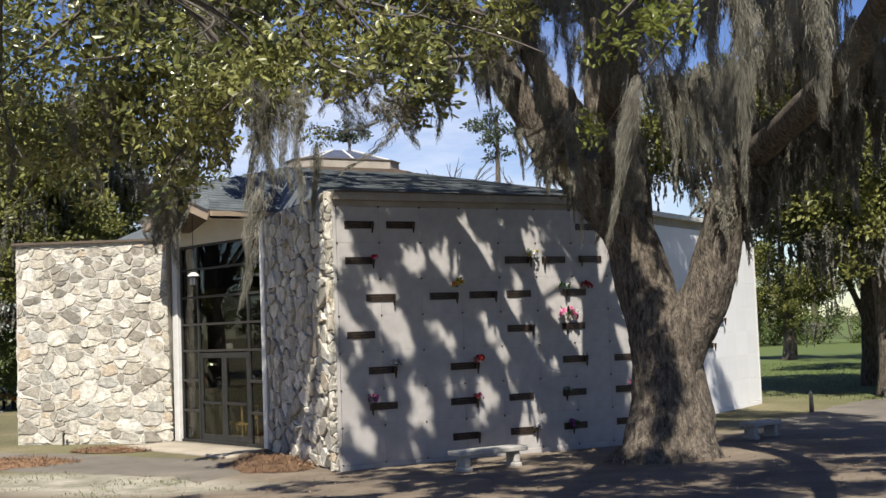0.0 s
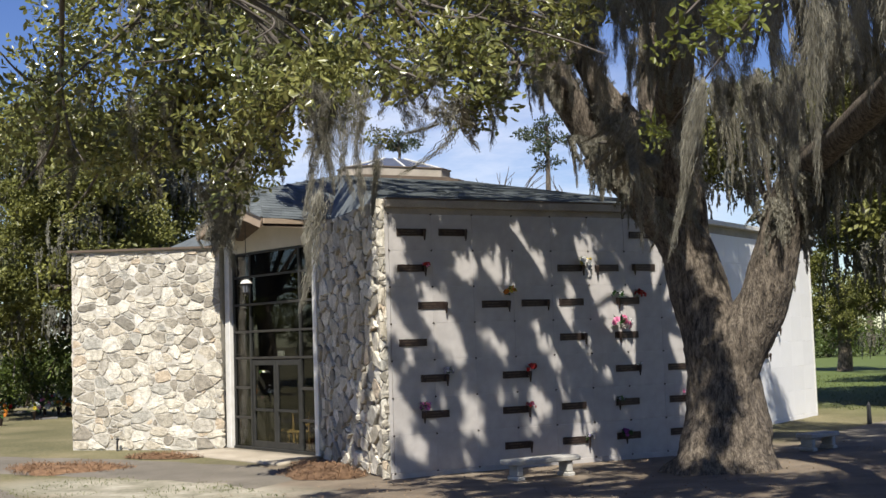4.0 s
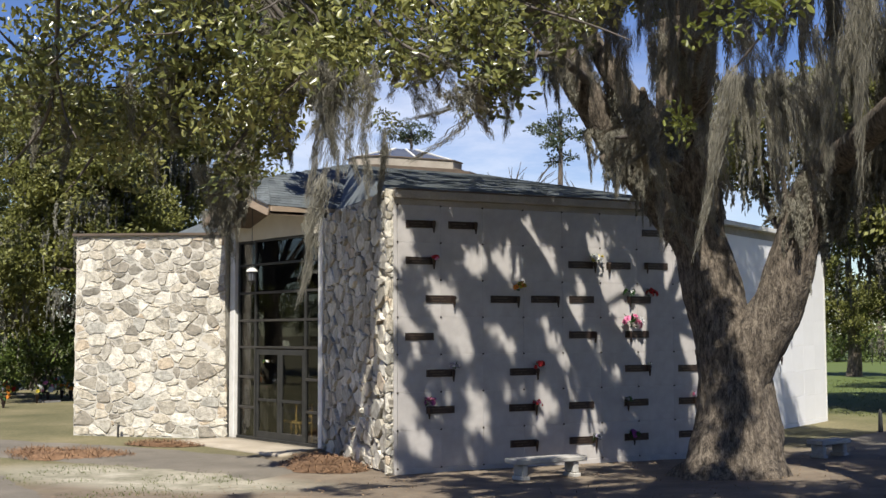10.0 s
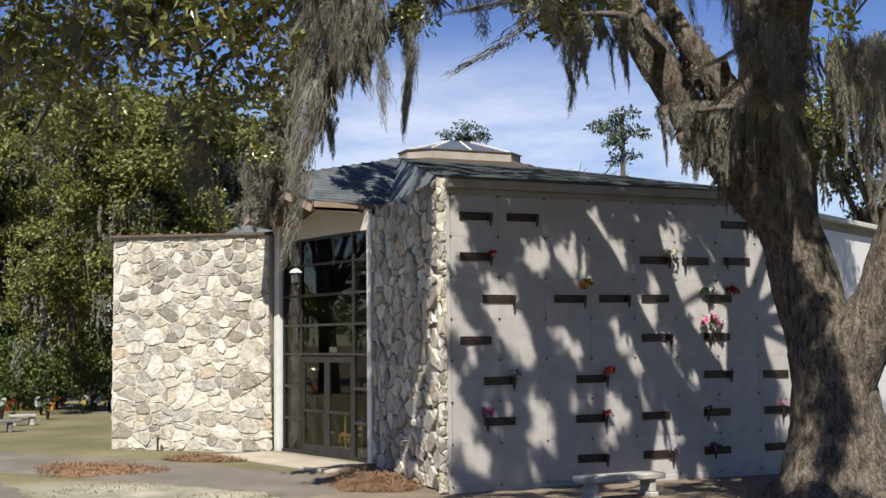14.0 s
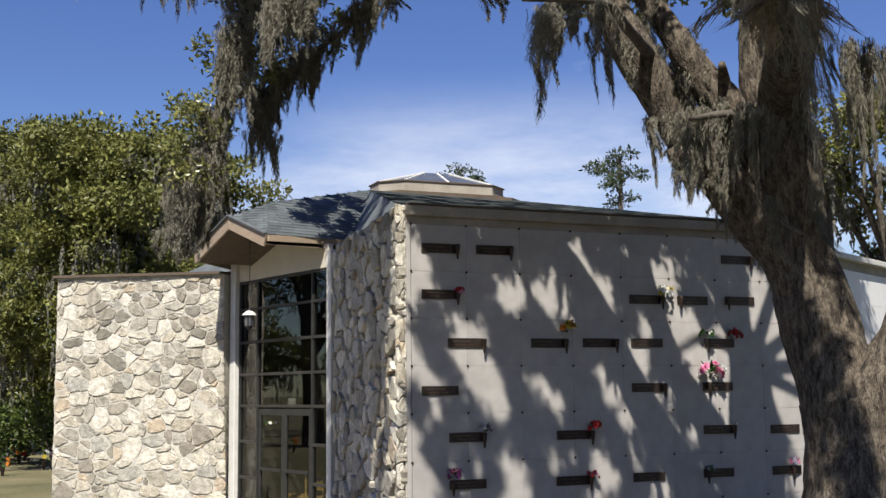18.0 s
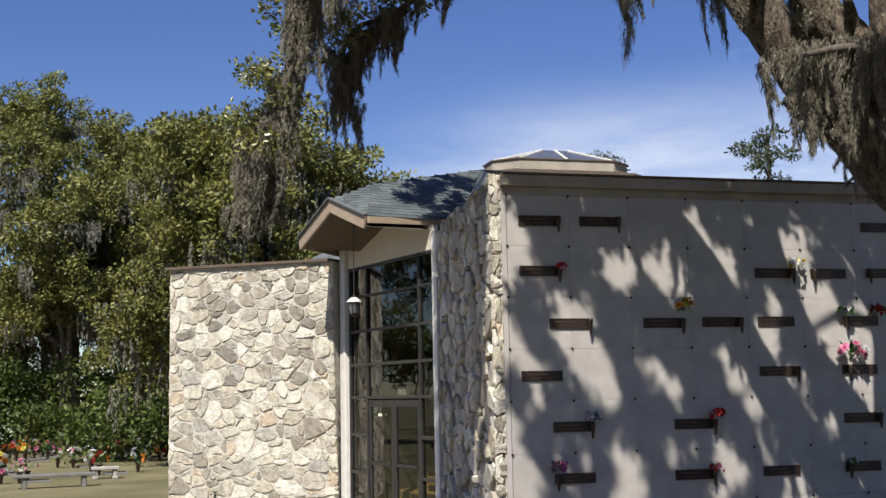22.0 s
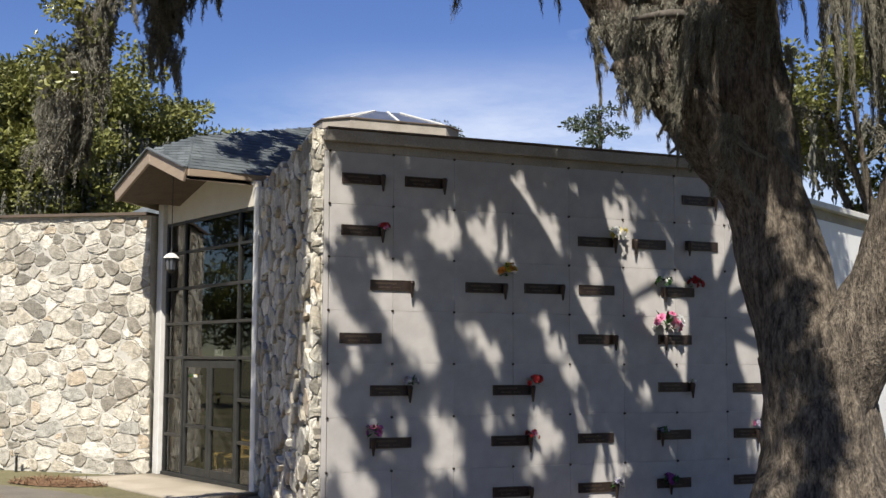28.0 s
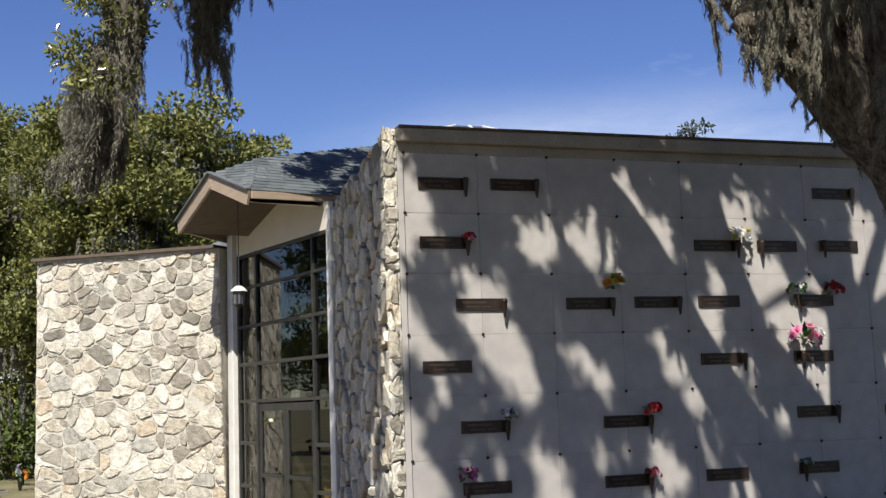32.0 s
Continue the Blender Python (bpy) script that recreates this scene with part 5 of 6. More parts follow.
def on_wall(p):
    """Where the shadow of a point of the crown falls in the plane of the granite wall."""
    q = Vector(p) + SUN_DIR * (p[1] / -SUN_DIR.y)
    return q.x, q.z


def over_wall(parent, seed, n=2100):
    """Unseen boughs added to shade the building, with the openings that let its dapples through."""
    rng = np.random.default_rng(seed)
    spots = []
    for _ in range(n):
        x, z = rng.uniform(0.1, 7.6), rng.uniform(-0.2, 6.1)
        if not lets_light(x, z):
            spots.append((x, 0.0, z))
    sunward(parent, spots, seed + 1, radius=(0.08, 0.19), per=58)
    # the stone end wall, the porch roof and the trunk
    spots = []
    for _ in range(1000):
        y, z = rng.uniform(0.5, 5.0), rng.uniform(0.1, 5.5)
        if y > 0.85 + 0.22 * max(0.0, 4.0 - z) ** 1.75:
            spots.append((-0.05 + 0.098 * y, y, z))
    sunward(parent, spots, seed + 2, 8.6, 11.0)
    sunward(parent, [(rng.uniform(-0.1, 2.6), rng.uniform(4.6, 8.2), 6.2) for _ in range(64)], seed + 3, 10.0, 11.6, (0.1, 0.24))
    sunward(parent, [(rng.uniform(0.4, 7.4), rng.uniform(0.2, 7.6), 6.0) for _ in range(400)], seed + 4, 10.2, 11.8, (0.1, 0.24))
    spots = []
    for z in np.concatenate([rng.uniform(0.3, 3.4, 190), rng.uniform(3.2, 8.8, 560)]):
        x = rng.uniform(1.6, 5.6) if z > 3.4 else rng.uniform(3.7, 5.1)
        if z > 5.8 and min(abs(x - 4.0), abs(x - 2.72 + 0.62 * (z - 6.0))) > 0.5:
            continue
        if (x < 4.5 or z > 5.6) and not lets_light(*on_wall((x, -4.7, z))):
            spots.append((x, -4.7, z))
    sunward(parent, spots, seed + 5, 10.2, 12.6)
    # the forecourt, between the wall and the drive
    spots = []
    for _ in range(2500):
        x, y = rng.uniform(-5.6, 13.0), rng.uniform(-12.5, -0.2)
        fall = Vector((x, y, 0.2)) + SUN_DIR * ((4.9 + y) / -SUN_DIR.y)
        if noise.noise(Vector((x * 1.5, y * 0.8, 1.7))) < -0.14 or (4.2 < fall.x < 6.8 and fall.z < 6.2) or (x < 0.8 and y > -0.6 + 0.72 * (x + 2.0) + rng.normal() * 0.25) or (x < -1.6 and y < -7.4) or math.hypot(x - 1.9, y + 2.5) < 1.0:
            continue
        spots.append((x, y, gz(x, y)))
    sunward(parent, spots, seed + 6, 10.0, 12.6, (0.12, 0.28), 60)


def great_oak():
    rng = np.random.default_rng(101)
    o = obj("live_oak", None)
    tagged(o, "old live oak with a forked trunk, hung with grey Spanish moss", "tree")
    limb("trunk", [(4.5, -4.3, -0.35), (4.54, -4.3, 0.1), (4.6, -4.28, 0.5), (4.67, -4.25, 1.2), (4.72, -4.2, 1.9), (4.7, -4.15, 2.4)], [1.32, 1.02, 0.8, 0.66, 0.64, 0.66], o, 110, 0.18, 1, None, 16, 0.045)
    stem = [(4.66, -4.15, 1.9), (4.54, -3.95, 2.8), (4.48, -3.78, 3.6), (4.36, -3.62, 4.6), (4.12, -3.65, 5.6), (4.0, -3.75, 6.6), (3.9, -3.8, 8.2)]
    limb("stem", stem, [0.58, 0.52, 0.5, 0.5, 0.5, 0.44, 0.36], o, 90, 0.15, 2, None, 16, 0.03)
    left = [(4.55, -3.8, 3.2), (4.12, -3.72, 4.25), (3.43, -3.57, 5.15), (2.72, -3.45, 6.0), (2.0, -3.4, 7.05), (1.25, -3.2, 8.4), (0.2, -2.8, 9.5)]
    limb("limb", left, [0.36, 0.34, 0.32, 0.3, 0.27, 0.23, 0.18], o, 60, 0.13, 3, None, 14, 0.022)
    inner = [(4.3, -3.6, 4.8), (3.92, -3.5, 5.6), (3.56, -3.43, 6.3), (3.1, -3.27, 6.9), (2.7, -3.2, 7.5), (2.4, -2.4, 8.8)]
    limb("limb", inner, [0.33, 0.31, 0.28, 0.23, 0.19, 0.15], o, 48, 0.15, 4, None, 12, 0.02)
    right = [(4.75, -4.35, 1.9), (5.0, -4.68, 2.7), (5.18, -4.92, 3.4), (5.32, -5.14, 4.22), (5.5, -5.42, 5.1), (5.95, -5.9, 5.75), (6.5, -6.5, 6.2), (7.6, -7.6, 7.2), (9.0, -8.6, 8.6)]
    limb("limb", right, [0.5, 0.44, 0.4, 0.38, 0.36, 0.33, 0.3, 0.25, 0.2], o, 64, 0.13, 5, None, 12, 0.024)
    fore = [(4.0, -3.9, 6.4), (2.6, -6.0, 7.0), (0.2, -9.2, 7.2), (-2.6, -12.0, 6.6), (-5.0, -13.6, 6.0), (-7.2, -14.0, 5.5), (-9.2, -13.2, 5.3)]
    limb("limb", fore, [0.34, 0.3, 0.26, 0.21, 0.16, 0.11, 0.06], o, 12, 0.1, 6)
    over = [(3.92, -3.8, 8.5), (2.5, -2.3, 9.9), (-0.6, -1.4, 9.5), (-2.9, -1.3, 8.9), (-5.2, -1.6, 8.6)]
    limb("limb", over, [0.22, 0.2, 0.18, 0.14, 0.08], o, 12, 0.1, 7)
    side = [(5.6, -5.6, 5.4), (3.6, -9.6, 6.0), (0.6, -13.4, 6.2), (-2.4, -16.2, 5.8), (-4.8, -17.8, 5.4)]
    limb("limb", side, [0.26, 0.22, 0.17, 0.12, 0.06], o, 12, 0.1, 8)
    # drooping branches by the entrance
    droop1 = [(-2.7, -1.35, 8.9), (-2.85, -1.5, 7.6), (-3.1, -1.22, 6.37), (-3.3, -0.96, 5.4), (-3.55, -0.8, 4.75)]
    limb("branch", droop1, [0.09, 0.075, 0.06, 0.045, 0.02], o, 8, 0.1, 9, TWIG)
    droop2 = [(-0.4, -1.3, 9.2), (-0.9, -0.5, 8.1), (-1.48, 0.0, 7.62), (-1.98, 0.17, 7.42), (-2.15, 0.29, 7.0), (-2.1, 0.45, 6.3)]
    limb("branch", droop2, [0.06, 0.05, 0.04, 0.035, 0.025, 0.012], o, 8, 0.1, 10, TWIG)
    limb("branch", [(-1.9, -1.4, 9.1), (-2.2, -2.6, 7.9), (-2.5, -3.0, 7.4), (-2.9, -2.7, 7.3)], [0.08, 0.06, 0.045, 0.02], o, 8, 0.1, 12, TWIG)
    limb("branch", [(2.3, -3.4, 7.0), (1.2, -4.6, 6.9), (0.1, -5.8, 6.75), (-0.8, -5.7, 6.7)], [0.09, 0.07, 0.05, 0.02], o, 8, 0.1, 13, TWIG)
    limb("branch", [(3.3, -3.6, 5.4), (2.6, -4.8, 5.8), (2.0, -5.4, 5.75), (1.6, -5.2, 5.7)], [0.1, 0.07, 0.05, 0.02], o, 8, 0.1, 14, TWIG)
    stub = [(3.5, -3.4, 6.2), (3.3, -3.6, 6.7), (3.05, -3.9, 6.85)]
    limb("broken_stub", stub, [0.12, 0.08, 0.05], o, 8, 0.2, 11)

    def sprays(p, r, n, kinds, s=1.0):
        for _ in range(n):
            d = rng.normal(size=3)
            d *= r * rng.uniform(0, 1) ** 0.4 / np.linalg.norm(d)
            stuff(obj("leaf_spray", kinds[rng.integers(len(kinds))], o, turned(Vector(p) + Vector(d), rng, s * rng.uniform(0.75, 1.25))))

    # foliage that hangs low before the entrance drive
    low = [(-7.8, -12.33, 4.22, 0.6), (-7.43, -12.5, 4.7, 0.7), (-7.32, -11.37, 4.1, 0.5), (-7.05, -13.14, 4.8, 0.7), (-7.02, -12.49, 4.3, 0.5), (-6.83, -13.61, 4.42, 0.6), (-6.64, -13.06, 3.98, 0.35),
           (-6.66, -14.26, 4.58, 0.55), (-6.5, -14.22, 4.2, 0.3), (-6.26, -14.39, 4.5, 0.42), (-5.81, -14.08, 4.7, 0.4), (-5.55, -14.15, 4.5, 0.28), (-5.03, -13.9, 4.72, 0.4), (-4.87, -13.33, 4.42, 0.2),
           (-4.51, -13.68, 4.98, 0.3), (-7.5, -11.6, 5.2, 0.6), (-6.4, -13.4, 5.2, 0.7), (-5.4, -13.8, 5.3, 0.6)]
    for x, y, z, r in low:
        sprays((x, y, z), r, int(5 + 34 * r * r), NEAR_SPRAY)
        p = Vector((x, y, z))
        q = along(fore, rng.uniform(0.6, 0.98))
        mid = (p + q) / 2 + Vector((0, 0, 0.25))
        limb("twig", [q, mid, p, p + Vector((rng.uniform(-0.3, 0.3), rng.uniform(-0.3, 0.3), -r * 0.7))], [0.03, 0.022, 0.014, 0.006], o, 5, 0.0, 0, TWIG)
        for _ in range(3):
            e = p + Vector(rng.normal(size=3)) * r * 0.6
            limb("twig", [mid.lerp(p, 0.6), (p + e) / 2 + Vector((0, 0, 0.08)), e], [0.012, 0.009, 0.004], o, 4, 0.0, 0, TWIG)
    for x, y, z, r in ((-5.48, -16.49, 4.1, 0.15), (-5.52, -16.95, 3.98, 0.12), (-4.28, -14.81, 3.95, 0.18), (-5.3, -16.7, 4.15, 0.15)):
        sprays((x, y, z), r, 4, [NEW_SPRAY], 0.65)
        q = along(side, 0.85)
        limb("twig", [q, (q + Vector((x, y, z))) / 2 + Vector((0, 0, 0.2)), (x, y, z)], [0.02, 0.012, 0.005], o, 5, 0.0, 0, TWIG)
    # foliage on the drooping branches by the entrance
    for pts, n in ((droop1, 20), (droop2, 16)):
        for _ in range(n):
            p = along(pts, rng.uniform(0.2, 0.85)) + Vector((rng.uniform(-0.45, 0.1), rng.uniform(-0.3, 0.3), rng.uniform(-0.1, 0.25)))
            sprays(p, 0.12, 2, NEAR_SPRAY, 1.1)

    def beards(p, n, ln, kinds, spread=0.2, wide=1.0):
        for _ in range(n):
            q = Vector(p) + Vector((rng.normal() * spread, rng.normal() * spread, rng.uniform(-0.05, 0.1)))
            stuff(obj("moss_beard", kinds[rng.integers(len(kinds))], o, upright(q, rng, wide * rng.uniform(0.8, 1.3), ln * rng.uniform(0.6, 1.15))))

    for x, y, z, ln in [(-6.81, -12.47, 3.8, 0.7), (-7.26, -12.44, 4.25, 0.6), (-6.69, -13.8, 4.86, 0.6), (-5.72, -14.06, 4.43, 0.5), (-5.85, -13.98, 4.36, 0.4),
                        (-4.84, -13.36, 4.43, 0.45), (-3.85, -12.94, 5.15, 0.8), (-3.64, -13.03, 5.0, 1.0), (-3.39, -13.01, 4.21, 0.9), (-3.26, -13.07, 4.07, 0.8), (-3.61, -14.07, 4.07, 0.9), (-3.45, -14.36, 4.69, 0.9),
                        (-2.59, -13.72, 4.59, 1.0), (-3.72, -15.42, 4.49, 1.2), (-4.93, -17.04, 4.35, 1.0), (-4.81, -17.12, 4.3, 1.1), (-4.27, -16.23, 4.4, 0.9), (-7.1, -12.9, 4.5, 0.9), (-6.9, -13.3, 4.9, 0.8), (-7.5, -12.2, 4.2, 0.6), (-6.4, -13.9, 4.5, 0.5), (-6.1, -14.2, 4.3, 0.4), (-5.3, -13.9, 4.6, 0.5), (-7.7, -12.0, 4.6, 0.8)]:
        beards((x, y, z), 1 if x > -5.0 else 2, ln, NEAR_MOSS, 0.1)
    for pts, n, ln in ((right, 26, 1.2), (stem, 4, 0.8), (left, 12, 0.8), (inner, 26, 0.9), (over, 44, 1.1), (side, 12, 1.0), (fore, 22, 0.9)):
        for _ in range(n):
            p = along(pts, rng.uniform(0.35, 0.7 if pts is fore else 1.0))
            beards(p - Vector((0, 0, 0.15)), 1, ln, MID_MOSS if pts is not side else NEAR_MOSS, 0.18, 1.2)
    for pts, n, ln in ((droop1, 84, 0.9), (droop2, 52, 0.75)):
        for _ in range(n):
            p = along(pts, rng.uniform(0.15, 1.0))
            beards(p, 1, ln, MID_MOSS, 0.1, 1.0)

    def drape(pts, radii, n, ln, t0=0.0, t1=1.0):
        """Moss that clings to the bark of a limb and hangs from it."""
        for _ in range(n):
            t = rng.uniform(t0, t1)
            k = min(int(t * (len(pts) - 1)), len(pts) - 2)
            a = rng.uniform(-3.6, 0.4)
            p = along(pts, t) + Vector((math.cos(a), math.sin(a), 0)) * radii[k] * 0.92
            beards(p, 1, ln, MID_MOSS, 0.04, 0.9)

    drape(left, [0.4, 0.38, 0.31, 0.27, 0.25, 0.23, 0.18], 20, 0.55, 0.35, 0.85)
    drape(stem, [0.6, 0.62, 0.6, 0.55, 0.5, 0.44, 0.36], 14, 0.6, 0.5, 0.95)
    drape(inner, [0.33, 0.31, 0.28, 0.23, 0.19, 0.15], 10, 0.6)
    drape(right, [0.5, 0.44, 0.4, 0.38, 0.36, 0.33, 0.3, 0.25, 0.2], 52, 0.75, 0.36, 0.9)
    for k in range(40):
        p = along(right, rng.uniform(0.45, 1.0)) + Vector((rng.uniform(-0.55, -0.1), rng.uniform(-0.5, 0.1), rng.uniform(-0.1, 0.35)))
        beards(p, 1, 1.1, MID_MOSS, 0.1, 1.5)
    for k in range(26):
        beards((rng.uniform(4.6, 7.2), rng.uniform(-7.4, -5.6), rng.uniform(7.0, 8.0)), 1, 1.7, MID_MOSS, 0.15, 1.4)
    # a broken snag with a thick beard on the leaning limb
    snag = [(3.05, -3.6, 5.5), (2.62, -3.75, 5.64), (2.25, -3.85, 5.58)]
    limb("broken_stub", snag, [0.16, 0.13, 0.09], o, 9, 0.25, 15)
    for k in range(9):
        beards(along(snag, k / 8) + Vector((0.15, 0, -0.02)), 1, 0.9 - 0.3 * (k / 8), MID_MOSS, 0.07, 1.0)
    for x, y, z, ln in ((-0.2, -5.2, 6.9, 0.8), (0.3, -4.9, 7.1, 0.7), (-1.6, -5.9, 7.0, 0.7), (2.4, -1.8, 7.8, 1.2), (1.2, -2.4, 7.9, 0.9), (0.4, -2.6, 8.0, 0.7), (-0.6, -1.6, 8.2, 0.8), (2.2, -3.6, 6.2, 1.0), (2.6, -4.0, 5.6, 1.2)):
        beards((x, y, z), 2, ln, MID_MOSS, 0.1, 1.0)
    for p0, p1, n, ln, kinds in (((-5.0, -13.5, 5.0), (-4.0, -13.3, 5.25), 7, 0.6, NEAR_MOSS), ((-3.9, -12.9, 5.45), (-2.6, -13.4, 5.3), 12, 1.1, NEAR_MOSS), ((-2.7, -12.3, 5.9), (-0.4, -13.6, 5.8), 17, 1.35, MID_MOSS),
                                 ((-3.6, -15.0, 4.9), (-2.4, -15.8, 4.9), 5, 0.8, NEAR_MOSS), ((5.4, -5.5, 5.05), (6.7, -6.8, 6.1), 28, 1.15, MID_MOSS), ((6.5, -6.5, 6.0), (9.0, -8.4, 8.2), 34, 2.3, MID_MOSS),
                                 ((3.8, -4.6, 7.0), (5.2, -5.4, 6.9), 8, 1.4, MID_MOSS), ((-2.9, -2.7, 7.3), (-2.3, -2.9, 7.4), 10, 0.9, MID_MOSS), ((-0.5, -5.6, 6.6), (0.1, -5.9, 6.6), 4, 0.7, MID_MOSS), ((1.7, -4.9, 5.85), (2.3, -5.8, 5.75), 18, 0.95, MID_MOSS), ((4.6, -5.2, 6.7), (5.2, -5.7, 6.6), 5, 1.2, MID_MOSS), ((5.6, -3.8, 7.4), (6.6, -4.6, 7.3), 14, 2.4, MID_MOSS), ((1.6, -6.5, 7.0), (3.4, -5.2, 7.1), 12, 1.0, MID_MOSS)):
        for k in range(n):
            beards(Vector(p0).lerp(Vector(p1), (k + rng.uniform()) / n), 1, ln, kinds, 0.12, 1.0)

    def tail(top, tip, mesh, wide):
        """A single beard blown aslant from its top to its tip."""
        d = Vector(top) - Vector(tip)
        m = Matrix(((wide, 0, d.x, top[0]), (0, wide, d.y, top[1]), (0, 0, d.z, top[2]), (0, 0, 0, 1)))
        stuff(obj("moss_beard", mesh, o, m))

    # a thick beard under the low boughs, and a leafy twig beside it
    for _ in range(9):
        beards((-6.62, -14.68, 4.08), 1, 0.68, NEAR_MOSS, 0.045, 0.7)
    sprays((-6.62, -14.66, 4.14), 0.2, 8, NEAR_SPRAY, 0.85)
    sprays((-6.16, -14.32, 3.92), 0.06, 2, NEAR_SPRAY, 0.45)
    for top, tip, k, wide in (((-6.68, -14.73, 3.48), (-6.98, -14.84, 2.85), 0, 0.7), ((-6.21, -14.48, 3.81), (-6.38, -14.43, 3.07), 1, 0.5),
                              ((-3.55, -0.8, 5.6), (-3.95, -1.1, 4.45), 0, 2.0), ((-3.4, -0.9, 5.9), (-3.8, -1.1, 4.6), 1, 2.2), ((-3.5, -0.85, 5.3), (-4.05, -1.2, 4.35), 1, 1.8), ((-4.6, -15.6, 4.1), (-5.05, -15.45, 3.15), 0, 0.6),
                              ((-4.45, -15.4, 4.1), (-4.75, -15.35, 3.3), 1, 0.7), ((-0.1, -4.8, 6.9), (-0.25, -4.85, 5.6), 0, 1.7), ((0.1, -4.8, 6.9), (0.05, -4.85, 6.1), 1, 1.8)):
        tail(top, tip, TAIL_MOSS[k], wide)
    for x, y, z, ln in ((-3.4, -13.0, 4.5, 0.75), (-3.2, -13.1, 4.4, 0.8), (-3.5, -13.2, 4.35, 0.7), (-5.6, -14.3, 4.2, 0.5), (2.9, -5.0, 4.9, 1.0), (3.3, -5.2, 5.0, 1.1)):
        beards((x, y, z), 2, ln, CORD_MOSS, 0.03, 1.2)
    # the high crown over the forecourt, out of view and laid out for its shade
    def crown(lo, hi, n, base, gap, kinds, size, wide=0.4):
        for _ in range(n):
            x, y = rng.uniform(lo[0], hi[0]), rng.uniform(lo[1], hi[1])
            if noise.noise(Vector((x, y, 4.2))) < gap:
                continue
            z = base + 3.0 * math.exp(-((x - 4) ** 2 + (y + 6) ** 2) / 40) + rng.uniform(-0.6, 1.6)
            fall = Vector((x, y, z)) + SUN_DIR * ((4.9 + y) / -SUN_DIR.y)
            if 4.3 - wide < fall.x < 6.6 + wide and 0.2 - wide < fall.z < 6.0 + wide:
                continue  # the opening that lights the right-hand limb
            wx, wz = on_wall((x, y, z))
            if 0.0 < wx < 7.7 and 0.0 < wz < 5.0:
                continue  # the dappled granite wall
            sprays((x, y, z), 0.1, 1, kinds, size)
            if rng.uniform() < 0.08:
                beards((x, y, z - 0.4), 1, 1.3, MID_MOSS, 0.1, 1.2)

    over_wall(o, 5836)
    crown((-4.4, -14.0), (6.0, -9.5), 46, 9.8, -0.6, BOUGH, 1.0, 0.9)
    crown((4.5, -11.0), (9.5, -2.5), 110, 9.6, 0.04, HIGH_SPRAY, 1.25)
    crown((-3.0, -19.0), (9.0, -13.0), 110, 9.8, 0.04, HIGH_SPRAY, 1.25)
    crown((-6.6, -20.0), (-3.0, -15.2), 60, 9.8, -0.2, HIGH_SPRAY, 1.0)
    crown((5.5, -2.5), (9.4, 2.5), 56, 9.8, -0.2, HIGH_SPRAY, 1.0)
    for k in range(9):
        a = k * 0.7
        e = Vector((3.9 + 5.5 * math.cos(a), -5.5 + 5 * math.sin(a), 12.0))
        limb("limb", [(3.9, -3.8, 8.2), Vector((3.9, -4.2, 10.2)).lerp(e, 0.4), e], [0.1, 0.05, 0.015], o, 8, 0.1, 20 + k)
    return o


great_oak()


def tree(at, height, crown, name, label, sprays, n, seed, lobes=9, moss=0, trunk_r=0.4, low=0.3, flat=0.6):
    """A tapered trunk with limbs to the lobes of an uneven crown of many leaf clumps."""
    rng = np.random.default_rng(seed)
    o = obj(name, None, None, Matrix.Translation(at))
    tagged(o, label, "tree", "background trees")
    limb("trunk", [(0, 0, -0.2), (0.1, 0, height * 0.15), (rng.uniform(-0.4, 0.4), rng.uniform(-0.4, 0.4), height * 0.45), (rng.uniform(-0.6, 0.6), 0, height * 0.8)], [trunk_r * 1.3, trunk_r, trunk_r * 0.7, trunk_r * 0.2], o, 9, 0.1, seed)
    for k in range(lobes):
        a = 2 * math.pi * k / lobes + rng.uniform(-0.4, 0.4)
        h = height * rng.uniform(low + 0.12, 0.93)
        reach = crown * rng.uniform(0.35, 0.85) * (1.15 - 0.55 * (h / height) ** 2)
        c = Vector((math.cos(a) * reach, math.sin(a) * reach, h))
        st = Vector((0, 0, height * rng.uniform(0.2, 0.5)))
        limb("limb", [st, st.lerp(c, 0.5) + Vector((0, 0, 0.4)), c], [trunk_r * 0.4, trunk_r * 0.25, 0.04], o, 6, 0.0, seed + k)
        r = crown * rng.uniform(0.26, 0.42)
        for _ in range(n // lobes):
            d = rng.normal(size=3)
            d *= r * rng.uniform(0.25, 1.0) ** 0.35 / np.linalg.norm(d)
            d[2] *= flat
            stuff(obj("leaf_clump", sprays[rng.integers(len(sprays))], o, turned(c + Vector(d), rng, rng.uniform(0.8, 1.4))))
        for _ in range(moss // lobes):
            d = rng.normal(size=2) * r * 0.6
            stuff(obj("moss_beard", FAR_MOSS[rng.integers(2)], o, upright(c + Vector((d[0], d[1], -r * flat * rng.uniform(0.4, 0.9))), rng, rng.uniform(0.9, 1.5), rng.uniform(1.0, 2.2))))
    return o


OAK_LABEL = "broad live oak with grey hanging moss beyond the graves"
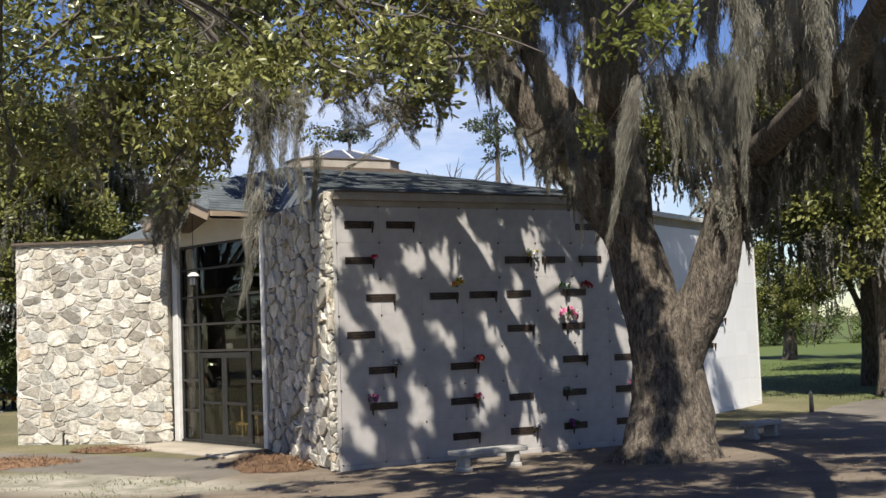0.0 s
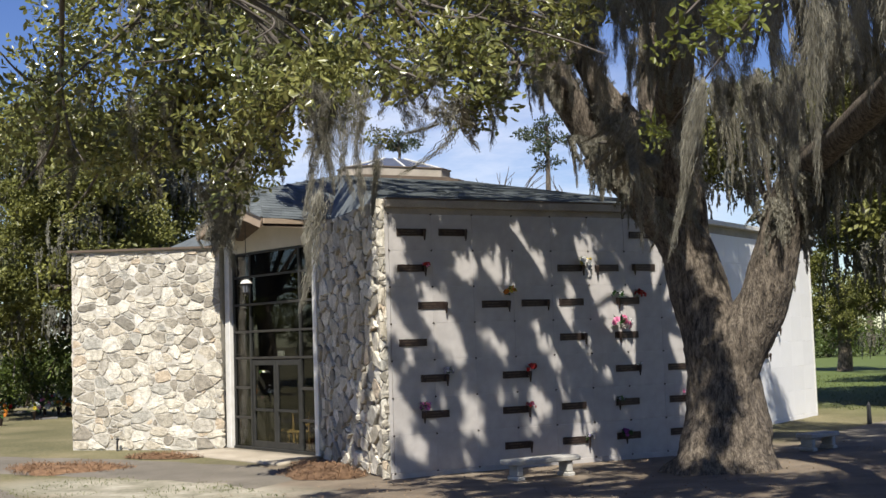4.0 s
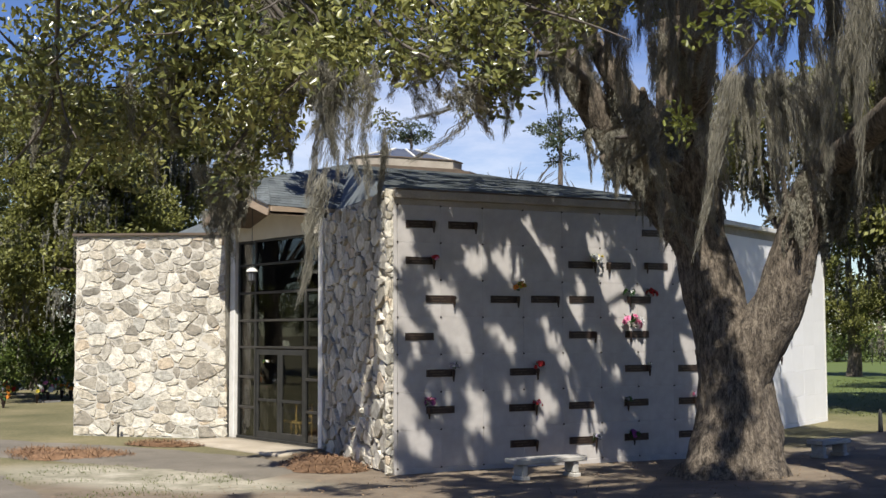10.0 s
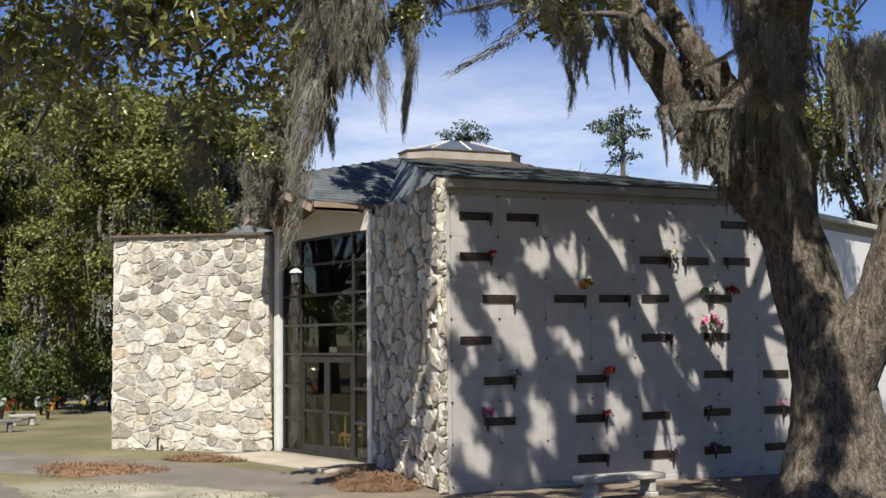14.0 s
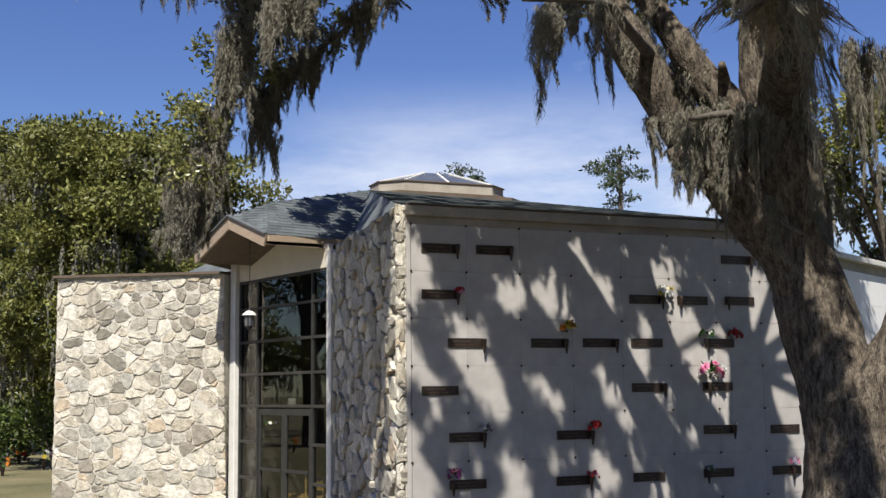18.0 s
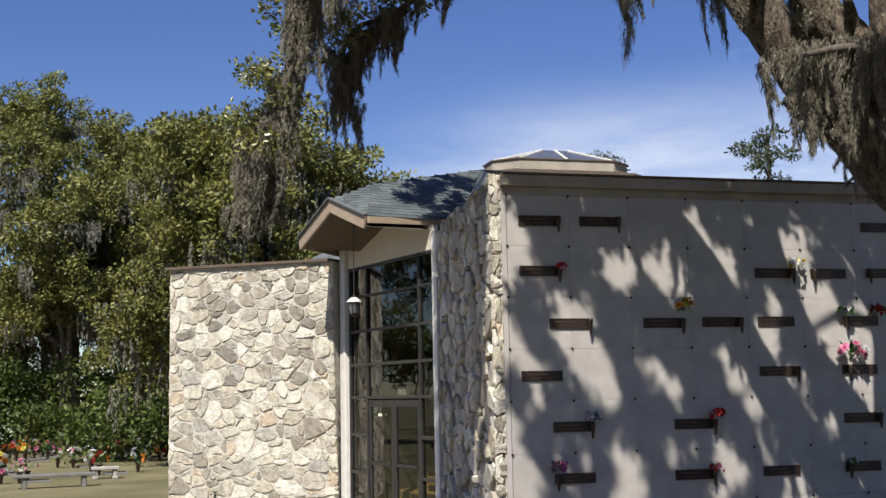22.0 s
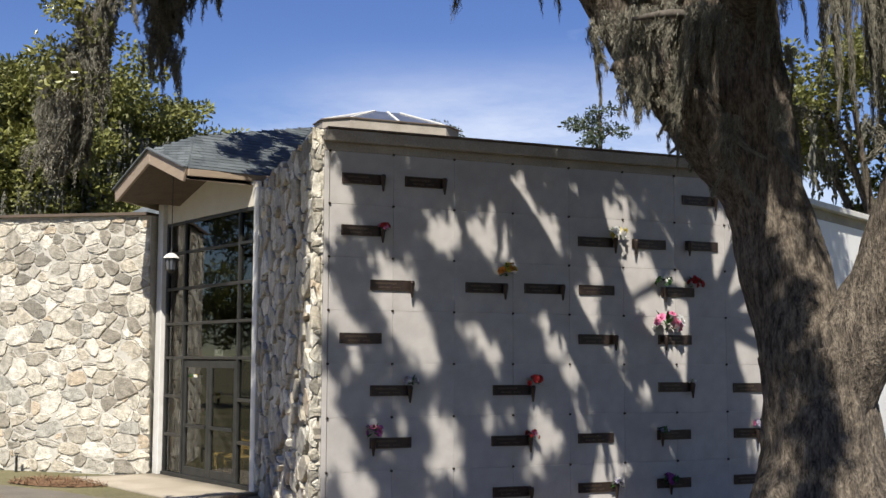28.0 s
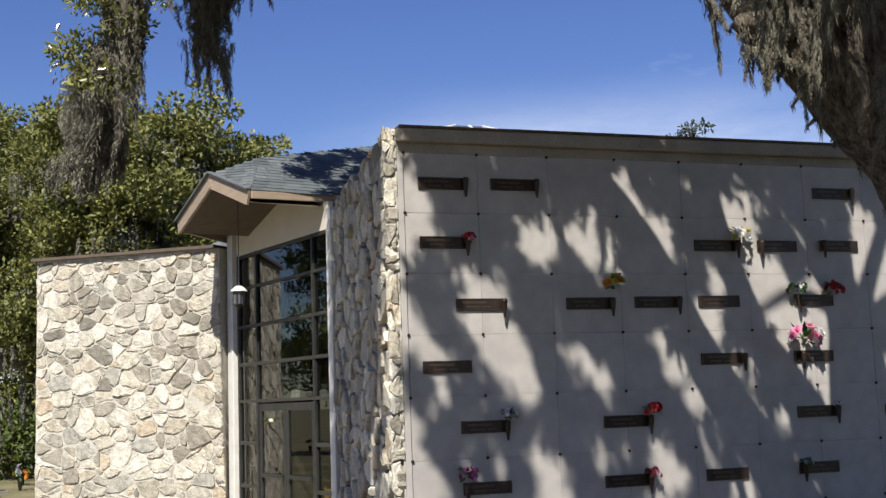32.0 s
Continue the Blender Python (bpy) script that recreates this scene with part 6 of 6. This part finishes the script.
# place, height, crown radius, clumps, lobes, moss, seed
OAKS = [((-8.6, 44.3), 18.4, 6.0, 130, 13, 60, 301), ((-4.6, 44.5), 17.0, 6.0, 120, 12, 50, 302), ((-1.2, 26.8), 13.4, 4.6, 120, 12, 50, 303), ((-1.0, 27.3), 11.8, 4.4, 100, 11, 40, 309),
        ((2.3, 29.9), 11.6, 4.4, 80, 9, 30, 304), ((-14.5, 45.8), 11.5, 5.0, 100, 10, 50, 305), ((-18.5, 48.0), 7.6, 4.5, 60, 8, 20, 306), ((-7.6, 41.0), 13.0, 5.0, 90, 9, 40, 307), ((6.0, 33.3), 10.0, 5.0, 50, 8, 10, 308),
        ((-26.0, 56.0), 8.5, 6.0, 60, 8, 10, 310), ((-46.0, 24.0), 13.0, 7.0, 45, 9, 20, 311), ((-52.0, 8.0), 14.0, 7.5, 45, 9, 20, 312), ((-44.0, 42.0), 11.0, 7.0, 45, 9, 10, 313), ((-25.5, 32.0), 14.0, 5.5, 70, 10, 20, 314)]
for (x, y), h, c, n, lob, mo, sd in OAKS:
    tree((x, y, 0), h, c, "background_oak", OAK_LABEL, FAR_SPRAY, n, sd, lob, mo, 0.5, 0.16)
# unseen oaks behind the viewpoint, added to cut the sky's fill light
for x, y, h, c, sd in ((-34, -44, 15, 7.5, 351), (-20, -50, 17, 8, 352), (-6, -46, 14, 7, 353), (9, -48, 16, 8, 354), (24, -42, 15, 7.5, 355), (-44, -28, 15, 7.5, 356), (36, -28, 15, 7.5, 357)):
    tree((x, y, gz(x, y) - 0.2), h, c, "background_oak", "tall oak out of view, added to dim the sky light", FAR_SPRAY, 27, sd, 9, 0, 0.5, 0.12)
for x, y, h, c, sd in ((-41, 34, 11.5, 5.5, 361), (-44, 29.5, 6.4, 5.0, 362), (-46.5, 27, 6.2, 5.0, 363), (-52, 33, 7.5, 5.5, 364), (-54, 27, 7.5, 5.5, 365)):
    tree((x, y, 0), h, c, "background_oak", OAK_LABEL, FAR_SPRAY, 54, sd, 9, 0, 0.4, 0.02)
R_LABEL = "dark mossy oak at the edge of the meadow"
tree((21.5, 5.5, 0), 10.5, 4.6, "meadow_oak", R_LABEL, FAR_SPRAY, 90, 321, 10, 70, 0.45, 0.34)
tree((27.0, 2.0, 0), 11.0, 4.8, "meadow_oak", R_LABEL, FAR_SPRAY, 80, 322, 9, 60, 0.45, 0.12)
tree((18.6, 9.4, 0), 11.5, 3.4, "meadow_oak", R_LABEL, FAR_SPRAY, 60, 328, 9, 40, 0.4, 0.3)
tree((44.0, 33.0, 0), 9.0, 4.0, "meadow_oak", R_LABEL, FAR_SPRAY, 60, 329, 9, 10, 0.4, 0.04)
tree((46.0, 26.0, 0), 12.0, 7.0, "meadow_oak", R_LABEL, FAR_SPRAY, 60, 323, 9, 20, 0.5, 0.12)
for x, y, h, c, sd in ((72.0, 78.0, 17.0, 9.0, 371), (84.0, 70.0, 18.0, 9.0, 372), (94.0, 60.0, 17.0, 9.0, 373), (62.0, 88.0, 17.0, 9.0, 374)):
    tree((x, y, 0), h, c, "meadow_oak", R_LABEL, FAR_SPRAY, 45, sd, 9, 0, 0.4, 0.02)
tree((60.0, 22.0, 0), 12.0, 7.5, "meadow_oak", R_LABEL, FAR_SPRAY, 45, 324, 9, 10, 0.5, 0.1)

tree((25.5, 10.0, 0), 9.5, 3.8, "meadow_oak", R_LABEL, FAR_SPRAY, 60, 325, 9, 40, 0.35, 0.42)
tree((36.0, 17.0, 0), 10.0, 5.5, "meadow_oak", R_LABEL, FAR_SPRAY, 70, 326, 9, 30, 0.4, 0.14)
tree((48.0, 14.0, 0), 11.0, 6.0, "meadow_oak", R_LABEL, FAR_SPRAY, 70, 327, 9, 20, 0.4, 0.06)


def pine(at, height, tufts, seed, label):
    """A tall bare stem with a few tufted clumps at its head."""
    rng = np.random.default_rng(seed)
    o = obj("pine_tree", None, None, Matrix.Translation(at))
    tagged(o, label, "tree", "distant pines")
    limb("trunk", [(0, 0, -0.3), (0.1, 0, height * 0.5), (0.25, 0, height)], [0.3, 0.22, 0.06], o, 7, 0.05, seed)
    for dx, dz, n in tufts:
        p = Vector((dx, rng.uniform(-0.6, 0.6), height + dz))
        limb("branch", [(0.2, 0, height + dz - 0.5), p * 0.6 + Vector((0, 0, (height + dz) * 0.4 - 0.15)), p], [0.07, 0.05, 0.02], o, 5, 0.0, seed)
        for _ in range(n):
            stuff(obj("leaf_clump", PINE_SPRAY, o, turned(p + Vector((rng.normal() * 0.4, rng.normal() * 0.4, rng.normal() * 0.22)), rng, rng.uniform(0.5, 0.9))))


pine((24.4, 34.4, 0), 14.2, ((0.1, 0.1, 5), (-0.7, -0.5, 4), (0.6, -0.9, 4), (-0.3, -1.4, 3), (0.5, -1.9, 3)), 331, "slender pine with a tufted head above the roof")
pine((23.6, 52.7, 0), 16.6, ((0.0, 0.1, 5), (-0.9, -0.3, 4), (0.9, -0.4, 4), (0.3, -0.6, 4)), 332, "distant pine with a flat tufted head")
pine((-21.2, 67.9, 0), 10.5, ((0.0, 0.2, 5), (-1.2, -0.4, 4), (1.0, -0.8, 4), (-0.6, -1.8, 3)), 333, "distant pine beyond the oaks")


def bare_tree(at, height, seed):
    """A leafless winter tree of forking twigs."""
    rng = np.random.default_rng(seed)
    o = obj("bare_tree", None, None, Matrix.Translation(at))
    tagged(o, "leafless grey tree with fine forked twigs", "tree", "distant bare trees")

    def grow(p, d, ln, r, depth):
        q = p + d * ln
        limb("branch", [p, (p + q) / 2 + Vector(rng.normal(size=3)) * ln * 0.06, q], [r, r * 0.85, r * 0.7], o, 5, 0.0, seed, TWIG)
        if depth:
            for _ in range(3):
                e = (d + Vector(rng.normal(size=3)) * 0.5 + Vector((0, 0, 0.1))).normalized()
                grow(p.lerp(q, rng.uniform(0.6, 1.0)), e, ln * rng.uniform(0.55, 0.8), r * 0.6, depth - 1)

    grow(Vector((0, 0, -0.2)), Vector((0, 0, 1)), height * 0.42, 0.2, 4)


bare_tree((26.2, 40.8, 0), 13.2, 341)
bare_tree((30.5, 39.0, 0), 12.6, 342)
bare_tree((22.0, 43.0, 0), 12.4, 343)


def shrub(at, r, h, n, seed, label):
    rng = np.random.default_rng(seed)
    o = obj("shrub", None, None, Matrix.Translation(at))
    tagged(o, label, "shrub", "shrubs along the wood")
    for k in range(4):
        limb("stem", [(0, 0, -0.1), (rng.uniform(-0.3, 0.3) * r, rng.uniform(-0.3, 0.3) * r, h * 0.4), (rng.uniform(-0.6, 0.6) * r, rng.uniform(-0.6, 0.6) * r, h * 0.8)], [0.06, 0.04, 0.02], o, 5, 0.0, seed)
    for _ in range(n):
        d = rng.normal(size=3)
        d *= rng.uniform(0.3, 1.0) ** 0.4 / np.linalg.norm(d)
        stuff(obj("leaf_clump", SHRUB_SPRAY[rng.integers(2)], o, turned(Vector((d[0] * r, d[1] * r, max(0.25, h * (0.5 + 0.5 * d[2])))), rng, rng.uniform(0.9, 1.6))))


SH = np.random.default_rng(77)
for k in range(17):
    t = k / 16
    shrub((-27 + 26 * t + SH.uniform(-0.6, 0.6), 48.5 - 9 * t + SH.uniform(-1, 1), 0), SH.uniform(1.6, 2.4), SH.uniform(2.0, 4.6), 11, 400 + k, "dark evergreen shrub along the edge of the wood")
for k in range(7):
    shrub((-2.5 + 2.3 * k, 30 + SH.uniform(-2, 2), 0), 2.0, SH.uniform(2.5, 4), 9, 430 + k, "dark evergreen shrub along the edge of the wood")
for k in range(9):
    shrub((54 + 4.2 * k + SH.uniform(-1, 1), 27 - 1.6 * k + SH.uniform(-1.5, 1.5), 0), SH.uniform(1.8, 2.8), SH.uniform(1.4, 3.2), 9, 450 + k, "yellow-green bush at the far side of the meadow")
for k in range(8):
    shrub((66.0 + 2.2 * k, 64.0 - 2.4 * k + SH.uniform(-3, 3), 0), SH.uniform(3.0, 4.6), SH.uniform(3.0, 5.5), 12, 480 + k, "yellow-green bush at the far side of the meadow")
shrub((-5.2, 33.5, 0), 1.3, 2.6, 10, 470, "bright green bush behind the stone wall")


# ---- the graves ----
def grave_flowers(at, mats, r, seed, label):
    o = obj("grave_flowers", None, None, Matrix.Translation(at))
    tagged(o, label, "flowers", "flowers on the graves")
    for m, v, f in petals(mats, r, 5, seed, 1.0):
        obj("bloom", data("bloom", [Vector(p) + Vector((0, 0, 0.46)) for p in v], f, m), o)
    part("vase", cyl_bm(0.04, 0.09, 0.36, (0, 0, -0.02), 8), BRONZE, o)
    v, f = leaves_fan(r, 8, seed + 1)
    obj("foliage", data("foliage", [Vector(p) + Vector((0, 0, 0.42)) for p in v], f, STEM), o)


def flat_marker(at, rz):
    o = obj("grave_marker", None, None, Matrix.Translation(at) @ pose(0, 0, 0, 0, 0, rz))
    tagged(o, "flat granite grave marker with a bronze plate in the lawn", "grave marker", "flat grave markers")
    part("base", box_bm((0.75, 0.45, 0.1), (0, 0, 0.02), 0.01), HEADSTONE, o)
    part("plate", box_bm((0.62, 0.34, 0.02), (0, 0, 0.078), 0.004), BRONZE, o)


def headstone(at, rz, w, h):
    o = obj("headstone", None, None, Matrix.Translation(at) @ pose(0, 0, 0, 0, 0, rz))
    tagged(o, "upright grey granite headstone on a low base", "headstone", "upright headstones")
    part("base", box_bm((w + 0.3, 0.4, 0.2), (0, 0, 0.08), 0.02), HEADSTONE, o)
    part("tablet", box_bm((w, 0.2, h), (0, 0, 0.18 + h / 2), 0.04), HEADSTONE, o)


FL = [([ORANGE, YELLOW], "orange and yellow grave flowers"), ([WHITE, YELLOW], "white and yellow grave flowers"), ([WHITE], "white grave flowers"), ([RED], "red grave flowers"), ([PINK, WHITE], "pink and white grave flowers"), ([ORANGE], "bright orange grave flowers"), ([LILAC, WHITE], "lilac grave flowers"), ([RED, ORANGE], "rust-red grave flowers")]
SPOTS = [(-3.74, 32.39), (-2.81, 39.2), (-1.7, 42.1), (-3.12, 28.05), (-2.46, 30.2), (-1.8, 31.0), (-1.5, 30.6), (-1.0, 40.3), (-4.6, 25.4), (-3.4, 34.5), (-13.6, 28.2), (-13.8, 34.1), (-12.9, 33.7), (-10.7, 22.7), (-9.2, 22.2), (-8.0, 21.7), (-8.1, 36.4), (-6.8, 29.2), (-5.7, 35.4), (-4.6, 34.9), (-6.1, 26.0), (-10.6, 44.6)]
G = np.random.default_rng(55)
for k in range(58):
    x, y = SPOTS[k] if k < len(SPOTS) else (G.uniform(-11, -3.4), 22 + 22 * G.uniform()) if k % 2 else (G.uniform(-27, -3.6), 20 + 24 * G.uniform() ** 0.8)
    mats, lab = FL[G.integers(len(FL))]
    grave_flowers((x, y, gz(x, y) - 0.02), mats, G.uniform(0.2, 0.34), 500 + 2 * k, f"bunch of {lab} in a bronze vase")
    if k % 2:
        flat_marker((x + 0.5, y + 0.3, -0.02), 12)
for x, y, w, h in ((-12.6, 41.5, 1.0, 0.45), (-18.9, 44.0, 0.9, 0.4), (-8.0, 41.0, 0.7, 0.5), (-4.4, 36.5, 0.6, 0.6), (-23.0, 42.0, 0.7, 0.5)):
    headstone((x, y, -0.02), 12, w, h)


# ---- pine straw, stakes and litter ----
def straw_heap(at, rx, ry, h, n, seed, rz=0):
    o = obj("pine_straw_heap", None, None, Matrix.Translation(at) @ pose(0, 0, 0, 0, 0, rz))
    tagged(o, "low heap of rust-brown pine straw on the ground", "pine straw", "heaps of pine straw")
    rng = np.random.default_rng(seed)
    v, f, k = [], [], 14
    for i in range(6):
        for j in range(k):
            a, r = 2 * math.pi * j / k, i / 5
            v.append((rx * r * math.cos(a) * (1 + 0.2 * math.sin(3 * a + seed)), ry * r * math.sin(a), h * (1 - r * r) * rng.uniform(0.8, 1.1) - 0.02))
    for i in range(5):
        for j in range(k):
            a, b = i * k + j, i * k + (j + 1) % k
            f.append((a, b, b + k, a + k))
    obj("mound", data("mound", v, f, MULCH, True), o)
    v, f = [], []
    for _ in range(n):
        r, a = rng.uniform() ** 0.5, rng.uniform(0, 6.28)
        p = Vector((rx * r * math.cos(a) * 1.1, ry * r * math.sin(a) * 1.1, h * (1 - min(r, 1) ** 2) + 0.01))
        d = Vector((rng.normal(), rng.normal(), rng.normal() * 0.35)).normalized() * rng.uniform(0.08, 0.2)
        s = d.cross(Vector((0, 0, 1))).normalized() * 0.006
        b = len(v)
        v += [p - d / 2 - s, p - d / 2 + s, p + d / 2 + s, p + d / 2 - s]
        f.append((b, b + 1, b + 2, b + 3))
    stuff(obj("needle_litter", data("needle_litter", v, f, MULCH), o))


straw_heap((-0.75, 1.75, 0.0), 0.75, 1.1, 0.2, 900, 61, 10)
straw_heap((-0.35, 3.3, 0.0), 0.5, 0.7, 0.1, 400, 65, 10)
straw_heap((-2.6, 7.85, 0.02), 1.0, 0.35, 0.1, 600, 62, -45)
straw_heap((-4.9, 6.3, 0.0), 1.25, 0.8, 0.16, 900, 63, -25)
straw_heap((-5.6, 7.3, 0.0), 0.6, 0.8, 0.12, 500, 64, 10)


def litter():
    """Fallen leaves and twigs scattered over the bare earth."""
    rng = np.random.default_rng(88)
    v, f = [], []
    for _ in range(9000):
        x, y = rng.uniform(-9, 11), rng.uniform(-14, -0.3)
        d = Vector((rng.normal(), rng.normal(), rng.normal() * 0.2)).normalized() * rng.uniform(0.018, 0.045)
        s = d.cross(Vector((0, 0, 1))) * 0.35
        p = Vector((x, y, gz(x, y) + 0.005 + rng.uniform(0, 0.012)))
        b = len(v)
        v += [p - d, p + s, p + d, p - s]
        f.append((b, b + 1, b + 2, b + 3))
    o = obj("leaf_litter", data("leaf_litter", v, f, material("dry_leaf", (0.16, 0.1, 0.05), (0.34, 0.24, 0.14), 3, 0.9, 0.0, 20, rand=0.4)))
    tagged(o, "scattered dry brown oak leaves on the bare earth", "leaf litter", kind="stuff")


litter()


def grass():
    """Short tufts of grass where the lawn is thick enough to see blades."""
    rng = np.random.default_rng(89)
    v, f = [], []
    for _ in range(17000):
        if rng.uniform() < 0.35:
            x, y = rng.uniform(-12, -2.6), rng.uniform(-3, 4.6)
            if noise.noise(Vector((x * 0.7, y * 0.7, 0))) < -0.05:
                continue
        else:
            x, y = rng.uniform(19, 40), rng.uniform(4, 30)
        a, h = rng.uniform(0, 6.28), rng.uniform(0.02, 0.055) * (1.7 if x > 0 else 1)
        w = h * 0.22
        p = Vector((x, y, gz(x, y) - 0.02))
        b = len(v)
        v += [p + Vector((math.cos(a) * w, math.sin(a) * w, 0)), p - Vector((math.cos(a) * w, math.sin(a) * w, 0)), p + Vector((rng.normal() * h * 0.4, rng.normal() * h * 0.4, h))]
        f.append((b, b + 1, b + 2))
    o = obj("grass_tufts", data("grass_tufts", v, f, material("grass_blade", (0.08, 0.11, 0.03), (0.2, 0.22, 0.07), 1, 0.8, 0.0, 9, rand=0.3, leafy=0.3)))
    tagged(o, "short green grass tufts beside the path and in the meadow", "grass", kind="stuff")


grass()
st = obj("garden_stake", None, None, Matrix.Translation((15.3, 2.9, 0.0)))
tagged(st, "short dark wooden stake beside the drive", "stake")
part("post", cyl_bm(0.07, 0.05, 0.55, (0, 0, -0.05), 8), BLACK, st)
part("cap", cyl_bm(0.05, 0.01, 0.1, (0, 0, 0.5), 8), BLACK, st)


def far_house(at, rz):
    o = obj("distant_house", None, None, Matrix.Translation(at) @ pose(0, 0, 0, 0, 0, rz))
    tagged(o, "pale green house glimpsed between the far oaks", "house")
    part("wall", box_bm((9, 7, 5.2), (0, 0, 2.6), 0.02), PALE_GREEN, o)
    v = [(-5, -4, 5.2), (5, -4, 5.2), (5, 4, 5.2), (-5, 4, 5.2), (-5, 0, 7.4), (5, 0, 7.4)]
    obj("roof", data("roof", v, [(0, 1, 5, 4), (2, 3, 4, 5), (1, 2, 5), (3, 0, 4), (3, 2, 1, 0)], DARK_ROOF), o)
    for x in (-2.8, 0.2, 3.0):
        w = part("window", box_bm((1.1, 0.08, 1.3), (x, -3.5, 3.4), 0.01), SKYLIGHT, o)
        part("frame", box_bm((1.3, 0.05, 1.5), (x, -3.49, 3.4), 0.01), POST, w)


far_house((-15.5, 60.0, 0), 8)


def garden_tap(at):
    o = obj("garden_tap", None, None, Matrix.Translation(at))
    tagged(o, "small dark garden tap standing at the foot of the stone wall", "tap")
    part("standpipe", cyl_bm(0.03, 0.025, 0.36, (0, 0, -0.04), 8), BLACK, o)
    part("spout", box_bm((0.05, 0.14, 0.05), (0, -0.06, 0.29), 0.012), BLACK, o)
    part("hand_wheel", cyl_bm(0.045, 0.045, 0.02, (0, 0, 0.34), 10), BLACK, o)


garden_tap((-3.13, 10.78, 0.0))
